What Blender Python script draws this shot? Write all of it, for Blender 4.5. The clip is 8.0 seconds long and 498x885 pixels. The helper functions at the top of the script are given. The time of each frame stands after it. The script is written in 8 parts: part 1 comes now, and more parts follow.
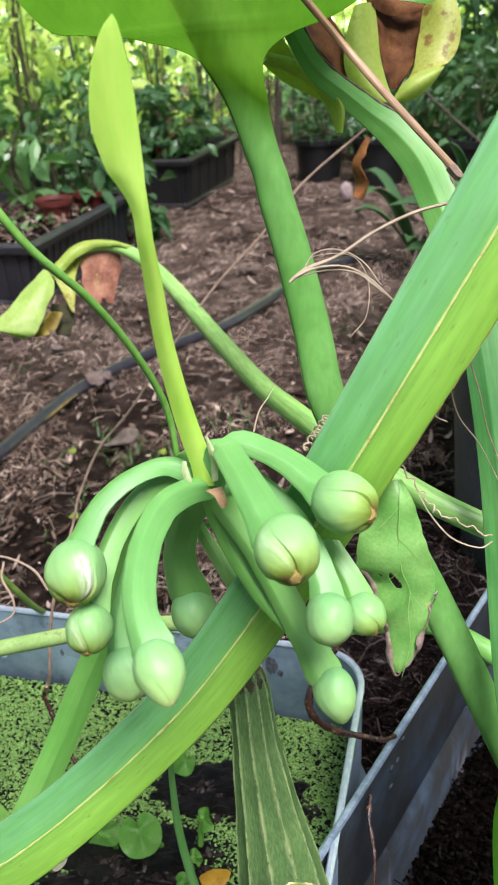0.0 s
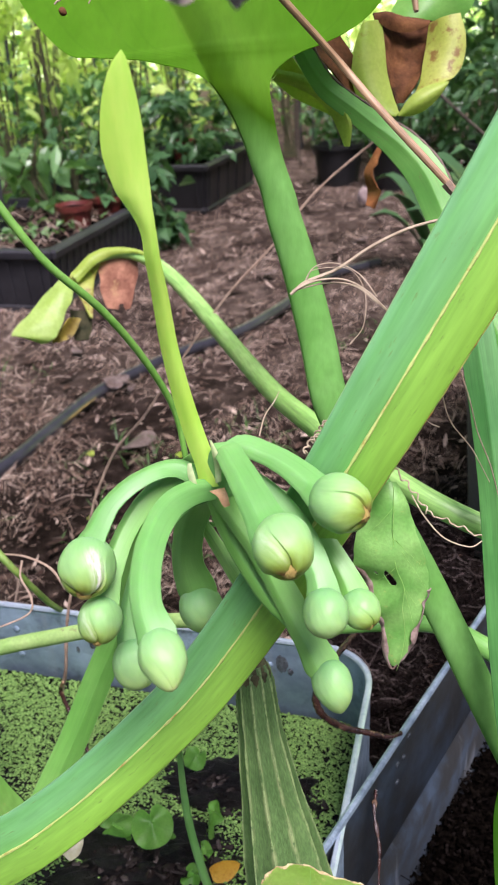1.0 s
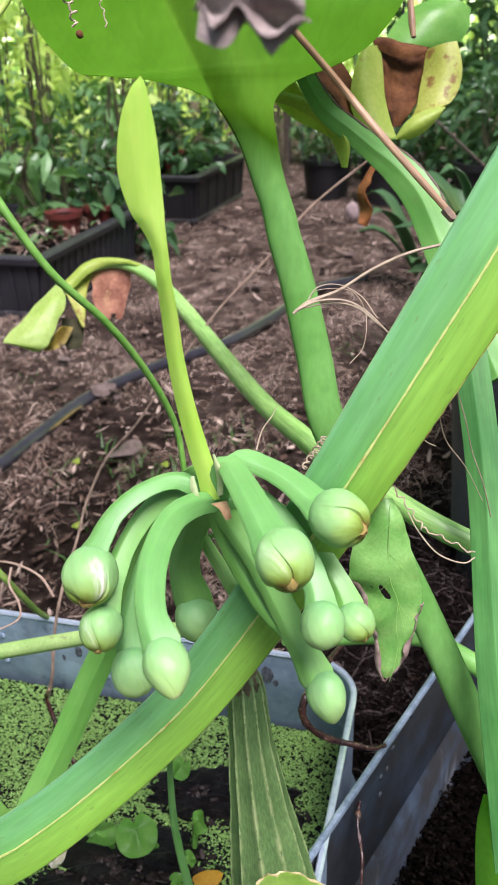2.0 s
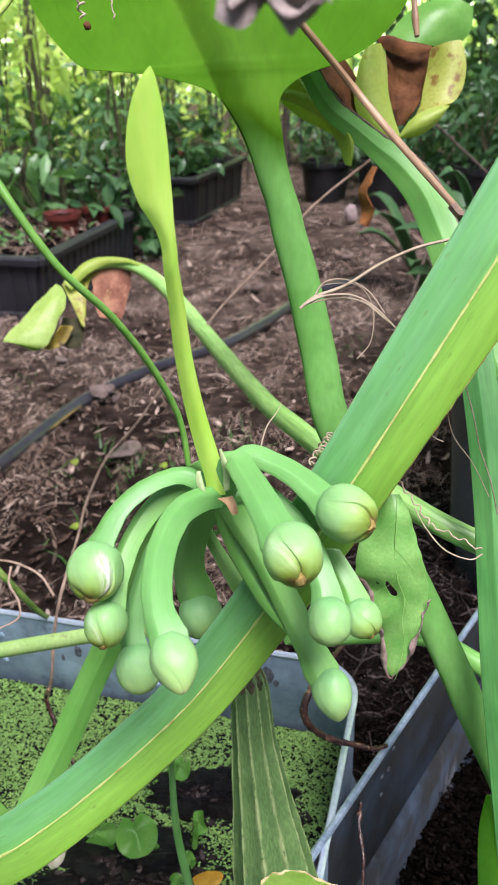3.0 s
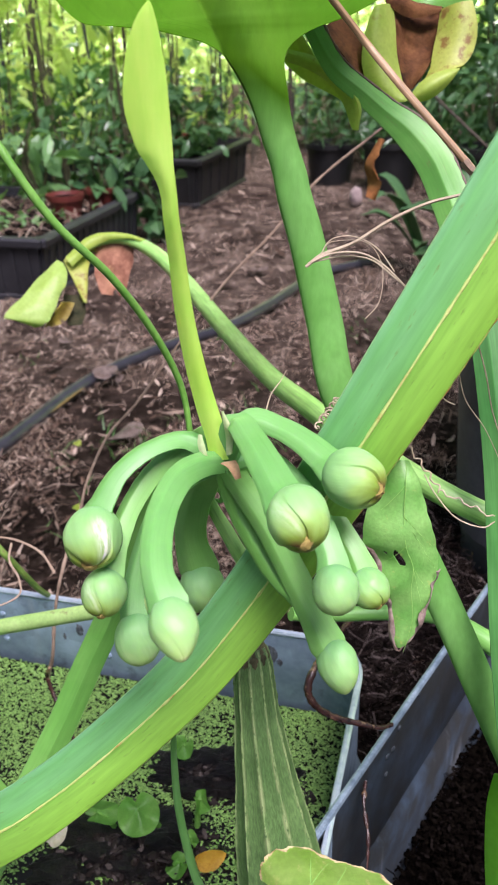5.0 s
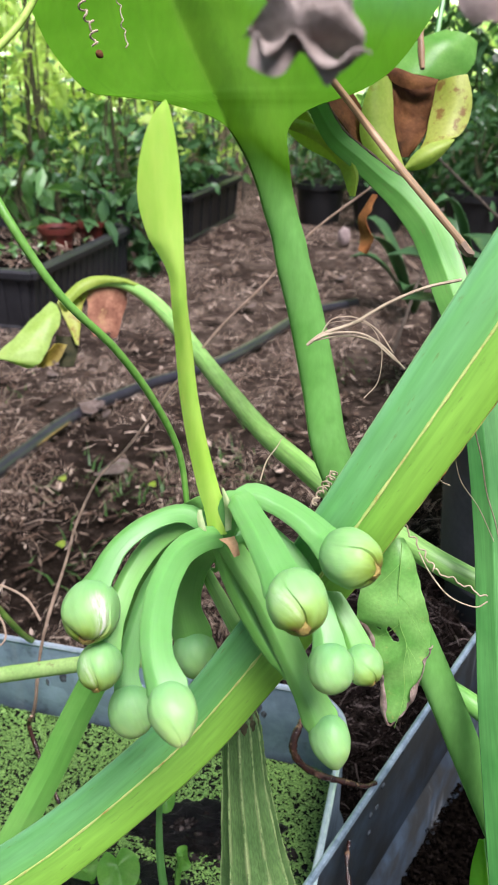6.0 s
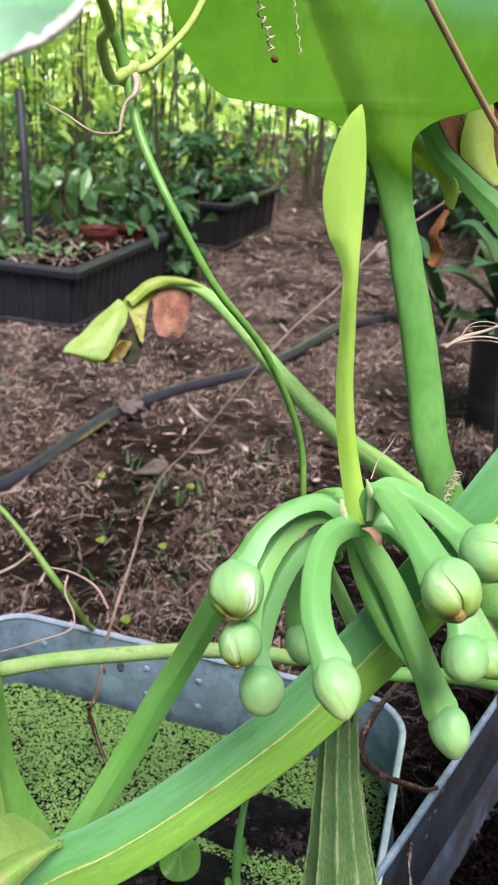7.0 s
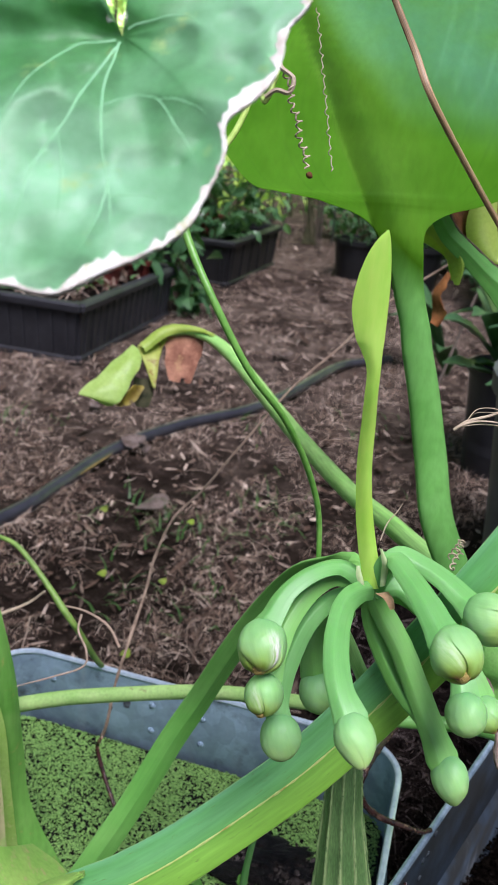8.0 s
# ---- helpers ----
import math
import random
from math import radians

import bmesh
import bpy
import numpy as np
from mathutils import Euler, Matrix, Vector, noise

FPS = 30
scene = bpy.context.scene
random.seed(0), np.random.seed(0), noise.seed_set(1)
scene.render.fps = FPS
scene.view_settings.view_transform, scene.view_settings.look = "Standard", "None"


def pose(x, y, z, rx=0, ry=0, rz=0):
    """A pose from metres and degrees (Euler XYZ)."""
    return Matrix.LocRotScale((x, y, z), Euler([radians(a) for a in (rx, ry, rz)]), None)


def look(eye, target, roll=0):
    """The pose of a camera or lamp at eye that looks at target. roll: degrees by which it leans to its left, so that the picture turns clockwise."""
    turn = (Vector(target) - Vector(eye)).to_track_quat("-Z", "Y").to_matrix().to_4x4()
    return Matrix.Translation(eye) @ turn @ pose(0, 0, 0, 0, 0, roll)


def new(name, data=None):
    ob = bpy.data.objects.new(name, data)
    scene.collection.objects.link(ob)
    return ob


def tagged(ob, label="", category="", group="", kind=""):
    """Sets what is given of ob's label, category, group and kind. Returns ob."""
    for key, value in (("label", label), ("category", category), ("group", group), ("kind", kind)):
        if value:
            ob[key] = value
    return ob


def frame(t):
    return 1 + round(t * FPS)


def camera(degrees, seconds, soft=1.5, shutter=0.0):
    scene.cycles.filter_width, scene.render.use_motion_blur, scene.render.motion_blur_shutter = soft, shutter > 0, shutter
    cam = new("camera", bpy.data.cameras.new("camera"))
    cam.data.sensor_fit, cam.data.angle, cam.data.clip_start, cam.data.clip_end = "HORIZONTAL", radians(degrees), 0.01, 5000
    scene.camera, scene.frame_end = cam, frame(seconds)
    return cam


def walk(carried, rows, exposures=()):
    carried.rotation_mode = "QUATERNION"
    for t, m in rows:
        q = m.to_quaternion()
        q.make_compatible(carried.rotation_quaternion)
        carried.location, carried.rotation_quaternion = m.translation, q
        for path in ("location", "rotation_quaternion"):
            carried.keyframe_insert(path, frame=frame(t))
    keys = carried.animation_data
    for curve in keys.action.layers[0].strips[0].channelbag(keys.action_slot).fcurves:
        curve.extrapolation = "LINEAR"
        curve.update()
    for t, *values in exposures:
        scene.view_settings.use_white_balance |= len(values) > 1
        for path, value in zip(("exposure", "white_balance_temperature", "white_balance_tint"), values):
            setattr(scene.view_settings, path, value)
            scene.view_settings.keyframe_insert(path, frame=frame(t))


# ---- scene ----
cam = camera(33.2, 8.0)
PATH = [
    (0, 0.0005, 0.0002, 0.6, 62.98, 2.67, -0.01),
    (0.1, 0.013, 0.0042, 0.5914, 61.89, 4.76, 0.15),
    (0.2, 0.021, -0.0008, 0.5951, 61.16, 6.07, 0.39),
    (0.3, 0.0217, -0.0068, 0.5994, 61.18, 7.1, 1.19),
    (0.5, 0.0144, -0.0052, 0.5979, 61.77, 6.11, 2.18),
    (0.7, 0.0096, -0.0067, 0.6009, 62.1, 5.37, 2.26),
    (0.8, 0.0064, -0.0150, 0.6084, 62.64, 3.94, 2.10),
    (1, 0.006, -0.0123, 0.6062, 63.27, 3.07, 1.26),
    (1.5, 0.0001, -0.016, 0.609, 63.48, 2.09, 1),
    (1.6, 0.0002, -0.0175, 0.6105, 63.64, 1.87, 0.90),
    (3, -0.0029, -0.0171, 0.6076, 64.15, 1.13, 0.6),
    (3.2, -0.0045, -0.0165, 0.6057, 63.99, 1.32, 0.73),
    (3.5, -0.0013, -0.015, 0.6035, 63.62, 1.77, 0.96),
    (4, 0.0025, -0.0109, 0.5977, 63.09, 2.02, 1.08),
    (4.2, -0.0002, -0.0105, 0.5946, 63.02, 1.75, 1.15),
    (5.3, -0.0031, -0.0129, 0.6013, 63.50, 0.79, 0.67),
    (5.5, -0.0023, -0.015, 0.608, 64.07, 0.39, 0.46),
    (6, -0.008, -0.0089, 0.611, 65.31, -0.62, 0.44),
    (6.2, -0.0201, -0.0144, 0.6125, 65.44, -1.03, 0.85),
    (6.5, -0.0335, -0.0147, 0.6076, 65.71, -1.92, 1.62),
    (6.7, -0.0401, -0.0189, 0.6103, 65.65, -2.18, 2.01),
    (7, -0.0478, -0.0215, 0.6083, 65.95, -3.14, 2.62),
    (7.2, -0.0521, -0.0278, 0.6119, 66.26, -3.80, 2.89),
    (7.5, -0.0532, -0.0296, 0.6144, 66.7, -4.06, 2.9),
    (8, -0.0603, -0.0441, 0.6321, 67.99, -4.88, 2.88),
]
walk(cam, [(t, pose(x, y, z, rx, ry, rz)) for t, x, y, z, rx, ry, rz in PATH],
     [(0.0, 0.60, 6500, 12), (0.5, 0.57, 6500, 22), (3.0, 0.57, 6400, 17), (4.0, 0.57, 6400, 21), (5.5, 0.57, 6450, 19), (6.0, 0.57, 6450, 12), (6.5, 0.57, 6500, 10), (7.0, 0.57, 6400, 17), (7.5, 0.47, 6350, 18), (8.0, 0.22, 6100, 14)])
cam.data.dof.use_dof, cam.data.dof.focus_distance, cam.data.dof.aperture_fstop = True, 0.30, 44.0

# ---- light ----
world = bpy.data.worlds.new("sky")
scene.world = world
world.use_nodes = True
wn = world.node_tree
sky = wn.nodes.new("ShaderNodeTexSky")
sky.sky_type = "NISHITA"
sky.sun_disc = False
sky.sun_elevation, sky.sun_rotation = radians(62), radians(159)
sky.air_density, sky.dust_density, sky.ozone_density = 1.2, 2.0, 0.8
wn.links.new(sky.outputs[0], wn.nodes["Background"].inputs[0])
wn.nodes["Background"].inputs[1].default_value = 0.066
sun = new("sun", bpy.data.lights.new("sun", "SUN"))
sun.data.energy, sun.data.angle, sun.data.color = 4.75, radians(30), (0.98, 0.92, 0.98)
sun.matrix_world = look((0.38, -1.0, 2.0), (0, 0, 0))


# ---- materials ----
def material(name):
    m = bpy.data.materials.new(name)
    m.use_nodes = True
    n = m.node_tree
    return m, n, n.nodes["Principled BSDF"], n.nodes["Material Output"]


def noise_node(n, scale, detail=4.0, rough=0.55, coord="Object", stretch=None):
    tc = n.nodes.new("ShaderNodeTexCoord")
    src = tc.outputs[coord]
    if stretch:
        mp = n.nodes.new("ShaderNodeMapping")
        mp.inputs["Scale"].default_value = stretch
        n.links.new(src, mp.inputs[0])
        src = mp.outputs[0]
    t = n.nodes.new("ShaderNodeTexNoise")
    t.inputs["Scale"].default_value, t.inputs["Detail"].default_value, t.inputs["Roughness"].default_value = scale, detail, rough
    n.links.new(src, t.inputs["Vector"])
    return t


def ramp(n, fac, stops):
    r = n.nodes.new("ShaderNodeValToRGB")
    e = r.color_ramp.elements
    while len(e) < len(stops):
        e.new(0.5)
    for el, (pos, col) in zip(e, stops):
        el.position, el.color = pos, (*col, 1)
    n.links.new(fac, r.inputs[0])
    return r


def mix(n, fac, a, b, mode="MIX"):
    x = n.nodes.new("ShaderNodeMix")
    x.data_type, x.blend_type = "RGBA", mode
    for sock, val in ((x.inputs[0], fac), (x.inputs[6], a), (x.inputs[7], b)):
        if isinstance(val, bpy.types.NodeSocket):
            n.links.new(val, sock)
        elif isinstance(val, tuple):
            sock.default_value = (*val, 1)
        else:
            sock.default_value = val
    return x.outputs[2]


def bump(n, bsdf, height, strength, dist):
    b = n.nodes.new("ShaderNodeBump")
    b.inputs["Strength"].default_value, b.inputs["Distance"].default_value = strength, dist
    n.links.new(height, b.inputs["Height"])
    n.links.new(b.outputs[0], bsdf.inputs["Normal"])


def plant_mat(name, dark, light, spot=None, rough=0.42, through_light=0.25, scale=60.0, spot_amount=0.7, grain=(1, 1, 1), vary=0.0, glow=None):
    """Living plant tissue: two tones, fine grain, blemishes, and some light coming through."""
    m, n, p, out = material(name)
    big = noise_node(n, scale, 3.0)
    fine = noise_node(n, scale * 9, 4.0, stretch=grain)
    c = ramp(n, big.outputs[0], ((0.3, dark), (0.7, light))).outputs[0]
    c = mix(n, 0.22, c, ramp(n, fine.outputs[0], ((0.3, (0.25, 0.25, 0.25)), (0.7, (0.8, 0.8, 0.8)))).outputs[0], "OVERLAY")
    if vary:
        info = n.nodes.new("ShaderNodeNewGeometry")
        c = mix(n, vary, c, ramp(n, info.outputs["Random Per Island"], ((0.0, dark), (0.55, light), (1.0, tuple(min(1, v * 1.5) for v in light)))).outputs[0])
    if spot:
        s = noise_node(n, scale * 2.3, 6.0, 0.7)
        c = mix(n, ramp(n, s.outputs[0], ((spot_amount - 0.06, (0, 0, 0)), (spot_amount + 0.05, (1, 1, 1)))).outputs[0], c, spot)
    n.links.new(c, p.inputs["Base Color"])
    p.inputs["Roughness"].default_value = rough
    p.inputs["Specular IOR Level"].default_value = 0.45
    bump(n, p, fine.outputs[0], 0.25, 0.0006)
    if through_light:
        tr = n.nodes.new("ShaderNodeBsdfTranslucent")
        warm = mix(n, 0.55, c, glow or tuple(v * k for v, k in zip(light, (1.5, 1.5, 0.5))))
        n.links.new(warm, tr.inputs[0])
        ms = n.nodes.new("ShaderNodeMixShader")
        ms.inputs[0].default_value = through_light
        n.links.new(p.outputs[0], ms.inputs[1])
        n.links.new(tr.outputs[0], ms.inputs[2])
        n.links.new(ms.outputs[0], out.inputs[0])
    return m


def plain_mat(name, a, b, rough=0.7, scale=40.0, metal=0.0, relief=0.3, depth=0.001, stretch=None, third=None):
    m, n, p, _ = material(name)
    big = noise_node(n, scale, 5.0, 0.6, stretch=stretch)
    fine = noise_node(n, scale * 7, 5.0, 0.65, stretch=stretch)
    c = ramp(n, big.outputs[0], ((0.32, a), (0.68, b))).outputs[0]
    c = mix(n, 0.3, c, ramp(n, fine.outputs[0], ((0.3, (0.2, 0.2, 0.2)), (0.7, (0.85, 0.85, 0.85)))).outputs[0], "OVERLAY")
    if third:
        s = noise_node(n, scale * 0.6, 6.0, 0.7)
        c = mix(n, ramp(n, s.outputs[0], ((0.55, (0, 0, 0)), (0.68, (1, 1, 1)))).outputs[0], c, third)
    n.links.new(c, p.inputs["Base Color"])
    p.inputs["Roughness"].default_value, p.inputs["Metallic"].default_value = rough, metal
    p.inputs["Specular IOR Level"].default_value = 0.5 if rough < 0.7 else 0.12 if rough < 0.9 else 0.02
    bump(n, p, fine.outputs[0], relief, depth)
    return m


SHEATH_GREEN = plant_mat("sheath_green", (0.12, 0.33, 0.05), (0.20, 0.43, 0.09), (0.36, 0.34, 0.10), 0.42, 0.1, 45, 0.66, grain=(1, 1, 0.12))
STRAW_SCALE = plant_mat("straw_scale", (0.36, 0.38, 0.16), (0.54, 0.48, 0.26), (0.34, 0.46, 0.14), 0.6, 0.15, 40, 0.55, grain=(1, 1, 0.1))
SHEATH = plant_mat("sheath_green_yellow", (0.20, 0.42, 0.07), (0.34, 0.52, 0.12), (0.46, 0.40, 0.18), 0.45, 0.15, 60, 0.62, grain=(1, 1, 0.15))
WILT = plant_mat("wilting_leaf", (0.34, 0.50, 0.10), (0.44, 0.60, 0.18), (0.46, 0.50, 0.08), 0.42, 0.35, 40, 0.66)
SHOOT = plant_mat("bruised_shoot", (0.24, 0.42, 0.11), (0.36, 0.52, 0.18), (0.20, 0.19, 0.08), 0.5, 0.0, 60, 0.66)
LIME = plant_mat("lime_leaf", (0.46, 0.75, 0.10), (0.59, 0.86, 0.17), (0.58, 0.66, 0.2), 0.44, 0.32, 45, 0.76, grain=(1, 1, 0.2), glow=(0.75, 0.98, 0.14))
BLADE = plant_mat("broad_leaf_green", (0.12, 0.36, 0.03), (0.18, 0.45, 0.05), None, 0.36, 0.62, 30, glow=(0.46, 0.78, 0.05))
RIDGE = plant_mat("yellow_ridge", (0.44, 0.56, 0.15), (0.58, 0.64, 0.22), (0.42, 0.28, 0.07), 0.45, 0.0, 60, 0.60)
BRUISED = plain_mat("bruised_edge", (0.10, 0.06, 0.05), (0.20, 0.12, 0.10), 0.6, 160)
PAPERY = plant_mat("papery_bract", (0.34, 0.46, 0.20), (0.52, 0.60, 0.34), (0.45, 0.34, 0.2), 0.55, 0.35, 90, 0.66)
PAPER_TAN = plain_mat("tan_bract", (0.30, 0.17, 0.08), (0.50, 0.34, 0.20), 0.7, 120)
SCORCHED = plain_mat("scorched_margin", (0.13, 0.085, 0.065), (0.34, 0.27, 0.23), 0.8, 220, third=(0.06, 0.03, 0.02))
MUD = plain_mat("dried_mud", (0.03, 0.034, 0.036), (0.13, 0.15, 0.165), 0.7, 320, relief=0.8)
ORANGE_EDGE = plant_mat("orange_edge", (0.42, 0.44, 0.08), (0.50, 0.52, 0.12), (0.42, 0.18, 0.04), 0.5, 0.0, 60, 0.55)
SPRIG = plant_mat("olive_sprig", (0.10, 0.20, 0.03), (0.19, 0.31, 0.06), (0.16, 0.13, 0.05), 0.5, 0.0, 120, 0.62)
VINE_STALK = plant_mat("vine_stalk_lime", (0.34, 0.50, 0.09), (0.48, 0.62, 0.16), None, 0.42, 0.1, 120, grain=(1, 1, 0.2))
VINE_STEM = plant_mat("vine_stem", (0.09, 0.26, 0.035), (0.18, 0.39, 0.075), (0.10, 0.16, 0.05), 0.40, 0.0, 120, 0.68, grain=(1, 1, 0.2))
RAGGED = plant_mat("ragged_leaf", (0.13, 0.37, 0.07), (0.26, 0.52, 0.14), (0.42, 0.48, 0.14), 0.40, 0.22, 110, 0.66, glow=(0.42, 0.72, 0.10))
LOW_LEAF = plant_mat("yellow_green_leaf", (0.27, 0.47, 0.08), (0.42, 0.60, 0.17), (0.62, 0.62, 0.26), 0.42, 0.35, 70, 0.62, glow=(0.6, 0.8, 0.15))
SOFT_VEIN = plant_mat("soft_vein", (0.26, 0.52, 0.12), (0.34, 0.60, 0.17), None, 0.45, 0.3, 80)
VEIN = plant_mat("pale_vein", (0.26, 0.60, 0.30), (0.40, 0.74, 0.44), None, 0.45, 0.1, 80)
YELLOWED = plant_mat("yellowed_leaf", (0.33, 0.47, 0.07), (0.48, 0.58, 0.14), (0.28, 0.20, 0.04), 0.45, 0.4, 50, 0.68)
DYING = plant_mat("dying_lobe", (0.34, 0.40, 0.06), (0.46, 0.50, 0.12), (0.24, 0.13, 0.04), 0.5, 0.3, 60, 0.58)
DRY_OLIVE = plain_mat("dark_olive_dry_leaf", (0.018, 0.022, 0.011), (0.06, 0.055, 0.028), 0.85, 90)
AMBER = plant_mat("amber_leaf_edge", (0.16, 0.11, 0.015), (0.34, 0.27, 0.04), (0.07, 0.04, 0.015), 0.6, 0.2, 70, 0.6)
DRY = plain_mat("dry_leaf_brown", (0.05, 0.020, 0.009), (0.17, 0.075, 0.030), 0.78, 75, third=(0.04, 0.02, 0.011))
DRY_PALE = plain_mat("dry_pale_margin", (0.50, 0.44, 0.36), (0.86, 0.84, 0.78), 0.8, 190, third=(0.40, 0.44, 0.16))
WITHERED = plain_mat("crumpled_grey_leaf", (0.24, 0.19, 0.165), (0.46, 0.39, 0.35), 0.85, 120, relief=0.6, depth=0.002)
RUSTY_RIM = plain_mat("rusty_leaf_rim", (0.30, 0.17, 0.07), (0.60, 0.55, 0.30), 0.7, 160, third=(0.42, 0.50, 0.16))
DRY_GREY = plain_mat("withered_grey_leaf", (0.16, 0.12, 0.10), (0.30, 0.24, 0.21), 0.85, 90)
TENDRIL = plain_mat("dry_tendril", (0.32, 0.24, 0.16), (0.54, 0.44, 0.31), 0.6, 200)
TWIG = plain_mat("brown_twig", (0.18, 0.125, 0.09), (0.33, 0.245, 0.18), 0.75, 120)
PALE_TWIG = plain_mat("pale_dry_twig", (0.30, 0.21, 0.15), (0.46, 0.35, 0.26), 0.7, 140)
DARK_STAKE = plain_mat("grey_stake", (0.05, 0.04, 0.032), (0.11, 0.09, 0.07), 0.8, 90)
RUST_TWIG = plain_mat("rusty_twig", (0.018, 0.008, 0.007), (0.055, 0.022, 0.016), 0.22, 200, third=(0.34, 0.21, 0.12))
BARK = plain_mat("wet_dark_bark", (0.004, 0.0035, 0.0035), (0.028, 0.024, 0.022), 0.30, 110, relief=1.0, depth=0.008, third=(0.008, 0.007, 0.006))
HOSE = plain_mat("hose_black", (0.017, 0.017, 0.022), (0.040, 0.039, 0.047), 0.28, 14, relief=0.02)
HOSE_TAPE = plain_mat("hose_yellow_stripe", (0.26, 0.18, 0.05), (0.10, 0.075, 0.03), 0.5, 90)
PLASTIC = plain_mat("planter_grey_plastic", (0.015, 0.015, 0.018), (0.028, 0.028, 0.032), 0.5, 18, relief=0.15)
BLACK_PLASTIC = plain_mat("black_plastic", (0.006, 0.0065, 0.007), (0.012, 0.012, 0.013), 0.5, 18, relief=0.15)
BUCKET_GREY = plain_mat("bucket_grey_plastic", (0.05, 0.054, 0.064), (0.08, 0.086, 0.10), 0.5, 20, relief=0.1)
TUB_GREY = plain_mat("tub_grey_plastic", (0.045, 0.047, 0.058), (0.075, 0.078, 0.094), 0.5, 20, relief=0.15)
TERRACOTTA = plain_mat("red_pot_plastic", (0.075, 0.013, 0.010), (0.13, 0.025, 0.017), 0.5, 30, relief=0.1)
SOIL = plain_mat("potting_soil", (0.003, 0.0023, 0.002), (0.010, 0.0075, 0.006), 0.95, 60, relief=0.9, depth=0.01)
WHITE_FLOWER = plain_mat("pale_scrap", (0.74, 0.72, 0.50), (0.86, 0.84, 0.66), 0.6, 60)
YELLOW_LEAF = plant_mat("yellow_fallen_leaf", (0.62, 0.36, 0.03), (0.75, 0.50, 0.07), (0.4, 0.2, 0.03), 0.5, 0.2, 90, 0.66)
POLE = plain_mat("dark_pole", (0.012, 0.014, 0.016), (0.028, 0.03, 0.032), 0.6, 25)
# Dark and bright leaf copies: shade and sunlight are put into their colours.
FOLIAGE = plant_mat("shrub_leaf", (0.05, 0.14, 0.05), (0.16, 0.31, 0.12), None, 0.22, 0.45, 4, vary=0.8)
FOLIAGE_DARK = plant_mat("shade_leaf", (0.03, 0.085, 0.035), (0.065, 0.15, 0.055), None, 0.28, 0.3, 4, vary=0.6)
FOLIAGE_SUNLIT = plant_mat("sunlit_leaf", (0.20, 0.38, 0.06), (0.54, 0.74, 0.18), None, 0.45, 0.55, 3, vary=0.8, glow=(0.72, 0.92, 0.2))
DUCKWEED = plant_mat("duckweed", (0.06, 0.16, 0.024), (0.20, 0.36, 0.085), None, 0.5, 0.15, 25, vary=0.75)
WATER_LEAF = plant_mat("water_leaf", (0.13, 0.36, 0.06), (0.22, 0.46, 0.10), None, 0.35, 0.35, 90)
GRASS = plant_mat("grass_blade", (0.03, 0.09, 0.02), (0.06, 0.14, 0.03), None, 0.5, 0.3, 20, vary=0.5)


def uv_noise(n, across, along, detail=4.0, rough=0.55):
    """Noise drawn out along a stem: 'across' cells round it, 'along' cells to the metre."""
    tc = n.nodes.new("ShaderNodeTexCoord")
    mp = n.nodes.new("ShaderNodeMapping")
    mp.inputs["Scale"].default_value = (across, along, 1)
    n.links.new(tc.outputs["UV"], mp.inputs[0])
    t = n.nodes.new("ShaderNodeTexNoise")
    t.inputs["Scale"].default_value, t.inputs["Detail"].default_value, t.inputs["Roughness"].default_value = 1.0, detail, rough
    n.links.new(mp.outputs[0], t.inputs["Vector"])
    return t


def stem_surface(name, base, streaks=0.35, spots=None, spot_amount=0.66, rough=0.42, coat=0.15, soft=0.0):
    """Waxy plant stem. 'base' gives the colour from the node tree; fibres run lengthwise, blemishes lie along them."""
    m, n, p, _ = material(name)
    fibre, broad = uv_noise(n, 30, 42, 4.0), uv_noise(n, 9, 22, 3.0)
    c = base(n)
    c = mix(n, streaks, c, ramp(n, fibre.outputs[0], ((0.3, (0.24, 0.26, 0.2)), (0.7, (0.78, 0.8, 0.74)))).outputs[0], "OVERLAY")
    c = mix(n, streaks, c, ramp(n, broad.outputs[0], ((0.3, (0.28, 0.30, 0.26)), (0.7, (0.70, 0.72, 0.74)))).outputs[0], "OVERLAY")
    if spots:
        fleck = uv_noise(n, 30, 90, 6.0, 0.7)
        c = mix(n, ramp(n, fleck.outputs[0], ((spot_amount - 0.05, (0, 0, 0)), (spot_amount + 0.06, (0.85, 0.85, 0.85)))).outputs[0], c, spots)
    n.links.new(c, p.inputs["Base Color"])
    n.links.new(ramp(n, broad.outputs[0], ((0.3, (rough + 0.1,) * 3), (0.7, (rough - 0.08,) * 3))).outputs[0], p.inputs["Roughness"])
    p.inputs["Coat Weight"].default_value, p.inputs["Coat Roughness"].default_value = coat, 0.38
    if soft:
        p.inputs["Subsurface Weight"].default_value = soft
        p.inputs["Subsurface Radius"].default_value = (0.35, 0.6, 0.2)
        p.inputs["Subsurface Scale"].default_value = 0.004
    bump(n, p, fibre.outputs[0], 0.14, 0.0006)
    return m


def two_tones(dark, light):
    return lambda n: ramp(n, noise_node(n, 34, 4.0).outputs[0], ((0.32, dark), (0.68, light))).outputs[0]


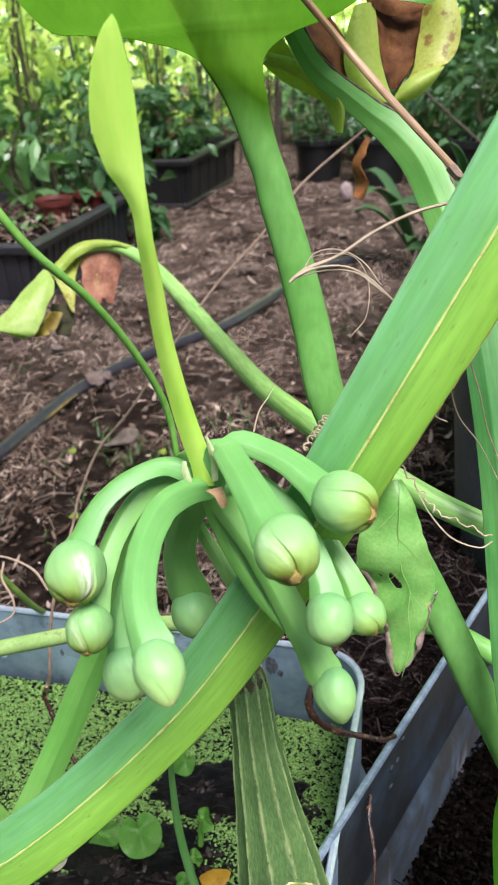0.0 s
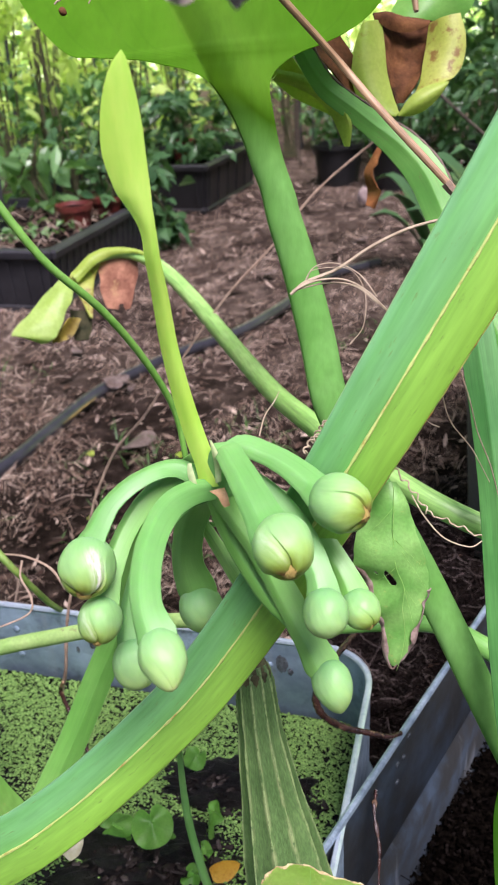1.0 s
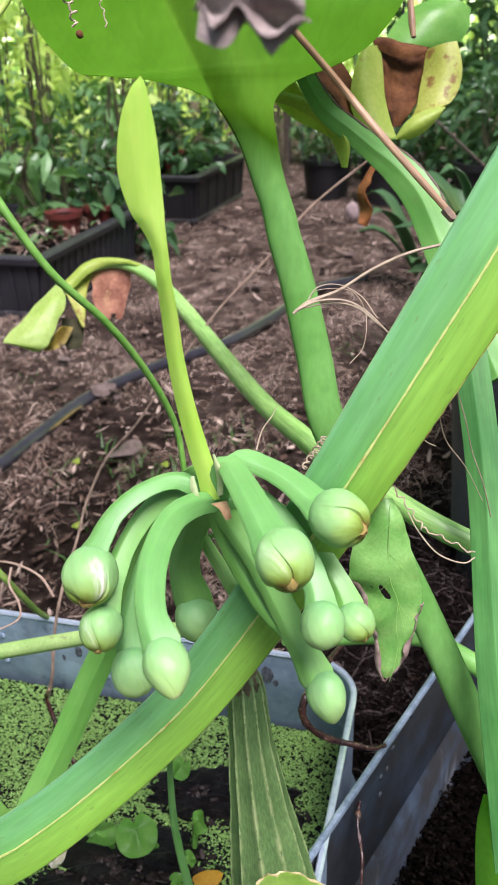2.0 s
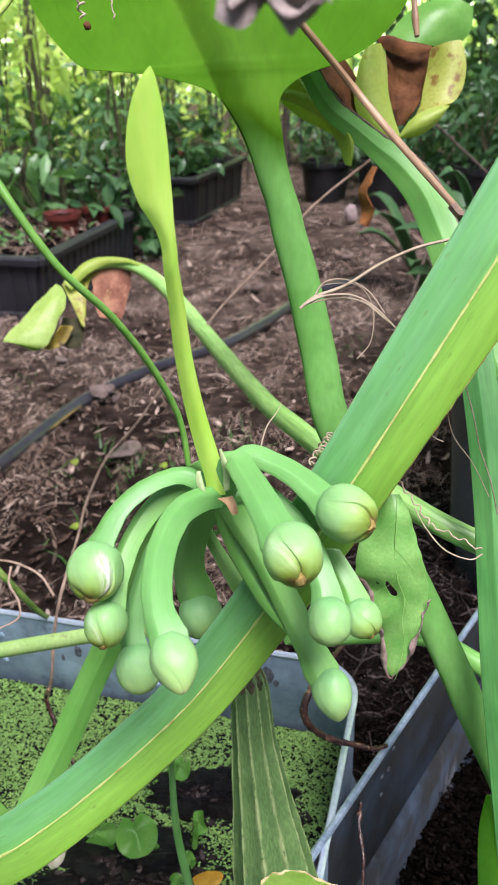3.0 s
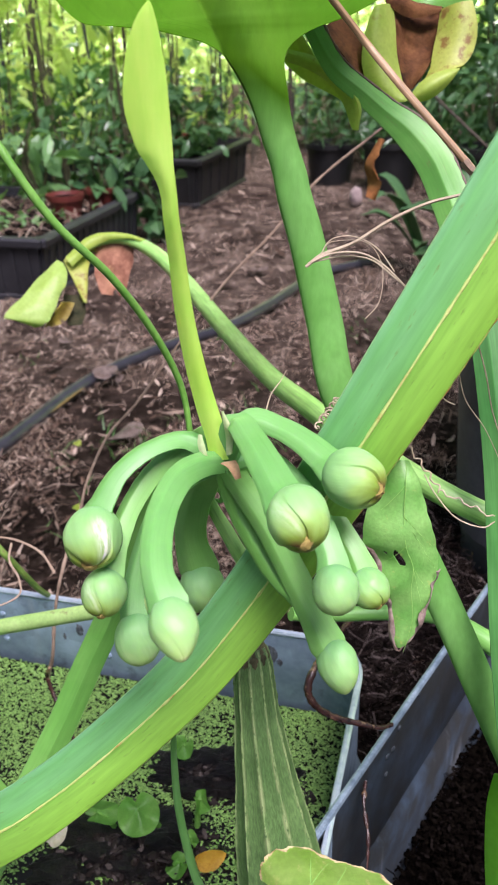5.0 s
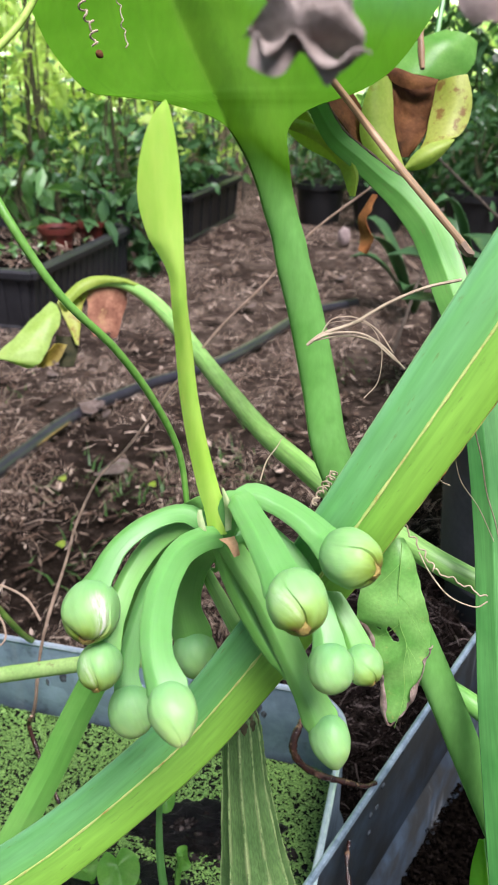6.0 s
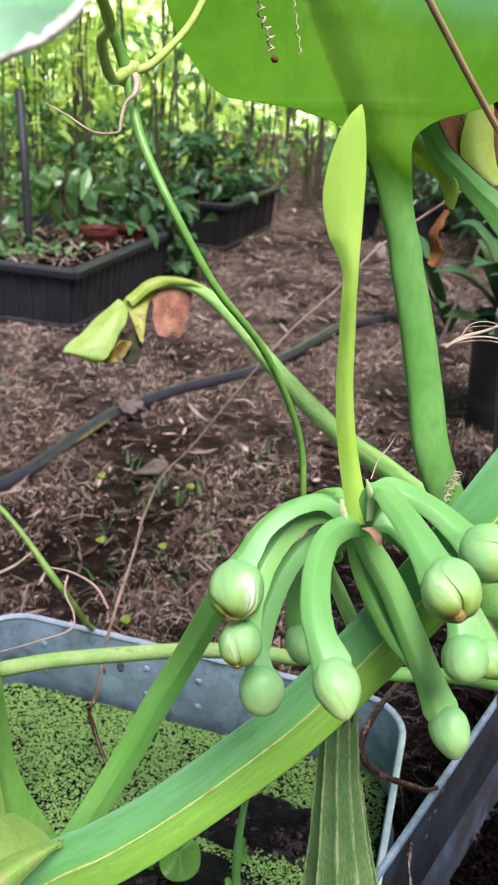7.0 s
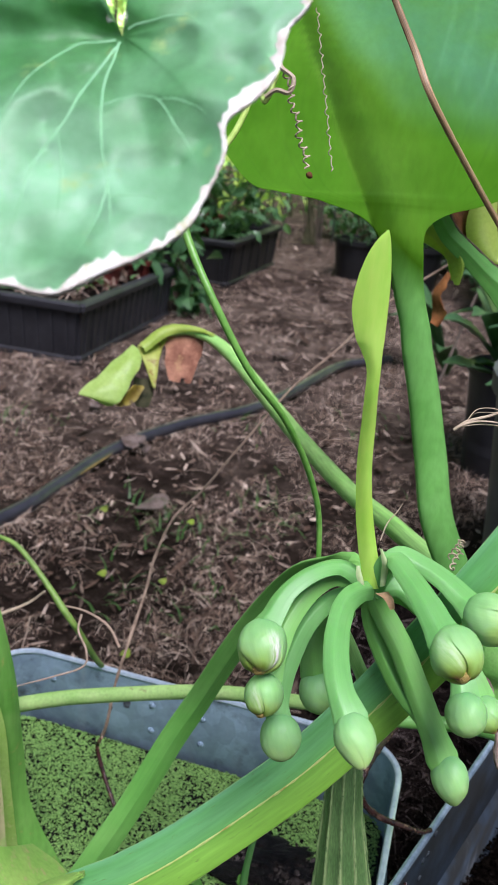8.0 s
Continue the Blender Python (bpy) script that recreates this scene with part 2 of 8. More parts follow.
def petiole_base(n):
    """Across a three-sided petiole: bluish upper face, pale yellow ridge, yellow-green lower face, orange edge, deep back."""
    tc = n.nodes.new("ShaderNodeTexCoord")
    sep = n.nodes.new("ShaderNodeSeparateXYZ")
    n.links.new(tc.outputs["UV"], sep.inputs[0])
    wander = n.nodes.new("ShaderNodeMath")
    wander.operation = "MULTIPLY_ADD"
    n.links.new(uv_noise(n, 3, 110, 3.0).outputs[0], wander.inputs[0])
    wander.inputs[1].default_value = 0.026
    n.links.new(sep.outputs[0], wander.inputs[2])
    # Bluish stops near the first edge: a sky highlight put into the colour.
    c = ramp(n, wander.outputs[0], ((0.012, (0.33, 0.47, 0.13)), (0.022, (0.17, 0.42, 0.20)), (0.07, (0.16, 0.42, 0.18)), (0.12, (0.125, 0.375, 0.11)), (0.20, (0.15, 0.41, 0.14)), (0.27, (0.13, 0.37, 0.10)), (0.345, (0.135, 0.38, 0.085)), (0.355, (0.46, 0.56, 0.16)),
                                  (0.373, (0.46, 0.58, 0.19)), (0.388, (0.20, 0.45, 0.07)), (0.52, (0.25, 0.52, 0.075)), (0.67, (0.21, 0.44, 0.05)), (0.715, (0.44, 0.42, 0.08)), (0.735, (0.10, 0.27, 0.05)), (1.0, (0.08, 0.24, 0.05)))).outputs[0]
    return c


def vine_leaf_material():
    """A broad leaf quilted between its veins, paler in patches, with yellow spots and a waxy gloss."""
    m, n, p, out = material("vine_leaf")
    tc = n.nodes.new("ShaderNodeTexCoord")
    cell = n.nodes.new("ShaderNodeTexVoronoi")
    cell.feature = "SMOOTH_F1"
    cell.inputs["Scale"].default_value, cell.inputs["Smoothness"].default_value = 85, 0.8
    n.links.new(tc.outputs["Object"], cell.inputs["Vector"])
    big, fine, spot = noise_node(n, 19, 3.0), noise_node(n, 420, 4.0), noise_node(n, 75, 5.0, 0.65)
    c = ramp(n, big.outputs[0], ((0.34, (0.15, 0.46, 0.17)), (0.56, (0.50, 0.86, 0.58)))).outputs[0]
    # Shade round the stalk joint put into the colour, gone by 42 mm.
    reach = n.nodes.new("ShaderNodeVectorMath")
    reach.operation = "DISTANCE"
    reach.inputs[1].default_value = (-0.100, 0.1330, 0.646)
    n.links.new(tc.outputs["Object"], reach.inputs[0])
    c = mix(n, ramp(n, reach.outputs["Value"], ((0.006, (0.75, 0.75, 0.75)), (0.042, (0, 0, 0)))).outputs[0], c, (0.10, 0.37, 0.10))
    c = mix(n, ramp(n, spot.outputs[0], ((0.61, (0, 0, 0)), (0.70, (0.6, 0.6, 0.6)))).outputs[0], c, (0.62, 0.78, 0.30))
    c = mix(n, 0.2, c, ramp(n, fine.outputs[0], ((0.3, (0.25, 0.25, 0.25)), (0.7, (0.8, 0.8, 0.8)))).outputs[0], "OVERLAY")
    n.links.new(c, p.inputs["Base Color"])
    p.inputs["Roughness"].default_value = 0.5
    p.inputs["Specular IOR Level"].default_value = 0.8
    p.inputs["Coat Weight"].default_value, p.inputs["Coat Roughness"].default_value = 0.4, 0.3
    bump(n, p, cell.outputs["Distance"], 0.9, 0.009)
    tr = n.nodes.new("ShaderNodeBsdfTranslucent")
    n.links.new(mix(n, 0.5, c, (0.45, 0.80, 0.25)), tr.inputs[0])
    ms = n.nodes.new("ShaderNodeMixShader")
    ms.inputs[0].default_value = 0.14
    n.links.new(p.outputs[0], ms.inputs[1])
    n.links.new(tr.outputs[0], ms.inputs[2])
    n.links.new(ms.outputs[0], out.inputs[0])
    return m


def fleshy_leaf_material():
    """Thin bright tissue that lets light through, deepening to solid green where the leaf is thick."""
    m, n, p, out = material("fleshy_leaf")
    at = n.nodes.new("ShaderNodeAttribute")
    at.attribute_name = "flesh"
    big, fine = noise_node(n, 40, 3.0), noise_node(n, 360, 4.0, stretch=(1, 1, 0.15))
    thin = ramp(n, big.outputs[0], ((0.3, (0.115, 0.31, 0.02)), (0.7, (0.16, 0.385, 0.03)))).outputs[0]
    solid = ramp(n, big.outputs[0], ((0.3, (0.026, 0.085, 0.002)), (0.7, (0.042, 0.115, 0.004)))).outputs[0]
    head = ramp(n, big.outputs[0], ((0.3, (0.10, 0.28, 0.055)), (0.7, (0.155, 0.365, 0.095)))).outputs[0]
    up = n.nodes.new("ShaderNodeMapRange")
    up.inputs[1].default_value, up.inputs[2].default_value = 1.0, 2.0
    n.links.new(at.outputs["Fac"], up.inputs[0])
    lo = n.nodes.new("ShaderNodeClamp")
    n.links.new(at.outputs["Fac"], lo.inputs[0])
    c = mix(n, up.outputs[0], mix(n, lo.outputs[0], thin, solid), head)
    # Pale patch: the sky's sheen on the upper blade, put into the colour.
    sheen = n.nodes.new("ShaderNodeAttribute")
    sheen.attribute_name = "sky_sheen"
    patchy = mix(n, 1.0, sheen.outputs["Color"], ramp(n, noise_node(n, 26, 4.0, 0.6).outputs[0], ((0.3, (0.55, 0.55, 0.55)), (0.62, (1, 1, 1)))).outputs[0], "MULTIPLY")
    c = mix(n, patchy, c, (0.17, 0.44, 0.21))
    c = mix(n, 0.18, c, ramp(n, fine.outputs[0], ((0.3, (0.25, 0.25, 0.25)), (0.7, (0.8, 0.8, 0.8)))).outputs[0], "OVERLAY")
    n.links.new(c, p.inputs["Base Color"])
    p.inputs["Roughness"].default_value = 0.58
    p.inputs["Specular IOR Level"].default_value = 0.04
    bump(n, p, fine.outputs[0], 0.2, 0.0006)
    tr = n.nodes.new("ShaderNodeBsdfTranslucent")
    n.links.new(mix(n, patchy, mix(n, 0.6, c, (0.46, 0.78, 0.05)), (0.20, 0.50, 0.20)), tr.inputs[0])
    ms = n.nodes.new("ShaderNodeMixShader")
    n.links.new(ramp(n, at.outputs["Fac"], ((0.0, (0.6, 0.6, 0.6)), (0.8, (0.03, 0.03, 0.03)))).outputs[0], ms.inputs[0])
    n.links.new(p.outputs[0], ms.inputs[1])
    n.links.new(tr.outputs[0], ms.inputs[2])
    n.links.new(ms.outputs[0], out.inputs[0])
    return m


def gourd_material():
    """Dark green rind, mottled in fine lengthwise flecks, with broken pale stripes along the ribs."""
    m, n, p, _ = material("striped_rind")
    tc = n.nodes.new("ShaderNodeTexCoord")
    sep = n.nodes.new("ShaderNodeSeparateXYZ")
    n.links.new(tc.outputs["UV"], sep.inputs[0])
    rib = n.nodes.new("ShaderNodeMath")
    rib.operation = "MULTIPLY"
    rib.inputs[1].default_value = 10.0
    n.links.new(sep.outputs[0], rib.inputs[0])
    cell = n.nodes.new("ShaderNodeMath")
    cell.operation = "PINGPONG"
    cell.inputs[1].default_value = 0.5
    n.links.new(rib.outputs[0], cell.inputs[0])
    fine, broken, big = uv_noise(n, 90, 260, 5.0, 0.65), uv_noise(n, 16, 75, 4.0, 0.6), noise_node(n, 60, 4.0)
    c = ramp(n, big.outputs[0], ((0.3, (0.075, 0.155, 0.045)), (0.7, (0.13, 0.235, 0.075)))).outputs[0]
    c = mix(n, 0.42, c, ramp(n, fine.outputs[0], ((0.35, (0.16, 0.18, 0.14)), (0.66, (0.85, 0.85, 0.8)))).outputs[0], "OVERLAY")
    band = mix(n, 1.0, ramp(n, cell.outputs[0], ((0.04, (1, 1, 1)), (0.17, (0, 0, 0)))).outputs[0], ramp(n, broken.outputs[0], ((0.40, (0, 0, 0)), (0.58, (0.75, 0.75, 0.75)))).outputs[0], "MULTIPLY")
    c = mix(n, band, c, (0.36, 0.42, 0.19))
    n.links.new(c, p.inputs["Base Color"])
    p.inputs["Roughness"].default_value = 0.5
    bump(n, p, fine.outputs[0], 0.4, 0.001)
    return m


def bud_material(name, tip, ripe):
    """Bud skin, read along its length: mint at the stalk, paler in the middle, olive and streaked towards the tip; sepal seams brown as it ripens."""
    m, n, p, out = material(name)
    tc = n.nodes.new("ShaderNodeTexCoord")
    sx = n.nodes.new("ShaderNodeSeparateXYZ")
    n.links.new(tc.outputs["UV"], sx.inputs[0])
    wave, fibre = uv_noise(n, 5, 2.5, 3.0), uv_noise(n, 34, 3.5, 4.0)
    ad = n.nodes.new("ShaderNodeMath")
    ad.operation = "MULTIPLY_ADD"
    n.links.new(wave.outputs[0], ad.inputs[0])
    ad.inputs[1].default_value = 0.32
    length = n.nodes.new("ShaderNodeMath")
    length.operation = "MULTIPLY"
    length.inputs[1].default_value = 0.8
    n.links.new(sx.outputs[1], length.inputs[0])
    n.links.new(length.outputs[0], ad.inputs[2])
    c = ramp(n, ad.outputs[0], ((0.16, (0.155, 0.39, 0.15)), (0.40, (0.21, 0.445, 0.165)), (0.60, (0.265, 0.495, 0.175)), (0.74, (0.29, 0.47, 0.12) if ripe else (0.34, 0.56, 0.19)), (0.84, (0.21, 0.31, 0.045) if ripe else (0.35, 0.54, 0.17)), (0.93, tip))).outputs[0]
    c = mix(n, 0.09 if ripe else 0.05, c, ramp(n, fibre.outputs[0], ((0.3, (0.24, 0.26, 0.2)), (0.7, (0.8, 0.8, 0.76)))).outputs[0], "OVERLAY")
    if ripe:
        seam = n.nodes.new("ShaderNodeAttribute")
        seam.attribute_name = "seam"
        c = mix(n, ramp(n, seam.outputs["Fac"], ((0.25, (0, 0, 0)), (0.9, (0.8, 0.8, 0.8)))).outputs[0], c, (0.20, 0.19, 0.045))
        pale = n.nodes.new("ShaderNodeAttribute")
        pale.attribute_name = "papery"
        k = mix(n, 1.0, pale.outputs["Color"], ramp(n, uv_noise(n, 34, 5, 5.0, 0.7).outputs[0], ((0.36, (0, 0, 0)), (0.56, (1, 1, 1)))).outputs[0], "MULTIPLY")
        c = mix(n, k, c, (0.84, 0.82, 0.76))
    n.links.new(c, p.inputs["Base Color"])
    p.inputs["Roughness"].default_value = 0.46
    p.inputs["Specular IOR Level"].default_value = 0.35
    p.inputs["Subsurface Weight"].default_value = 0.3
    p.inputs["Subsurface Radius"].default_value = (0.4, 0.6, 0.2)
    p.inputs["Subsurface Scale"].default_value = 0.006
    bump(n, p, fibre.outputs[0], 0.03, 0.02)
    return m


def galvanised(name, pale, deep, dirt, shine):
    m, n, p, _ = material(name)
    tc = n.nodes.new("ShaderNodeTexCoord")
    vo = n.nodes.new("ShaderNodeTexVoronoi")
    vo.inputs["Scale"].default_value = 90
    n.links.new(tc.outputs["Object"], vo.inputs["Vector"])
    big = noise_node(n, 14, 6.0, 0.65)
    streak = noise_node(n, 40, 5.0, 0.6, stretch=(1, 1, 0.12))
    grime = noise_node(n, 22, 6.0, 0.7)
    c = ramp(n, vo.outputs["Color"], ((0.2, tuple(v * 0.78 for v in pale)), (0.8, pale))).outputs[0]
    c = mix(n, ramp(n, big.outputs[0], ((0.36, (0, 0, 0)), (0.64, (0.9, 0.9, 0.9)))).outputs[0], c, deep)
    c = mix(n, ramp(n, grime.outputs[0], ((dirt, (0, 0, 0)), (dirt + 0.18, (0.95, 0.95, 0.95)))).outputs[0], c, (0.03, 0.032, 0.03))
    c = mix(n, ramp(n, streak.outputs[0], ((0.60, (0, 0, 0)), (0.72, (0.4, 0.4, 0.4)))).outputs[0], c, (0.36, 0.41, 0.44))
    n.links.new(c, p.inputs["Base Color"])
    p.inputs["Metallic"].default_value = shine
    n.links.new(ramp(n, big.outputs[0], ((0.3, (0.46, 0.46, 0.46)), (0.7, (0.66, 0.66, 0.66)))).outputs[0], p.inputs["Roughness"])
    bump(n, p, big.outputs[0], 0.2, 0.004)
    return m


def ground_material():
    m, n, p, _ = material("bare_earth_with_litter")
    a = noise_node(n, 3.0, 6.0, 0.6)
    b = noise_node(n, 38.0, 8.0, 0.7)
    d = noise_node(n, 160.0, 6.0, 0.7)
    c = ramp(n, b.outputs[0], ((0.3, (0.004, 0.003, 0.0025)), (0.52, (0.022, 0.016, 0.012)), (0.75, (0.14, 0.104, 0.080)))).outputs[0]
    c = mix(n, ramp(n, a.outputs[0], ((0.4, (0, 0, 0)), (0.7, (0.6, 0.6, 0.6)))).outputs[0], c, (0.040, 0.028, 0.023))
    c = mix(n, 0.5, c, ramp(n, d.outputs[0], ((0.3, (0.15, 0.15, 0.15)), (0.7, (0.9, 0.9, 0.9)))).outputs[0], "OVERLAY")
    # Paler from 1.1 m on: sunlight over the far earth is in the colour.
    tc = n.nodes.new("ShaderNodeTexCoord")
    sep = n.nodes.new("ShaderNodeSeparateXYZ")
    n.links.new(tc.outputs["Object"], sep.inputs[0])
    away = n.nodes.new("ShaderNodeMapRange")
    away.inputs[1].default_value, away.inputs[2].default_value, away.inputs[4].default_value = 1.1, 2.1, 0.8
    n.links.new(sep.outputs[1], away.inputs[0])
    lit_ground = ramp(n, noise_node(n, 14, 7.0, 0.7).outputs[0], ((0.34, (0.028, 0.020, 0.016)), (0.5, (0.10, 0.074, 0.058)), (0.66, (0.26, 0.20, 0.16)))).outputs[0]
    c = mix(n, away.outputs[0], c, lit_ground)
    damp = noise_node(n, 1.7, 5.0, 0.6)
    c = mix(n, 1.0, c, ramp(n, damp.outputs[0], ((0.36, (0.30, 0.28, 0.28)), (0.52, (0.85, 0.85, 0.85)), (0.66, (1.0, 1.0, 1.0)))).outputs[0], "MULTIPLY")
    n.links.new(c, p.inputs["Base Color"])
    p.inputs["Specular IOR Level"].default_value = 0.02
    p.inputs["Roughness"].default_value = 0.95
    bump(n, p, b.outputs[0], 0.9, 0.012)
    return m


def litter_material(name, tones, rough=0.8, gloss=0.05):
    m, n, p, _ = material(name)
    g = n.nodes.new("ShaderNodeNewGeometry")
    stops = tuple((i / (len(tones) - 1), t) for i, t in enumerate(tones))
    c = ramp(n, g.outputs["Random Per Island"], stops).outputs[0]
    f = noise_node(n, 90, 4.0)
    c = mix(n, 0.4, c, ramp(n, f.outputs[0], ((0.3, (0.2, 0.2, 0.2)), (0.7, (0.85, 0.85, 0.85)))).outputs[0], "OVERLAY")
    n.links.new(c, p.inputs["Base Color"])
    p.inputs["Specular IOR Level"].default_value = gloss
    p.inputs["Roughness"].default_value = rough
    return m


def water_material():
    m, n, p, _ = material("murky_water")
    p.inputs["Base Color"].default_value = (0.012, 0.012, 0.009, 1)
    p.inputs["Roughness"].default_value = 0.06
    p.inputs["IOR"].default_value = 1.33
    f = noise_node(n, 30, 3.0)
    bump(n, p, f.outputs[0], 0.05, 0.002)
    return m


PETIOLE = stem_surface("petiole_green", petiole_base, 0.24, (0.13, 0.20, 0.045), 0.65, 0.36, 0.3)
PEDUNCLE = stem_surface("peduncle_green", two_tones((0.118, 0.335, 0.080), (0.17, 0.41, 0.118)), 0.10, None, 0.7, 0.46, 0.08, 0.25)
PEDUNCLE_WARM = stem_surface("peduncle_warm_green", two_tones((0.15, 0.38, 0.08), (0.21, 0.46, 0.12)), 0.08, None, 0.7, 0.46, 0.08, 0.25)
STALK = stem_surface("stalk_green", two_tones((0.14, 0.39, 0.07), (0.21, 0.48, 0.11)), 0.15, (0.14, 0.28, 0.05), 0.70, 0.40, 0.2)
PETIOLE_DEEP = stem_surface("petiole_deep_green", two_tones((0.05, 0.21, 0.045), (0.095, 0.29, 0.075)), 0.3, (0.16, 0.34, 0.07), 0.72, 0.40, 0.15)
PETIOLE_MID = stem_surface("petiole_mid_green", two_tones((0.10, 0.31, 0.055), (0.16, 0.40, 0.085)), 0.14, (0.17, 0.16, 0.07), 0.64, 0.5, 0.1)
PALE_STEM = stem_surface("pale_stem", two_tones((0.22, 0.46, 0.11), (0.34, 0.57, 0.18)), 0.45, (0.34, 0.36, 0.12), 0.70, 0.38, 0.2)
LIME_STALK = stem_surface("lime_stalk", two_tones((0.46, 0.74, 0.08), (0.60, 0.86, 0.13)), 0.3, None, 0.7, 0.40, 0.2, 0.2)
STRAW = stem_surface("straw_tan", two_tones((0.24, 0.13, 0.075), (0.44, 0.27, 0.16)), 0.85, (0.10, 0.05, 0.03), 0.62, 0.5, 0.1)
GOURD, BUD, VINE_LEAF, BLADE_FLESH = gourd_material(), bud_material("bud_green", (0.46, 0.58, 0.22), False), vine_leaf_material(), fleshy_leaf_material()
BUD_OPEN = bud_material("opening_bud_green", (0.13, 0.075, 0.025), True)
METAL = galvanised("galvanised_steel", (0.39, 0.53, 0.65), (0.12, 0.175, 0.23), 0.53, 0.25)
# Grime, plus the shade over the soil trough put into darker steel.
METAL_DIRTY_SHADED = galvanised("grimy_shaded_steel", (0.070, 0.105, 0.145), (0.013, 0.016, 0.021), 0.40, 0.08)
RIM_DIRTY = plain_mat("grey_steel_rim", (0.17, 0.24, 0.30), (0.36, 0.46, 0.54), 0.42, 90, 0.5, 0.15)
# Pale tones put the highlight along the pond rim into its colour.
METAL_RIM = plain_mat("highlit_steel_rim", (0.44, 0.53, 0.61), (0.62, 0.71, 0.79), 0.42, 50, 0.6, 0.15)
GROUND, WATER = ground_material(), water_material()
DEBRIS = litter_material("wet_bark_bits", ((0.006, 0.005, 0.004), (0.02, 0.015, 0.013), (0.030, 0.025, 0.022), (0.010, 0.008, 0.007), (0.075, 0.062, 0.055)), 0.35)
# Near-black tones: deep shade in and between the troughs is in the colour.
CLODS = litter_material("dark_clods", ((0.001, 0.0008, 0.0007), (0.0025, 0.002, 0.0016), (0.005, 0.004, 0.003), (0.0015, 0.0012, 0.001), (0.010, 0.008, 0.007)), 0.8, 0.0)
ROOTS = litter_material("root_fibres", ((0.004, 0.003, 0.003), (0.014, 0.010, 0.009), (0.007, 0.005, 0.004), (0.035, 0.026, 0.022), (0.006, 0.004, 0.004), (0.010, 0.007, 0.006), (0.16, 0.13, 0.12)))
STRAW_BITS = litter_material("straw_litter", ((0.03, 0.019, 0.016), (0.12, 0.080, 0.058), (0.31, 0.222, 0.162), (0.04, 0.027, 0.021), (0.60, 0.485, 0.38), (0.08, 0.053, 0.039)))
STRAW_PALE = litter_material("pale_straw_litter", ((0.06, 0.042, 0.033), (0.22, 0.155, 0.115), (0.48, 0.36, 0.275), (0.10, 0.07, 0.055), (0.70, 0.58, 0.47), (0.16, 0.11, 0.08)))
LEAF_BITS = litter_material("leaf_litter", ((0.015, 0.009, 0.007), (0.05, 0.032, 0.024), (0.11, 0.072, 0.050), (0.02, 0.014, 0.011), (0.19, 0.14, 0.105), (0.045, 0.03, 0.022), (0.44, 0.35, 0.28), (0.08, 0.047, 0.032)))


# ---- mesh helpers ----
def finish(bm, name, mat, smooth=True):
    bmesh.ops.recalc_face_normals(bm, faces=bm.faces)
    me = bpy.data.meshes.new(name)
    bm.to_mesh(me)
    bm.free()
    for poly in me.polygons:
        poly.use_smooth = smooth
    if smooth:
        me.set_sharp_from_angle(angle=radians(38))
    me.materials.append(mat)
    return me


def part(name, bm, mat, parent=None, label="", smooth=True):
    """Links a bmesh as one mesh object under a thing or a part."""
    ob = new(name, finish(bm, name, mat, smooth))
    ob.parent = parent
    if label:
        ob["label"] = label
    return ob


def thing(name, label, category, at=(0, 0, 0), group="", kind=""):
    ob = new(name)
    ob.empty_display_size = 0.01
    ob.location = at
    ob.matrix_basis = pose(*at)
    return tagged(ob, label, category, group, kind)


def solo(name, bm, mat, label, category, group="", kind="", smooth=True):
    return tagged(part(name, bm, mat, None, "", smooth), label, category, group, kind)


def spline(pts, n):
    """Catmull-Rom through the points."""
    p = [Vector(q) for q in pts]
    p = [p[0] * 2 - p[1], *p, p[-1] * 2 - p[-2]]
    out = []
    for i in range(n):
        s = i / (n - 1) * (len(p) - 3)
        k = min(int(s), len(p) - 4)
        f = s - k
        a, b, c, d = p[k:k + 4]
        out.append(0.5 * (2 * b + (c - a) * f + (2 * a - 5 * b + 4 * c - d) * f * f + (3 * b - a - 3 * c + d) * f ** 3))
    return out


def steps(vals, n):
    """Values spread evenly and read off at n steps."""
    return list(np.interp(np.linspace(0, 1, n), np.linspace(0, 1, len(vals)), vals))


ROUND = [(math.cos(i * math.tau / 14), math.sin(i * math.tau / 14)) for i in range(14)]
GROOVED = [(math.cos(i * math.tau / 18) * k, math.sin(i * math.tau / 18) * k) for i, k in enumerate((1, 0.92, 1, 1.03, 0.9, 1) * 3)]
THIN = [(math.cos(i * math.tau / 6), math.sin(i * math.tau / 6)) for i in range(6)]
KEEL = [(-1, -0.04), (-0.97, 0.03), (-0.75, 0.10), (-0.5, 0.165), (-0.25, 0.235), (-0.07, 0.305), (0, 0.322), (0.07, 0.305), (0.25, 0.245), (0.5, 0.19), (0.75, 0.12), (0.97, 0.03), (1, -0.04), (0.7, -0.34), (0.25, -0.5), (-0.25, -0.5), (-0.7, -0.34)]
CREASED = [(-1, -0.02), (-0.98, 0.07), (-0.7, 0.17), (-0.3, 0.27), (0.1, 0.36), (0.30, 0.385), (0.40, 0.37), (0.62, 0.22), (0.84, 0.05), (0.98, -0.07), (1, -0.15), (0.93, -0.24), (0.6, -0.42), (0.2, -0.52), (-0.25, -0.46), (-0.7, -0.26), (-0.95, -0.10)]
TOWARDS = Vector((0.0, -0.86, 0.5))


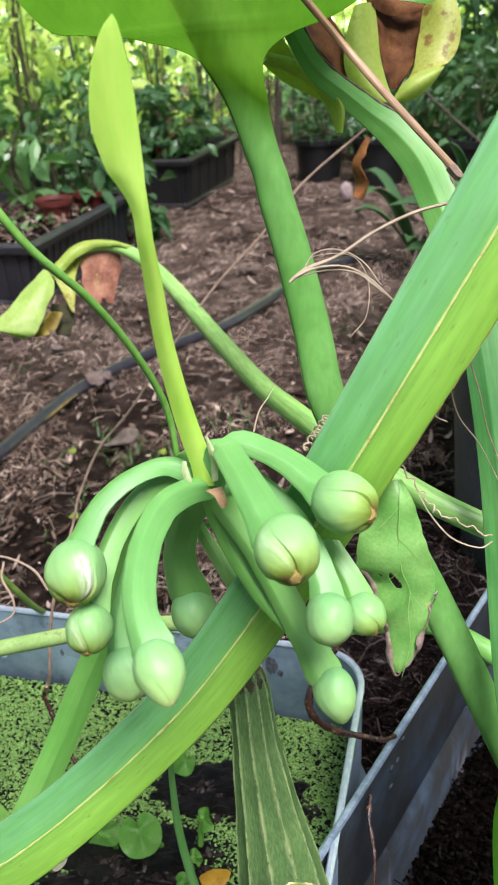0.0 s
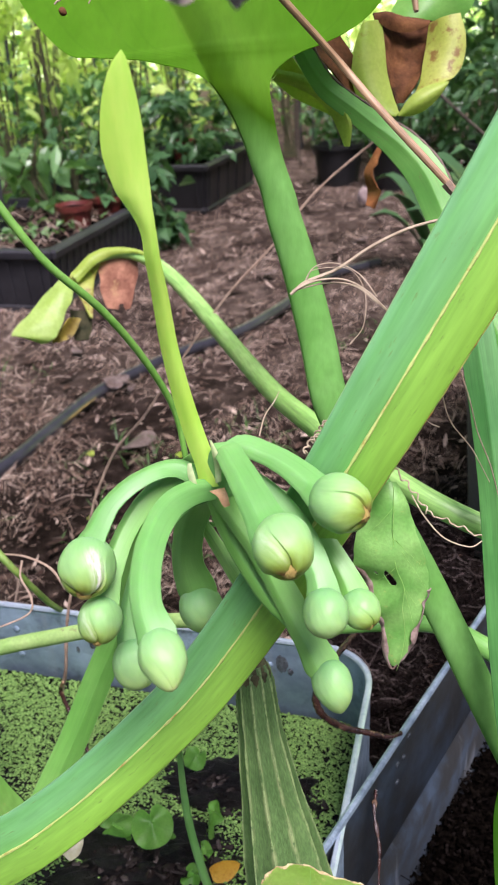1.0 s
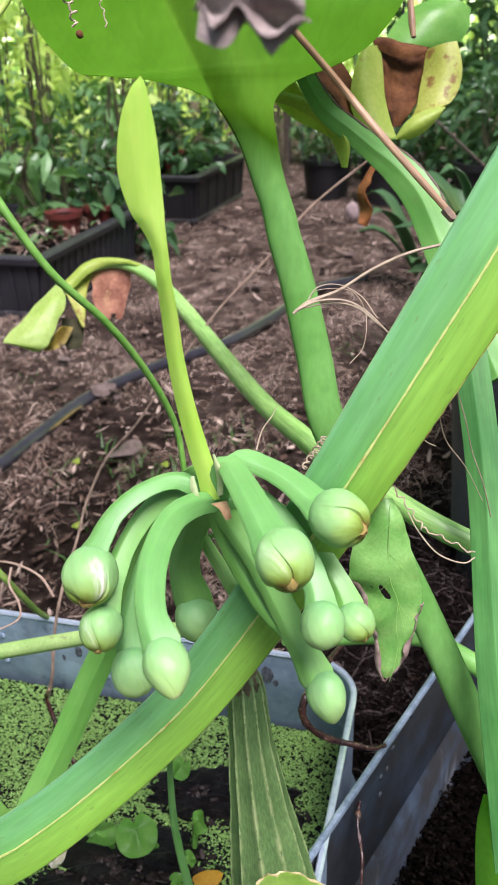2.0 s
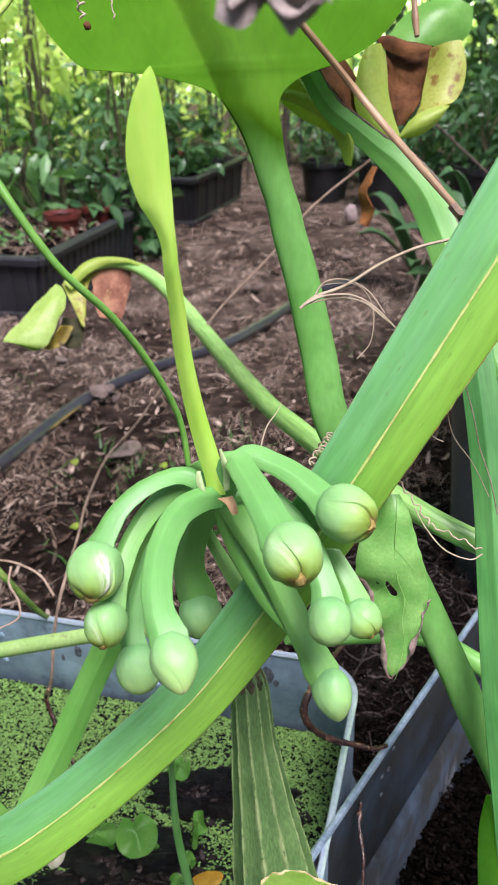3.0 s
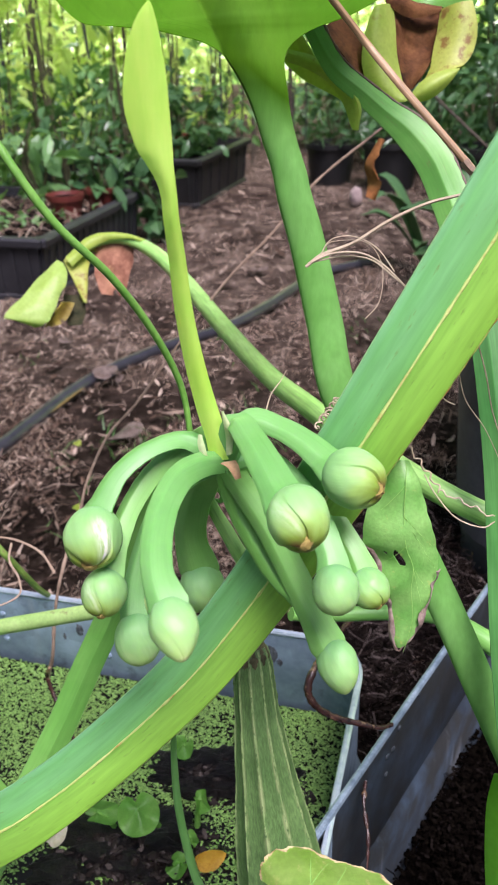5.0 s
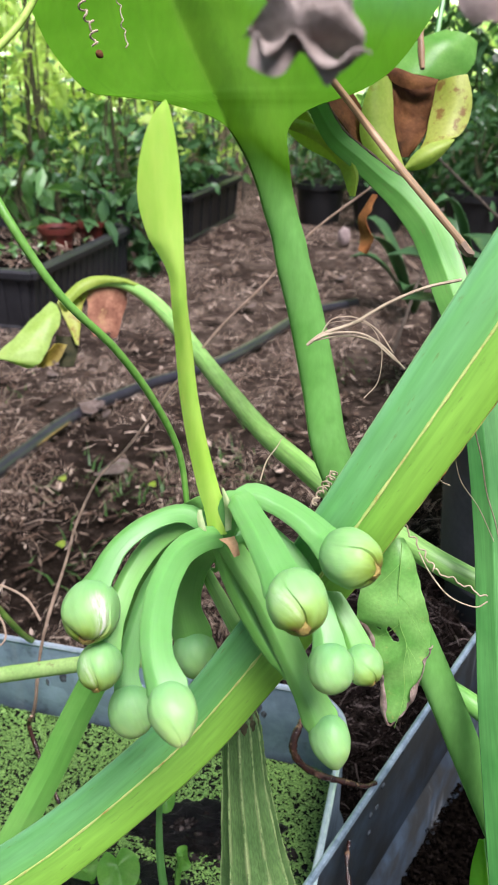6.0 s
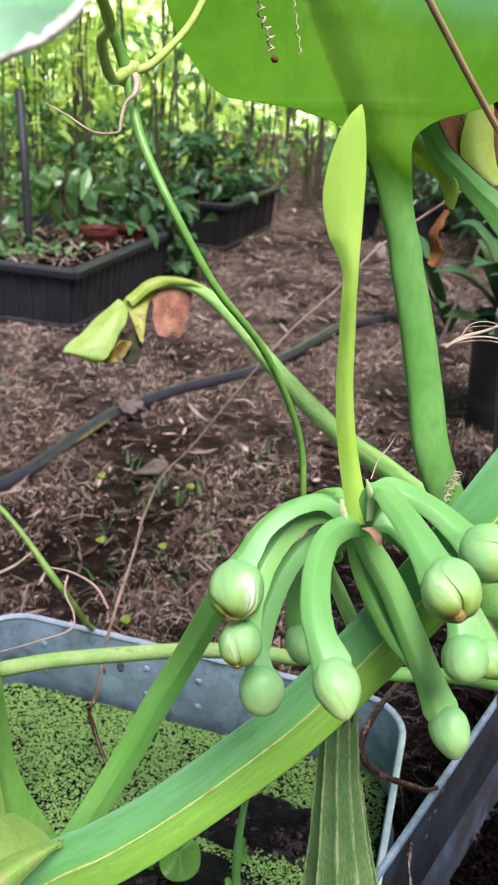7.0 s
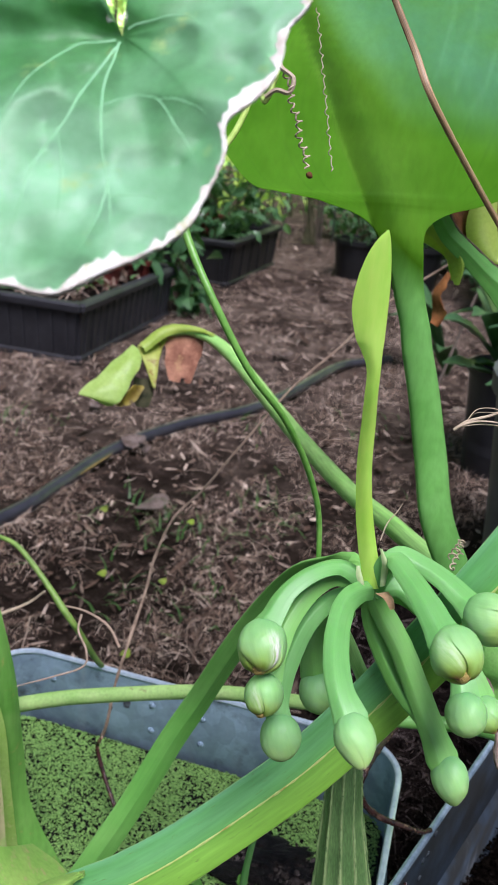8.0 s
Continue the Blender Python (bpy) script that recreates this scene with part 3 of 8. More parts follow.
def sweep(pts, widths, profile=ROUND, n=24, facing=TOWARDS, flat=1.0, wobble=0.0, seed=0, bm=None):
    """A solid stem: the profile carried along the curve; its second axis keeps turned to 'facing'."""
    bm = bm or bmesh.new()
    c = spline(pts, n)
    w = steps(widths, n)
    fl = steps(flat if isinstance(flat, (list, tuple)) else [flat], n)
    rng = random.Random(seed)
    rings = []
    for i in range(n):
        t = (c[min(i + 1, n - 1)] - c[max(i - 1, 0)]).normalized()
        side = t.cross(facing).normalized()
        front = side.cross(t).normalized()
        k = 1 + wobble * (rng.random() - 0.5)
        rings.append([bm.verts.new(c[i] + side * (a * w[i] * k) + front * (b * w[i] * fl[i] * k)) for a, b in profile])
    m = len(profile)
    uv = bm.loops.layers.uv.verify()
    run = [0.0]
    for a, b in zip(c, c[1:]):
        run.append(run[-1] + (b - a).length)
    for i in range(n - 1):
        for j in range(m):
            face = bm.faces.new((rings[i][j], rings[i][(j + 1) % m], rings[i + 1][(j + 1) % m], rings[i + 1][j]))
            for loop, (q, r) in zip(face.loops, ((j, i), (j + 1, i), (j + 1, i + 1), (j, i + 1))):
                loop[uv].uv = (q / m, run[r])
    bm.faces.new(rings[0][::-1])
    bm.faces.new(rings[-1])
    return bm


def ridge_line(pts, widths, offset_side, offset_front, r, n=24, facing=TOWARDS, wobble=0.0):
    """Points of a thin rib that runs along a keeled stem."""
    c = spline(pts, n)
    w = steps(widths, n)
    out = []
    for i in range(n):
        t = (c[min(i + 1, n - 1)] - c[max(i - 1, 0)]).normalized()
        side = t.cross(facing).normalized()
        front = side.cross(t).normalized()
        out.append(c[i] + side * offset_side * w[i] + front * offset_front * w[i])
    return sweep(out, [r], THIN, n, wobble=wobble, seed=n)


def patch(left, right, bulge=(0, 0, 0), nu=14, nv=22, thick=0.0006, ripple=0.0, seed=0, freq=45, ragged=0.0, hole=None, swell=None):
    """A leaf blade between two margins, bulged, rippled, with thickness."""
    bm = bmesh.new()
    a, b = spline(left, nv), spline(right, nv)
    bulge = Vector(bulge)
    widest = max((q - p).length for p, q in zip(a, b))
    grid = []
    for j in range(nv):
        row = []
        share = (a[j] - b[j]).length / widest if swell is None else float(np.interp(j / (nv - 1), np.linspace(0, 1, len(swell)), swell))
        jl, jr = (ragged * max(-0.3, 0.2 + 0.7 * noise.noise(Vector((j * 0.19, seed, k)))) for k in (2.5, 8.5))
        for i in range(nu):
            s = i / (nu - 1)
            s2 = s + jl * (1 - s) ** 5 - jr * s ** 5
            p = a[j].lerp(b[j], s2) + bulge * math.sin(math.pi * s) * share
            if ripple:
                p = p + bulge.normalized() * ripple * noise.noise(p * freq + Vector((seed, 0, 0)))
            row.append(bm.verts.new(p))
        grid.append(row)
    for j in range(nv - 1):
        for i in range(nu - 1):
            s, v = (i + 0.5) / (nu - 1), (j + 0.5) / (nv - 1)
            if hole and any(((s - hs) / rs) ** 2 + ((v - hv) / rv) ** 2 < 1 for hs, hv, rs, rv in hole):
                continue
            bm.faces.new((grid[j][i], grid[j][i + 1], grid[j + 1][i + 1], grid[j + 1][i]))
    loose = [v for v in bm.verts if not v.link_faces]
    bmesh.ops.delete(bm, geom=loose, context="VERTS")
    bmesh.ops.remove_doubles(bm, verts=bm.verts, dist=1e-5)
    if thick:
        bmesh.ops.solidify(bm, geom=bm.faces[:], thickness=thick)
    return bm


def fan(centre, rim, dome=(0, 0, 0), rings=12, n=96, thick=0.0006, crinkle=0.0, seed=0):
    """A broad leaf: rings from the point where its stalk joins out to the lobed rim."""
    bm = bmesh.new()
    edge = spline(rim, n)
    c, dome = Vector(centre), Vector(dome)
    first = bm.verts.new(c)
    last = None
    for k in range(1, rings + 1):
        s = k / rings
        row = []
        for i, e in enumerate(edge):
            p = c.lerp(e, s) + dome * math.sin(math.pi * s * 0.5) * (1 - s * 0.6)
            p += dome.normalized() * crinkle * noise.noise(p * 60 + Vector((seed, 3, 1))) * s
            row.append(bm.verts.new(p))
        for i in range(n - 1):
            if last:
                bm.faces.new((last[i], last[i + 1], row[i + 1], row[i]))
            else:
                bm.faces.new((first, row[i + 1], row[i]))
        last = row
    if thick:
        bmesh.ops.solidify(bm, geom=bm.faces[:], thickness=thick)
    return bm


def coil(a, b, r, turns, wire, n=70):
    """A curled tendril between two points."""
    a, b = Vector(a), Vector(b)
    ax = (b - a).normalized()
    u = ax.orthogonal().normalized()
    v = ax.cross(u)
    pts = [a.lerp(b, i / (n - 1)) + (u * math.cos(turns * math.tau * i / (n - 1)) + v * math.sin(turns * math.tau * i / (n - 1))) * r * (0.6 + 0.5 * math.sin(i * 0.37)) for i in range(n)]
    return sweep(pts, [wire], THIN, n)


def lathe(profile, n=32):
    bm = bmesh.new()
    rings = [[bm.verts.new((r * math.cos(math.tau * i / n), r * math.sin(math.tau * i / n), z)) for i in range(n)] for r, z in profile]
    for a, b in zip(rings, rings[1:]):
        for i in range(n):
            bm.faces.new((a[i], a[(i + 1) % n], b[(i + 1) % n], b[i]))
    bm.faces.new(rings[0][::-1])
    bm.faces.new(rings[-1])
    return bm


def box(bm, m, sx, sy, sz):
    """A box with its base centre at the origin of m."""
    co = [(x * sx / 2, y * sy / 2, z * sz) for z in (0, 1) for y in (-1, 1) for x in (-1, 1)]
    v = [bm.verts.new(m @ Vector(c)) for c in co]
    for f in ((0, 2, 3, 1), (4, 5, 7, 6), (0, 1, 5, 4), (2, 6, 7, 3), (0, 4, 6, 2), (1, 3, 7, 5)):
        bm.faces.new([v[i] for i in f])


def soup(name, verts, faces, mat, label="", category="", kind="stuff", parent=None, smooth=False):
    me = bpy.data.meshes.new(name)
    me.from_pydata(verts, [], faces)
    me.materials.append(mat)
    for poly in me.polygons:
        poly.use_smooth = smooth
    ob = new(name, me)
    ob.parent = parent
    return tagged(ob, label, category, "", kind)


# ---- ground ----
def make_ground():
    bm = bmesh.new()
    nx, ny = 120, 150
    grid = []
    for j in range(ny):
        f = j / (ny - 1)
        y = -1.5 + 9.5 * f ** 1.35 if j < ny - 1 else 400.0
        row = []
        for i in range(nx):
            g = 2 * i / (nx - 1) - 1
            x = math.copysign(abs(g) ** 1.6, g) * 5.0 if 0 < i < nx - 1 else g * 400.0
            h = 0.014 * noise.noise(Vector((x * 2.2, y * 2.2, 0))) + 0.008 * noise.noise(Vector((x * 9, y * 9, 4)))
            row.append(bm.verts.new((x, y if j else -400.0, h - 0.004)))
        grid.append(row)
    for j in range(ny - 1):
        for i in range(nx - 1):
            bm.faces.new((grid[j][i], grid[j][i + 1], grid[j + 1][i + 1], grid[j + 1][i]))
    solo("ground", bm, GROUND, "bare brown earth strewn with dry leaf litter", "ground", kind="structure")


def make_litter():
    rng = random.Random(5)
    v, f = [], []

    def strip(v, f, x, y, length, width, yaw, lift):
        k = len(v)
        dx, dy = math.cos(yaw), math.sin(yaw)
        bend = (rng.random() - 0.5) * 0.3
        for s in (0, 0.5, 1):
            px, py = x + dx * length * (s - 0.5) - dy * bend * length * (s * (1 - s)), y + dy * length * (s - 0.5) + dx * bend * length * (s * (1 - s))
            z = 0.004 + lift * (s if lift > 0 else 1 - s) + 0.006 * math.sin(math.pi * s)
            v.extend(((px - dy * width, py + dx * width, z), (px + dy * width, py - dx * width, z), (px, py, z + width)))
        for a in (0, 3):
            f.extend(((k + a, k + a + 3, k + a + 5, k + a + 2), (k + a + 2, k + a + 5, k + a + 4, k + a + 1), (k + a + 1, k + a + 4, k + a + 3, k + a)))

    far_v, far_f, near_v, near_f = [], [], v, f
    for _ in range(100000):
        y = 0.45 + 4.6 * rng.random() ** 1.6
        x = rng.uniform(-0.34, 0.36) * (y + 0.25)
        if y < 0.95 and x > 0.0 and rng.random() < 0.9:
            continue
        thick_here = 0.42 + 1.5 * noise.noise(Vector((x * 6, y * 4, 2))) + 1.1 * noise.noise(Vector((x * 20, y * 14, 6))) + 0.20 * (min(y, 1.7) - 1.25)
        if rng.random() > thick_here:
            continue
        # Far straw takes the pale material, which has the sunlight in its colour.
        lit_here = y + 0.5 * noise.noise(Vector((x * 3, y * 2, 11)))
        v, f = (far_v, far_f) if lit_here > 1.45 else (near_v, near_f)
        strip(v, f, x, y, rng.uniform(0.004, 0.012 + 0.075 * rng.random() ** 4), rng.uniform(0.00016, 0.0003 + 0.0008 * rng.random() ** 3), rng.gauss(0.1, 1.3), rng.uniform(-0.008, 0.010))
    soup("pale_straw_litter", far_v, far_f, STRAW_PALE, "pale straw and flakes on the earth, sunlight in their colour", "litter")
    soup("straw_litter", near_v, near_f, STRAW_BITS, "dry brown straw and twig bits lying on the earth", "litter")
    v, f = [], []
    for _ in range(9500):
        y = 0.5 + 4.5 * rng.random() ** 1.6
        x = rng.uniform(-0.34, 0.36) * (y + 0.25)
        if y < 0.95 and x > 0.0 and rng.random() < 0.85:
            continue
        ln, wd, yaw = rng.uniform(0.002, 0.007) + 0.020 * rng.random() ** 4, rng.uniform(0.0010, 0.0042), rng.random() * math.tau
        tilt = rng.uniform(-0.5, 0.5)
        small = min(1.45, 0.5 + 0.45 * (y - 0.5))
        ln, wd = ln * small, wd * small
        if rng.random() < 0.09:
            ln, wd = ln * 1.9, wd * 1.7
        k = len(v)
        for s, w in ((-1, 0.05), (-0.35, 0.9), (0.35, 1.0), (1, 0.05)):
            for side in (-1, 0, 1):
                lx, ly = s * ln, side * w * wd
                z = 0.007 + abs(side) * wd * 0.35 + s * ln * tilt * 0.5 + abs(s * ln * tilt * 0.5)
                v.append((x + lx * math.cos(yaw) - ly * math.sin(yaw), y + lx * math.sin(yaw) + ly * math.cos(yaw), z))
        for r in range(3):
            for q in range(2):
                a = k + r * 3 + q
                f.append((a, a + 1, a + 4, a + 3))
    soup("leaf_litter", v, f, LEAF_BITS, "small curled brown dead leaves on the earth", "litter")


def make_grass():
    rng = random.Random(9)
    v, f = [], []
    for cx, count, spread in (((-0.0351, 1.2432, 0), 26, 0.05), ((-0.1789, 1.1008, 0), 34, 0.05), ((-0.2508, 1.167, 0), 22, 0.05), ((-0.5397, 1.5279, 0), 30, 0.05), ((-0.142, 0.9295, 0), 24, 0.05), ((-0.0334, 1.1606, 0), 26, 0.07), ((-0.2324, 0.9461, 0), 18, 0.05), ((0.2226, 1.6759, 0), 18, 0.06), ((-0.1118, 1.5777, 0), 14, 0.05)):
        for _ in range(count):
            x, y = cx[0] + rng.gauss(0, spread), cx[1] + rng.gauss(0, spread)
            yaw, h, w, lean = rng.random() * math.tau, rng.uniform(0.012, 0.04), rng.uniform(0.001, 0.003), rng.uniform(0.4, 1.6)
            k = len(v)
            dx, dy = math.cos(yaw), math.sin(yaw)
            for s in (0, 0.5, 1):
                ww = w * (1 - s * 0.95)
                px, py, pz = x + dx * h * lean * s * s, y + dy * h * lean * s * s, 0.002 + h * (s - 0.35 * s * s)
                v.extend(((px - dy * ww, py + dx * ww, pz), (px + dy * ww, py - dx * ww, pz)))
            f.extend(((k, k + 1, k + 3, k + 2), (k + 2, k + 3, k + 5, k + 4)))
    soup("grass_tufts", v, f, GRASS, "sparse dark green grass sprouting from the earth", "grass")


make_ground()
make_litter()


def make_hose():
    t = thing("garden_hose", "black rubber irrigation hose lying across the earth", "hose")
    run = [(-0.95, 0.35, 0.012), (-0.62, 0.80, 0.012), (-0.444, 1.0898, 0.012), (-0.393, 1.2261, 0.012), (-0.3321, 1.3976, 0.013), (-0.225, 1.5512, 0.014), (-0.0942, 1.6817, 0.014), (0.0037, 1.8448, 0.013), (0.1219, 2.0885, 0.012), (0.2166, 2.172, 0.012), (0.2735, 2.2085, 0.012)]
    part("tube", sweep(run, [0.0118], ROUND, 90, Vector((0, 0, 1))), HOSE, t)
    part("band", sweep([Vector(p) + Vector((0.005, -0.0095, 0.0015)) for p in ((-0.3896, 1.2313, 0.012), (-0.3639, 1.3061, 0.0125), (-0.3385, 1.3772, 0.013))], [0.0012, 0.0022, 0.0014], THIN, 24, Vector((0, 0, 1))), HOSE_TAPE, t, "worn yellow stripe")
    part("end_cap", sweep([(0.2431, 2.1882, 0.012), (0.2725, 2.2066, 0.012)], [0.0135, 0.0135], ROUND, 5, Vector((0, 0, 1))), BLACK_PLASTIC, t, "black end cap")


make_hose()


# ---- galvanised troughs ----
def trough(name, label, m, lx, ly, h, floor_z, group, metal=METAL, rim_metal=METAL_RIM):
    """A straight-sided tub with rounded corners, rolled rim, fold line and rivets; m sits at one inner corner of the base."""
    t = thing(name, label, "trough", group=group)

    def loop(inset, z, r=0.034, n=9):
        pts = []
        for cx, cy, a0 in ((lx - r, ly - r, 0), (r, ly - r, 90), (r, r, 180), (lx - r, r, 270)):
            for i in range(n):
                a = radians(a0 + 90 * i / (n - 1))
                rr = max(r - inset, 0.004)
                pts.append(m @ Vector((cx + rr * math.cos(a), cy + rr * math.sin(a), z)))
        return pts

    def skin(loops, closed):
        bm = bmesh.new()
        rows = [[bm.verts.new(p) for p in lo] for lo in loops]
        k = len(rows[0])
        pairs = list(zip(rows, rows[1:])) + ([(rows[-1], rows[0])] if closed else [])
        for a, b in pairs:
            for i in range(k):
                bm.faces.new((a[i], a[(i + 1) % k], b[(i + 1) % k], b[i]))
        return bm, rows

    bm, _ = skin([loop(0, 0.0), loop(0, h * 0.54), loop(-0.0045, h * 0.57), loop(-0.0045, h * 0.60), loop(0, h * 0.63), loop(0, h),
                  loop(0.0018, h), loop(0.0018, h * 0.63), loop(-0.0027, h * 0.60), loop(-0.0027, h * 0.57), loop(0.0018, h * 0.54), loop(0.0018, 0.0)], True)
    part("wall", bm, metal, t)
    bm, rows = skin([loop(0.0009, 0.0), loop(0.0009, 0.0015)], False)
    bm.faces.new(rows[0])
    bm.faces.new(rows[1])
    part("base", bm, metal, t)
    rim = []
    for k in range(7):
        a = math.tau * k / 7
        rim.append(loop(0.0009 + 0.0022 * math.cos(a), h + 0.0022 * math.sin(a)))
    bm, _ = skin(rim, True)
    part("rolled_rim", bm, rim_metal, t, "bright rolled rim")
    return t


def rivet(parent, at, normal, r=0.0032, metal=METAL):
    bm = bmesh.new()
    bmesh.ops.create_uvsphere(bm, u_segments=12, v_segments=6, radius=1.0)
    ob = part("rivet", bm, metal, parent)
    ob.matrix_basis = Matrix.Translation(at) @ Vector(normal).to_track_quat("Z", "Y").to_matrix().to_4x4() @ Matrix.Diagonal((r, r, r * 0.5, 1))


POND_TURN, POND_CORNER = -13.7, Vector((0.062, 0.4285, 0))
pond_m = Matrix.Translation(POND_CORNER) @ pose(0, 0, 0, 0, 0, POND_TURN + 180)
pond = trough("pond_trough", "galvanised steel trough filled with water and duckweed", pond_m, 0.315, 0.52, 0.222, 0, "galvanised troughs")
pond_n = pond_m.to_3x3() @ Vector((0, 1, 0))
for u in (0.075, 0.15, 0.191, 0.275):
    for z in (0.176, 0.2):
        rivet(pond, pond_m @ Vector((u, 0.002, z)), pond_n, 0.0028)

for u, z, sx, sz in ((0.066, 0.202, 0.0045, 0.0075), (0.079, 0.204, 0.0016, 0.0022), (0.060, 0.196, 0.0022, 0.0030), (0.212, 0.196, 0.0030, 0.0055), (0.225, 0.188, 0.0014, 0.0030)):
    bm = bmesh.new()
    rim = [(sx * (1 + 0.5 * noise.noise(Vector((i * 0.9, u * 90, 1)))) * math.cos(math.tau * i / 22), sz * (1 + 0.5 * noise.noise(Vector((i * 0.9, u * 90, 6)))) * math.sin(math.tau * i / 22)) for i in range(22)]
    for y in (0.0019, 0.0024):
        bm.faces.new([bm.verts.new(pond_m @ Vector((u + a * (1 if y < 0.002 else 0.7), y, z + b * (1 if y < 0.002 else 0.7)))) for a, b in rim])
    bm.verts.ensure_lookup_table()
    for i in range(22):
        bm.faces.new((bm.verts[i], bm.verts[(i + 1) % 22], bm.verts[22 + (i + 1) % 22], bm.verts[22 + i]))
    part("grime_spot", bm, MUD, pond, "black crust of dried mud")

BIN_TURN = 56.6
bin_m = Matrix.Translation((0.244, 0.6225, 0)) @ pose(0, 0, 0, 0, 0, BIN_TURN + 180)
soil_trough = trough("soil_trough", "weathered galvanised steel trough with dark wet soil", bin_m, 0.52, 0.30, 0.224, 0, "galvanised troughs", METAL_DIRTY_SHADED, RIM_DIRTY)
bin_n = bin_m.to_3x3() @ Vector((0, 1, 0))
for at in ((0.0795, 0.3569, 0.2157), (0.0721, 0.3441, 0.1903), (0.096, 0.3789, 0.2207), (0.0759, 0.3511, 0.2042), (0.069, 0.3458, 0.2054)):
    u = (bin_m.inverted() @ Vector(at))
    rivet(soil_trough, bin_m @ Vector((u.x, 0.002, u.z)), bin_n, 0.0022, METAL_DIRTY_SHADED)


def slab(m, x0, x1, y0, y1, z, mat, name, label, category, rough=0.004, kind="stuff", res=40):
    bm = bmesh.new()
    g = [[bm.verts.new(m @ Vector((x0 + (x1 - x0) * i / res, y0 + (y1 - y0) * j / res, z + rough * noise.noise(Vector((i * 0.35, j * 0.35, z * 90)))))) for i in range(res + 1)] for j in range(res + 1)]
    for j in range(res):
        for i in range(res):
            bm.faces.new((g[j][i], g[j][i + 1], g[j + 1][i + 1], g[j + 1][i]))
    return solo(name, bm, mat, label, category, kind=kind)


WATER_Z = 0.158
slab(pond_m, 0.004, 0.311, 0.004, 0.516, WATER_Z, WATER, "pond_water", "dark still water in the trough", "water", 0.0, "structure", 6)
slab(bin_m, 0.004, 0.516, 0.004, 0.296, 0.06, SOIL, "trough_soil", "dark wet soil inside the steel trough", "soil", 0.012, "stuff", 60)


def make_duckweed():
    """Floating fronds in patches, thin over the dark log, dense at the back."""
    rng = random.Random(21)
    v, f = [], []
    count = 0
    tries = 0
    while count < 42000 and tries < 150000:
        tries += 1
        x, y = rng.uniform(0.006, 0.309), rng.uniform(0.006, 0.33)
        if y > 0.10:
            dens = 0.85 * noise.noise(Vector((x * 28, y * 28, 7))) + 0.50 - 2.0 * max(0, y - 0.12)
        else:
            dens = 0.84 + 0.5 * noise.noise(Vector((x * 40, y * 40, 2))) + 1.2 * noise.noise(Vector((x * 260, y * 260, 4)))
        if rng.random() > dens:
            continue
        count += 1
        r = rng.uniform(0.00050, 0.00092)
        k = len(v)
        z = WATER_Z + 0.0006 + rng.random() * 0.0022
        tx, ty = rng.uniform(-0.4, 0.4), rng.uniform(-0.4, 0.4)
        yaw = rng.random() * math.tau
        lobes = 2 if rng.random() < 0.6 else 1
        for q in range(lobes):
            k = len(v)
            ox, oy = (math.cos(yaw) * r * 1.3 * q, math.sin(yaw) * r * 1.3 * q)
            for i in range(6):
                a = yaw + math.tau * i / 6
                dx, dy = r * math.cos(a) + ox, r * 0.8 * math.sin(a) + oy
                v.append(pond_m @ Vector((x + dx, y + dy, z + dx * tx + dy * ty)))
            v.append(pond_m @ Vector((x + ox, y + oy, z + ox * tx + oy * ty + r * 0.35)))
            f.extend((k + i, k + (i + 1) % 6, k + 6) for i in range(6))
    soup("duckweed", v, f, DUCKWEED, "mat of tiny green duckweed floating on the water", "duckweed")


make_duckweed()


def lump(name, at, size, label, category, seed, mat=BARK):
    bm = bmesh.new()
    bmesh.ops.create_icosphere(bm, subdivisions=5, radius=1.0)
    for q in bm.verts:
        d = q.co.normalized()
        q.co = Vector((d.x * size[0], d.y * size[1], d.z * size[2])) * (1 + 0.4 * noise.noise(d * 2.1 + Vector((seed, 0, 0))) + 0.22 * noise.noise(d * 6 + Vector((0, seed, 0))) + 0.14 * noise.noise(Vector((d.x * 6, d.y * 26, d.z * 26))))
    ob = solo(name, bm, mat, label, category)
    ob.matrix_basis = Matrix.Translation(at)


lump("sunken_log", (-0.0406, 0.3751, 0.155), (0.05, 0.022, 0.012), "dark wet log lying half under the pond water", "log", 3)
lump("sunken_log", (-0.0825, 0.3211, 0.153), (0.062, 0.030, 0.013), "dark wet log lying half under the pond water", "log", 8)
lump("sunken_log", (-0.011, 0.3675, 0.153), (0.035, 0.02, 0.012), "dark wet log lying half under the pond water", "log", 5)


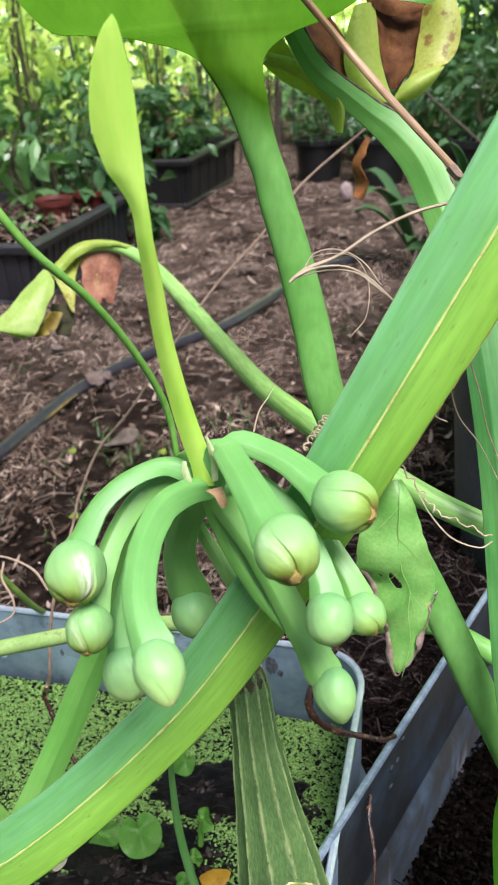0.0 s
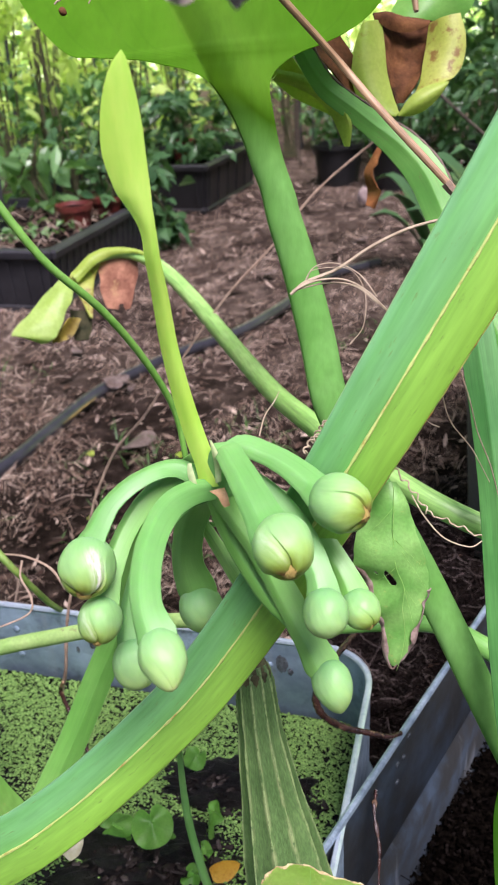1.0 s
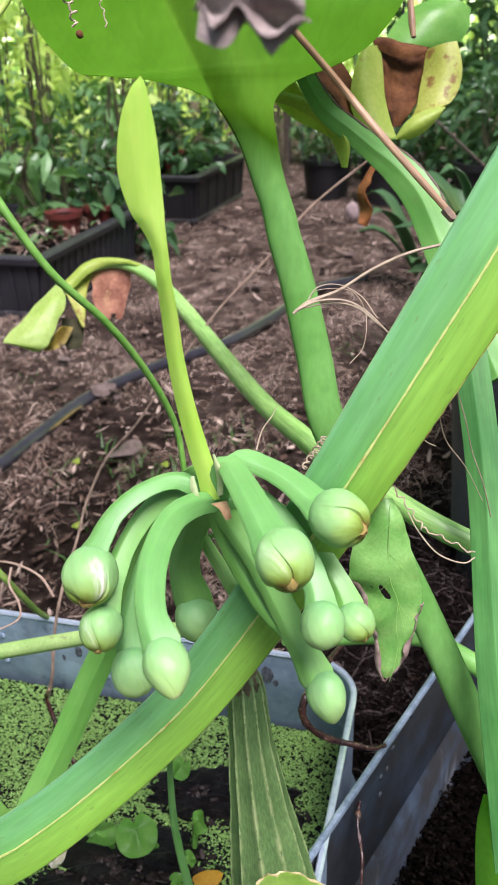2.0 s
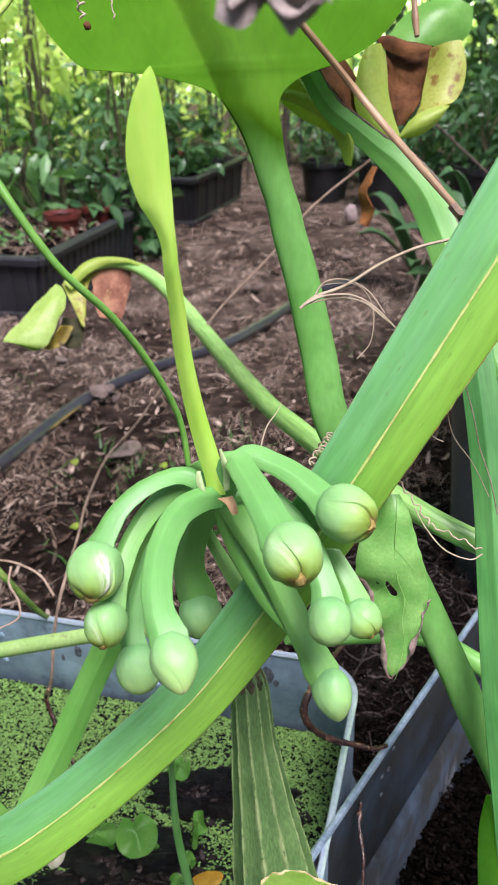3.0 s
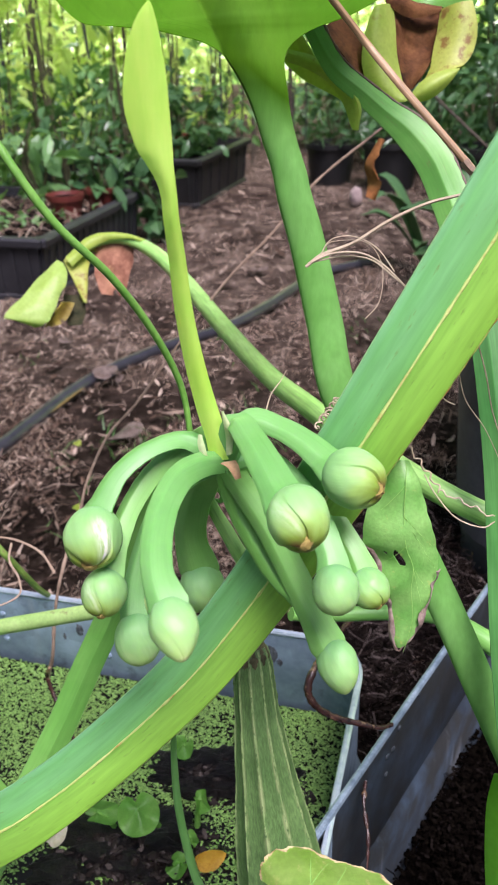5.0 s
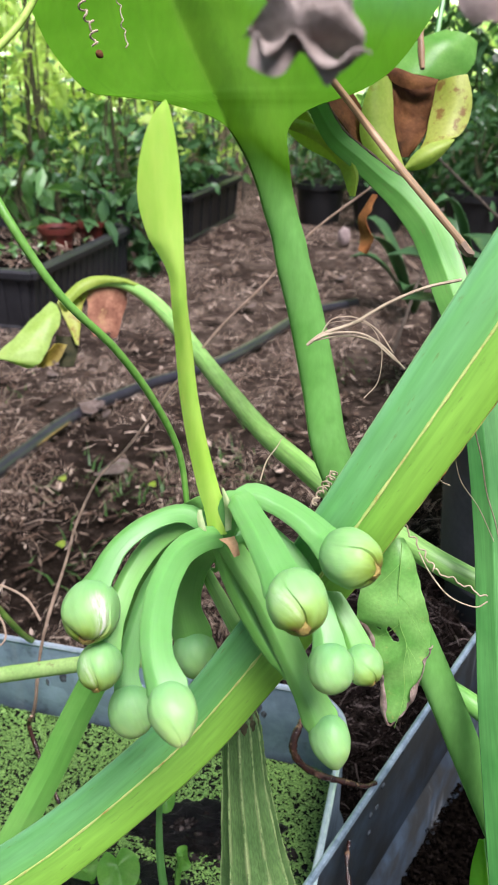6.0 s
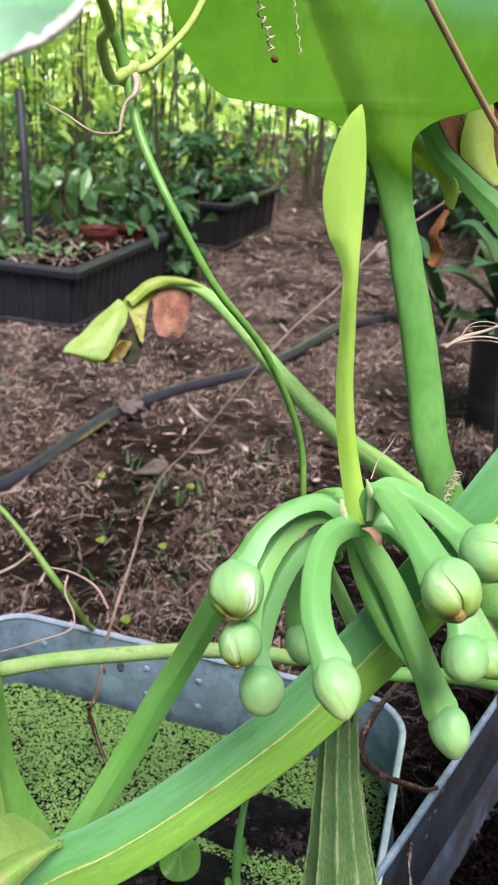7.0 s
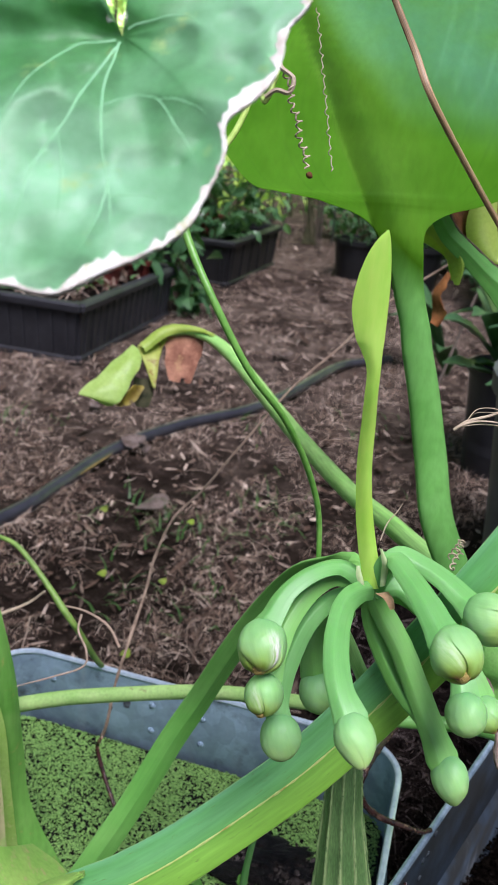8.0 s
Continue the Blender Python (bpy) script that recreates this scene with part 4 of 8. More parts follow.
def make_debris(name, places, mat, label, big=0.0032):
    """Bits of bark and clods lying on and round the logs."""
    rng = random.Random(14)
    v, f = [], []
    t = (1 + 5 ** 0.5) / 2
    ico = [Vector(q).normalized() for q in ((-1, t, 0), (1, t, 0), (-1, -t, 0), (1, -t, 0), (0, -1, t), (0, 1, t), (0, -1, -t), (0, 1, -t), (t, 0, -1), (t, 0, 1), (-t, 0, -1), (-t, 0, 1))]
    tri = ((0, 11, 5), (0, 5, 1), (0, 1, 7), (0, 7, 10), (0, 10, 11), (1, 5, 9), (5, 11, 4), (11, 10, 2), (10, 7, 6), (7, 1, 8), (3, 9, 4), (3, 4, 2), (3, 2, 6), (3, 6, 8), (3, 8, 9), (4, 9, 5), (2, 4, 11), (6, 2, 10), (8, 6, 7), (9, 8, 1))
    for c, sx, sy, n in places:
        for _ in range(n):
            gx, gy = rng.gauss(0, 0.5), rng.gauss(0, 0.5)
            z = c[2] + 0.010 * math.exp(-(gx * gx + gy * gy)) * rng.random() - 0.001
            r = rng.uniform(0.0009, big)
            sh = Vector((rng.uniform(0.6, 2.2), rng.uniform(0.5, 1.1), rng.uniform(0.3, 0.7))) * r
            rot = Euler((rng.gauss(0, 0.3), rng.gauss(0, 0.3), rng.random() * 6.3)).to_matrix()
            k = len(v)
            for q in ico:
                w = q * (1 + 0.5 * (rng.random() - 0.5))
                v.append(Vector((c[0] + gx * sx, c[1] + gy * sy, z)) + rot @ Vector((w.x * sh.x, w.y * sh.y, w.z * sh.z)))
            f.extend((k + a, k + b, k + d) for a, b, d in tri)
    soup(name, v, f, mat, label, "debris")


make_debris("bark_debris", (((-0.0404, 0.3725, 0.158), 0.040, 0.018, 420), ((-0.0816, 0.3173, 0.158), 0.050, 0.028, 560), ((-0.0108, 0.3633, 0.158), 0.03, 0.018, 240)), DEBRIS, "dark wet bark bits and clods in the pond")
make_debris("soil_clods", (((0.1231, 0.4037, 0.068), 0.06, 0.06, 1500), ((0.1608, 0.4595, 0.068), 0.06, 0.06, 900)), CLODS, "dark clods lying on the trough soil", 0.0024)


def make_fibres(name, spots, mat, label, seed, thick):
    """Matted curly roots: thin three-sided strands that loop over one another."""
    rng = random.Random(seed)
    v, f = [], []
    for (x0, x1, y0, y1, z0, lift), count in spots:
        for _ in range(count):
            p = Vector((rng.uniform(x0, x1), rng.uniform(y0, y1), z0 + rng.random() * lift))
            yaw, bend, w = rng.random() * math.tau, rng.gauss(0, 0.45), thick * rng.uniform(0.5, 1.4)
            rise = rng.gauss(0, 0.25)
            k = len(v)
            steps_n = rng.randint(5, 10)
            for i in range(steps_n):
                d = Vector((math.cos(yaw), math.sin(yaw), 0))
                side = Vector((-d.y, d.x, 0)) * w
                v.extend((p - side, p + side, p + Vector((0, 0, 1.6 * w))))
                p = p + d * 0.0055 + Vector((0, 0, 0.004 * rise))
                p.z = max(p.z, z0)
                yaw += bend + rng.gauss(0, 0.25)
                rise += rng.gauss(-0.05, 0.3)
            for i in range(steps_n - 1):
                a = k + 3 * i
                f.extend(((a, a + 3, a + 5, a + 2), (a + 2, a + 5, a + 4, a + 1), (a + 1, a + 4, a + 3, a)))
    soup(name, v, f, mat, label, "roots")


# dark sheet that carries the deep shade between the troughs
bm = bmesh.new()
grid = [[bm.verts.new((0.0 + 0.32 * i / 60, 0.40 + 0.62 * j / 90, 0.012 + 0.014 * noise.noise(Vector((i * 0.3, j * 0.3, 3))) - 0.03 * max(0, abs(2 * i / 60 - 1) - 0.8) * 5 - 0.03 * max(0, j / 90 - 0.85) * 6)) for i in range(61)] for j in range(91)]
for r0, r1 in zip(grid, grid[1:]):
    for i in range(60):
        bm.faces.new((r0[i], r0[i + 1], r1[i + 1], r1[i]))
solo("shaded_soil", bm, SOIL, "black soil between the two troughs, shade in its colour", "soil", kind="stuff")
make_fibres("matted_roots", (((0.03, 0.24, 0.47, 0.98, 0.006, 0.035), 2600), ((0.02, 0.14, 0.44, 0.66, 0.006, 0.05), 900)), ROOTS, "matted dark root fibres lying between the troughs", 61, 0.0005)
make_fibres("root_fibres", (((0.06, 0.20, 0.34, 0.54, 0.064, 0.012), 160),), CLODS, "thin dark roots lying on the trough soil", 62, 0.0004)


def lily_leaf(centre, size, yaw, tilt, stem_to, label="small round green water plant leaf with its stalk"):
    t = thing("water_seedling", label, "water plant", group="water seedlings")
    c = Vector(centre)
    m = Matrix.Translation(c) @ pose(0, 0, 0, tilt, 0, yaw)
    rim = []
    for i in range(17):
        a = math.tau * i / 16 + math.pi / 2
        r = size * (1.0 + 0.12 * math.cos(2 * a) - (0.35 if i in (0, 16) else 0))
        rim.append(m @ Vector((r * 0.82 * math.cos(a), r * math.sin(a) - size * 0.2, 0.002 * math.sin(3 * a))))
    part("leaf", fan(c, rim, (0, 0, -0.003), 5, 40, 0.0004), WATER_LEAF, t)
    part("leaf_stalk", sweep([c, (c + Vector(stem_to)) / 2 + Vector((0, 0, 0.004)), stem_to], [0.0012, 0.0017, 0.002], THIN, 10), WATER_LEAF, t)


lily_leaf((-0.0814, 0.3248, 0.19), 0.0135, 20, 35, (-0.0698, 0.3346, 0.158))
lily_leaf((-0.0459, 0.3358, 0.185), 0.0075, 70, 55, (-0.049, 0.3344, 0.158))
lily_leaf((-0.0609, 0.3876, 0.175), 0.009, -30, 20, (-0.0581, 0.3865, 0.158))
lily_leaf((-0.1082, 0.3353, 0.175), 0.012, 120, 15, (-0.0977, 0.3348, 0.158))
lily_leaf((-0.053, 0.3251, 0.165), 0.006, 60, 15, (-0.0516, 0.3228, 0.158))
lily_leaf((-0.0566, 0.3076, 0.166), 0.008, -60, 15, (-0.0605, 0.308, 0.158))


def fallen(name, centre, size, mat, label, yaw=0, tilt=10):
    c = Vector(centre)
    m = Matrix.Translation(c) @ pose(0, 0, 0, tilt, 0, yaw)
    rim = [m @ Vector((size * math.cos(a) * (1 + 0.15 * math.cos(3 * a)), 0.7 * size * math.sin(a), 0.15 * size * math.cos(2 * a))) for a in [math.tau * i / 14 for i in range(15)]]
    solo(name, fan(c, rim, (0, 0, 0.002), 4, 36, 0.0005), mat, label, "leaf")


fallen("fallen_leaf", (-0.0399, 0.3115, 0.162), 0.009, YELLOW_LEAF, "yellow fallen leaf floating on the pond water", 20)
fallen("fallen_leaf", (-0.1326, 0.3265, 0.164), 0.008, WHITE_FLOWER, "pale cream fallen petal lying on the pond weed", 60, 25)
for px_c, s in (((-0.3015, 1.149, 0.012), 0.008), ((-0.1595, 1.1335, 0.012), 0.008), ((-0.2629, 0.9561, 0.012), 0.008), ((-0.1779, 0.9514, 0.012), 0.007), ((-0.1973, 0.7826, 0.012), 0.008)):
    fallen("fallen_leaf", px_c, s, YELLOWED, "small yellow fallen leaf on the brown earth", s * 9000, 15)
for px_c, s in (((-0.4176, 1.6216, 0.012), 0.02), ((-0.2307, 1.1829, 0.014), 0.035), ((-0.0255, 2.1548, 0.014), 0.03), ((0.2443, 2.4766, 0.014), 0.03)):
    fallen("dead_leaf", px_c, s, DRY_GREY, "grey brown dead leaf lying on the earth", s * 7000, 12)
make_grass()
for k, (dx, dy, dz, r, yaw) in enumerate(((0, 0, 0.026, 0.024, 30), (0.022, 0.004, 0.022, 0.018, 110), (-0.016, 0.012, 0.024, 0.015, 200), (0.03, -0.012, 0.016, 0.013, 300))):
    fallen("dead_leaf", (-0.3044 + dx, 1.4155 + dy, dz), r, DRY_GREY, "curled grey brown dead leaf lying over the hose", yaw, 24 + 6 * k)


# ---- the flowering water plant ----
water_plant = thing("flowering_water_plant", "green flowering water plant with nodding round buds and thick stems", "plant", (-0.2, 0.22, WATER_Z))
water_plant.matrix_basis = Matrix()
STEM = [(-0.215, 0.235, 0.15), (-0.165, 0.205, 0.245), (-0.1315, 0.213, 0.295), (-0.0988, 0.2115, 0.3236), (-0.0765, 0.2128, 0.3428), (-0.0531, 0.2156, 0.365), (-0.0304, 0.2167, 0.3905), (-0.009, 0.2164, 0.4222), (0.0085, 0.2144, 0.4532), (0.0241, 0.2102, 0.4842), (0.037, 0.2102, 0.508), (0.0497, 0.2125, 0.53), (0.0617, 0.2152, 0.5504), (0.074, 0.2194, 0.5715), (0.0874, 0.2239, 0.5955), (0.103, 0.2319, 0.6218)]
STEM_W = [0.0155, 0.0147, 0.0138, 0.0128, 0.0121, 0.0118, 0.0116, 0.0116, 0.0118, 0.0122, 0.0128, 0.0132, 0.0136, 0.0138, 0.0139, 0.0137]
FACE = Vector((0.10, -0.80, 0.58))
thick_stem = part("thick_petiole", sweep(STEM, STEM_W, KEEL, 70, FACE), PETIOLE, water_plant, "thick three-sided green petiole")
part("ridge", ridge_line(STEM[1:], STEM_W[1:], 0.012, 0.312, 0.00042, 160, FACE, 1.0), RIDGE, thick_stem, "pale yellow ridge")
part("margin", ridge_line(STEM[8:], STEM_W[8:], 0.985, -0.03, 0.00024, 70, FACE, 1.0), ORANGE_EDGE, thick_stem, "orange brown edge")
part("margin", ridge_line(STEM[1:], STEM_W[1:], -0.985, -0.03, 0.00010, 60, FACE, 0.5), RIDGE, thick_stem)

STALK_RUN = [(-0.1727, 0.2791, 0.1608), (-0.1435, 0.2856, 0.2169), (-0.1196, 0.294, 0.2616), (-0.1082, 0.3003, 0.2826), (-0.0937, 0.308, 0.3129), (-0.0799, 0.3086, 0.3426), (-0.0655, 0.2976, 0.3825), (-0.0523, 0.2843, 0.4178), (-0.0391, 0.2668, 0.4491), (-0.0279, 0.2466, 0.467), (-0.0203, 0.2322, 0.4762), (-0.0151, 0.2195, 0.4794)]
part("flower_stalk", sweep(STALK_RUN, [0.0082, 0.0080, 0.0077, 0.0076, 0.0075, 0.0074, 0.0072, 0.0067, 0.0060, 0.0050, 0.0042, 0.0036], KEEL, 54, Vector((0.35, -0.8, 0.45))), STALK, water_plant, "arching green flower stalk")

HUB = Vector((-0.0165, 0.2105, 0.4785))


def bud_mesh(name, pointed, lobes, mat=BUD, papery=0.0):
    """A bud of three overlapping sepals along +z, about one unit in radius; 'seam' and 'papery' mark the sepal edges."""
    bm = bmesh.new()
    uv = bm.loops.layers.uv.verify()
    seam, pale = bm.verts.layers.float.new("seam"), bm.verts.layers.float.new("papery")
    n, k = 30, 96
    rings = []
    for j in range(1, n):
        s = j / n
        ang = math.pi * s
        r = math.sin(ang) ** 0.84
        z = -math.cos(ang)
        if z > 0:
            z *= 1.0 + 0.26 * pointed
            r *= 1 - 0.22 * pointed * z * z
        else:
            r *= 1 - 0.10 * z * z
            z *= 1.04
        row = []
        for i in range(k):
            a = math.tau * i / k
            saw = (3 * i / k) % 1.0
            a -= math.tau / 3 * (0.30 * s * s - 0.10 * math.sin(5 * s))
            near = min(saw, 1 - saw)
            grown = min(1, max(0, (s - 0.30) * 2.2))
            late = min(1, max(0, (s - 0.66) * 3.0))
            fold = lobes * grown * (0.07 * (saw - 0.5) - (0.012 + 0.10 * late) * math.exp(-(saw / 0.05) ** 2))
            cleft = lobes * late * math.exp(-(near / 0.14) ** 2)
            rr = r * (1 + fold - 0.20 * cleft + 0.10 * noise.noise(Vector((math.cos(a) * 0.9 + 5 * lobes, math.sin(a) * 0.9, z * 0.9))) + 0.02 * noise.noise(Vector((math.cos(a) * 4, math.sin(a) * 4, z * 3 + lobes))))
            q = bm.verts.new((rr * math.cos(a), 0.95 * rr * math.sin(a), z + 0.06 * lobes * saw * s - 0.12 * cleft))
            q[seam] = grown * lobes * (0.25 + 0.75 * late) * math.exp(-(near / 0.05) ** 2)
            q[pale] = papery * (1 if i < k / 3 else 0) * min(1, max(0, (s - 0.34) * 5)) * min(1, max(0, (0.90 - s) * 6)) * math.exp(-((saw - 0.16) / 0.12) ** 2)
            row.append(q)
        rings.append(row)
    lo, hi = bm.verts.new((0, 0, -1.04)), bm.verts.new((0, 0, 1.0 + 0.28 * pointed - 0.06 * lobes))
    for j, (a, b) in enumerate(zip(rings, rings[1:])):
        for i in range(k):
            face = bm.faces.new((a[i], a[(i + 1) % k], b[(i + 1) % k], b[i]))
            for loop, (q, r) in zip(face.loops, ((i, j), (i + 1, j), (i + 1, j + 1), (i, j + 1))):
                loop[uv].uv = (q / k, (r + 1) / n)
    for i in range(k):
        for face, v in ((bm.faces.new((lo, rings[0][(i + 1) % k], rings[0][i])), 0.0), (bm.faces.new((hi, rings[-1][i], rings[-1][(i + 1) % k])), 1.0)):
            for loop in face.loops:
                loop[uv].uv = (i / k, v)
    return finish(bm, name, mat)


def tip_mesh():
    """The withered petal tip that pokes from an opening bud."""
    bm = bmesh.new()
    rng = random.Random(4)
    n = 14
    ring = []
    for j, (r, z) in enumerate(((0.30, 0.84), (0.25, 0.98), (0.15, 1.06), (0.04, 1.09))):
        ring.append([bm.verts.new((r * (1 + 0.5 * (rng.random() - 0.5)) * math.cos(math.tau * i / n), r * (1 + 0.5 * (rng.random() - 0.5)) * math.sin(math.tau * i / n), z + 0.05 * rng.random())) for i in range(n)])
    for a, b in zip(ring, ring[1:]):
        for i in range(n):
            bm.faces.new((a[i], a[(i + 1) % n], b[(i + 1) % n], b[i]))
    bm.faces.new(ring[-1])
    bm.faces.new(ring[0][::-1])
    return finish(bm, "petal_tip", TIP)


TIP = plain_mat("bud_tip_brown", (0.30, 0.17, 0.05), (0.42, 0.36, 0.09), 0.6, 3.0, third=(0.10, 0.05, 0.02), relief=0.4, depth=0.05)
OPENING, CLOSED, POINTED = bud_mesh("bud_opening", 0.05, 1.0, BUD_OPEN, 0.25), bud_mesh("bud_closed", 0.12, 0.3), bud_mesh("bud_pointed", 1.0, 0.25)
TIP_MESH = tip_mesh()
SPLIT = bud_mesh("bud_split", 0.02, 1.0, BUD_OPEN, 1.0)
RIPE = bud_mesh("bud_ripe", 0.12, 0.55, BUD_OPEN, 0.3)


def flower_bud(at, towards, r, mesh, tip=False, spin=0.0, long=1.0):
    ob = new("bud", mesh)
    ob.parent = water_plant
    q = (Vector(towards) - Vector(at)).to_track_quat("Z", "Y").to_matrix().to_4x4()
    ob.matrix_basis = Matrix.Translation(at) @ q @ pose(0, 0, 0, 0, 0, spin) @ Matrix.Diagonal((r, r, r * long, 1))
    if tip:
        ob["label"] = "round green bud with a brown withered tip"
        tp = new("petal_tip", TIP_MESH)
        tp.parent = ob
        tp["label"] = "brown withered petal tip"
    return ob


def peduncle(pts, widths, facing=TOWARDS, mat=PEDUNCLE):
    return part("peduncle", sweep([HUB, *pts], widths, CREASED, 34, facing, wobble=0.04, seed=len(pts) + int(1e5 * abs(widths[1]))), mat, water_plant)


# bud-bearing stalks, each with its bud: stalk points, widths, bud centre, the point it looks to, radius, kind
peduncle([(-0.0273, 0.2133, 0.4847), (-0.0376, 0.2075, 0.485), (-0.0462, 0.2007, 0.4808), (-0.0509, 0.1941, 0.4746), (-0.053, 0.1914, 0.4704), (-0.0535, 0.1888, 0.4663)], [0.0032, 0.00324, 0.00327, 0.00353, 0.00423, 0.00594, 0.00428], Vector((-0.25, -0.6, 0.75)))
flower_bud((-0.0535, 0.1888, 0.4663), (-0.0546, 0.1792, 0.4583), 0.0087, SPLIT, True, 40)
peduncle([(-0.0286, 0.2152, 0.4797), (-0.0373, 0.2107, 0.4757), (-0.0442, 0.2024, 0.4683), (-0.0482, 0.1936, 0.4599), (-0.0501, 0.1882, 0.4535), (-0.0513, 0.1851, 0.4496)], [0.003, 0.00324, 0.00327, 0.00327, 0.0036, 0.00482, 0.00347], mat=PEDUNCLE_WARM)
flower_bud((-0.0513, 0.1851, 0.4496), (-0.0522, 0.1786, 0.4433), 0.0069, RIPE, True, 100)
peduncle([(-0.0285, 0.2169, 0.4695), (-0.0376, 0.2111, 0.4606), (-0.0429, 0.2029, 0.449), (-0.0453, 0.1957, 0.4391), (-0.0446, 0.1917, 0.4334), (-0.0436, 0.1894, 0.4286)], [0.003, 0.00324, 0.00335, 0.00344, 0.0036, 0.0047, 0.00338])
flower_bud((-0.0436, 0.1894, 0.4286), (-0.0427, 0.1851, 0.4198), 0.0071, CLOSED, False, 200, 1.1)
peduncle([(-0.0222, 0.2013, 0.4827), (-0.0276, 0.1908, 0.4843), (-0.0308, 0.1767, 0.4832), (-0.0315, 0.164, 0.4801), (-0.0302, 0.1547, 0.4771), (-0.0273, 0.1484, 0.4732), (-0.0259, 0.1455, 0.4695)], [0.0032, 0.00378, 0.00396, 0.00404, 0.00414, 0.00414, 0.00526, 0.00379], Vector((0.1, -0.85, 0.45)))
flower_bud((-0.0259, 0.1455, 0.4695), (-0.0232, 0.1382, 0.4636), 0.0058, POINTED, False, 10, 1.2)
peduncle([(-0.0232, 0.2235, 0.4645), (-0.0284, 0.2299, 0.4507), (-0.0305, 0.2343, 0.435), (-0.0283, 0.2356, 0.4217), (-0.0273, 0.2345, 0.4148)], [0.0035, 0.00468, 0.00533, 0.00568, 0.00739, 0.00532], mat=PEDUNCLE_WARM)
flower_bud((-0.0273, 0.2345, 0.4148), (-0.0261, 0.231, 0.4032), 0.0088, CLOSED, False, 300)
peduncle([(-0.0123, 0.2069, 0.4934), (-0.008, 0.1961, 0.4938), (-0.0039, 0.1843, 0.4923), (-0.0004, 0.1761, 0.4891), (0.0019, 0.172, 0.4873), (0.0046, 0.1694, 0.4842)], [0.0035, 0.00396, 0.0043, 0.00473, 0.0054, 0.00694, 0.005], Vector((0.15, -0.65, 0.72)))
flower_bud((0.0046, 0.1694, 0.4842), (0.0062, 0.1593, 0.4795), 0.0084, OPENING, True, 120)
peduncle([(-0.0088, 0.2163, 0.4896), (-0.0002, 0.2139, 0.4886), (0.0074, 0.2085, 0.4864), (0.0133, 0.2029, 0.4835), (0.0164, 0.1992, 0.4827), (0.0211, 0.196, 0.4806)], [0.0035, 0.00378, 0.00396, 0.0043, 0.00504, 0.0065, 0.00468], Vector((0.2, -0.55, 0.8)))
flower_bud((0.0211, 0.196, 0.4806), (0.0286, 0.19, 0.4791), 0.0089, OPENING, True, 250)
peduncle([(-0.0065, 0.2152, 0.4782), (0.003, 0.2088, 0.4736), (0.0103, 0.1983, 0.4678), (0.0144, 0.1893, 0.4606), (0.0154, 0.1847, 0.4559), (0.0156, 0.1819, 0.4523)], [0.0035, 0.00378, 0.00396, 0.00396, 0.00414, 0.00526, 0.00379])
flower_bud((0.0156, 0.1819, 0.4523), (0.0157, 0.1777, 0.4439), 0.0070, CLOSED, False, 60)
peduncle([(-0.0112, 0.2125, 0.4686), (-0.0034, 0.2083, 0.4574), (0.0043, 0.2025, 0.4429), (0.0104, 0.197, 0.4315), (0.0147, 0.1931, 0.4233), (0.018, 0.1904, 0.4175)], [0.0035, 0.00414, 0.00447, 0.00464, 0.00468, 0.00594, 0.00428], mat=PEDUNCLE_WARM)
flower_bud((0.018, 0.1904, 0.4175), (0.0206, 0.1855, 0.4075), 0.0067, POINTED, False, 80, 1.15)
peduncle([(-0.0022, 0.2189, 0.472), (0.0121, 0.2148, 0.4626), (0.0213, 0.2039, 0.4535), (0.0253, 0.1984, 0.4467), (0.0272, 0.1954, 0.4428)], [0.0033, 0.0036, 0.00378, 0.00378, 0.00482, 0.00347], mat=STALK)
flower_bud((0.0272, 0.1954, 0.4428), (0.0303, 0.1906, 0.4374), 0.0062, RIPE, True, 0)
peduncle([(-0.0141, 0.2151, 0.465), (-0.009, 0.2121, 0.454), (-0.0019, 0.2069, 0.4432), (0.0028, 0.2021, 0.4377), (0.0044, 0.1996, 0.4330)], [0.0033, 0.00396, 0.0044, 0.0044, 0.0034, 0.0006], mat=STALK)

for lft, rgt, mat, lab in (
        (((-0.0237, 0.2083, 0.4889), (-0.0235, 0.2057, 0.4861), (-0.0221, 0.2042, 0.483)), ((-0.0225, 0.2083, 0.4889), (-0.0212, 0.2046, 0.4859), (-0.0203, 0.2037, 0.4829)), PAPERY, "papery pale bract"),
        (((-0.0165, 0.2083, 0.4965), (-0.0156, 0.2061, 0.492), (-0.0152, 0.2044, 0.4839)), ((-0.0159, 0.2083, 0.4963), (-0.0133, 0.2049, 0.4916), (-0.0135, 0.2047, 0.4845)), PAPERY, "pale green bract"),
        (((-0.0175, 0.2007, 0.4833), (-0.015, 0.1976, 0.4838), (-0.0124, 0.1952, 0.481)), ((-0.0125, 0.2021, 0.4836), (-0.0113, 0.1977, 0.4837), (-0.0107, 0.1964, 0.481)), PAPER_TAN, "tan papery bract")):
    part("bract", patch(lft, rgt, (0, -0.0004, 0.0002), 10, 14, 0.00015, 0.0012, 3, 300, 0.2), mat, water_plant, lab)

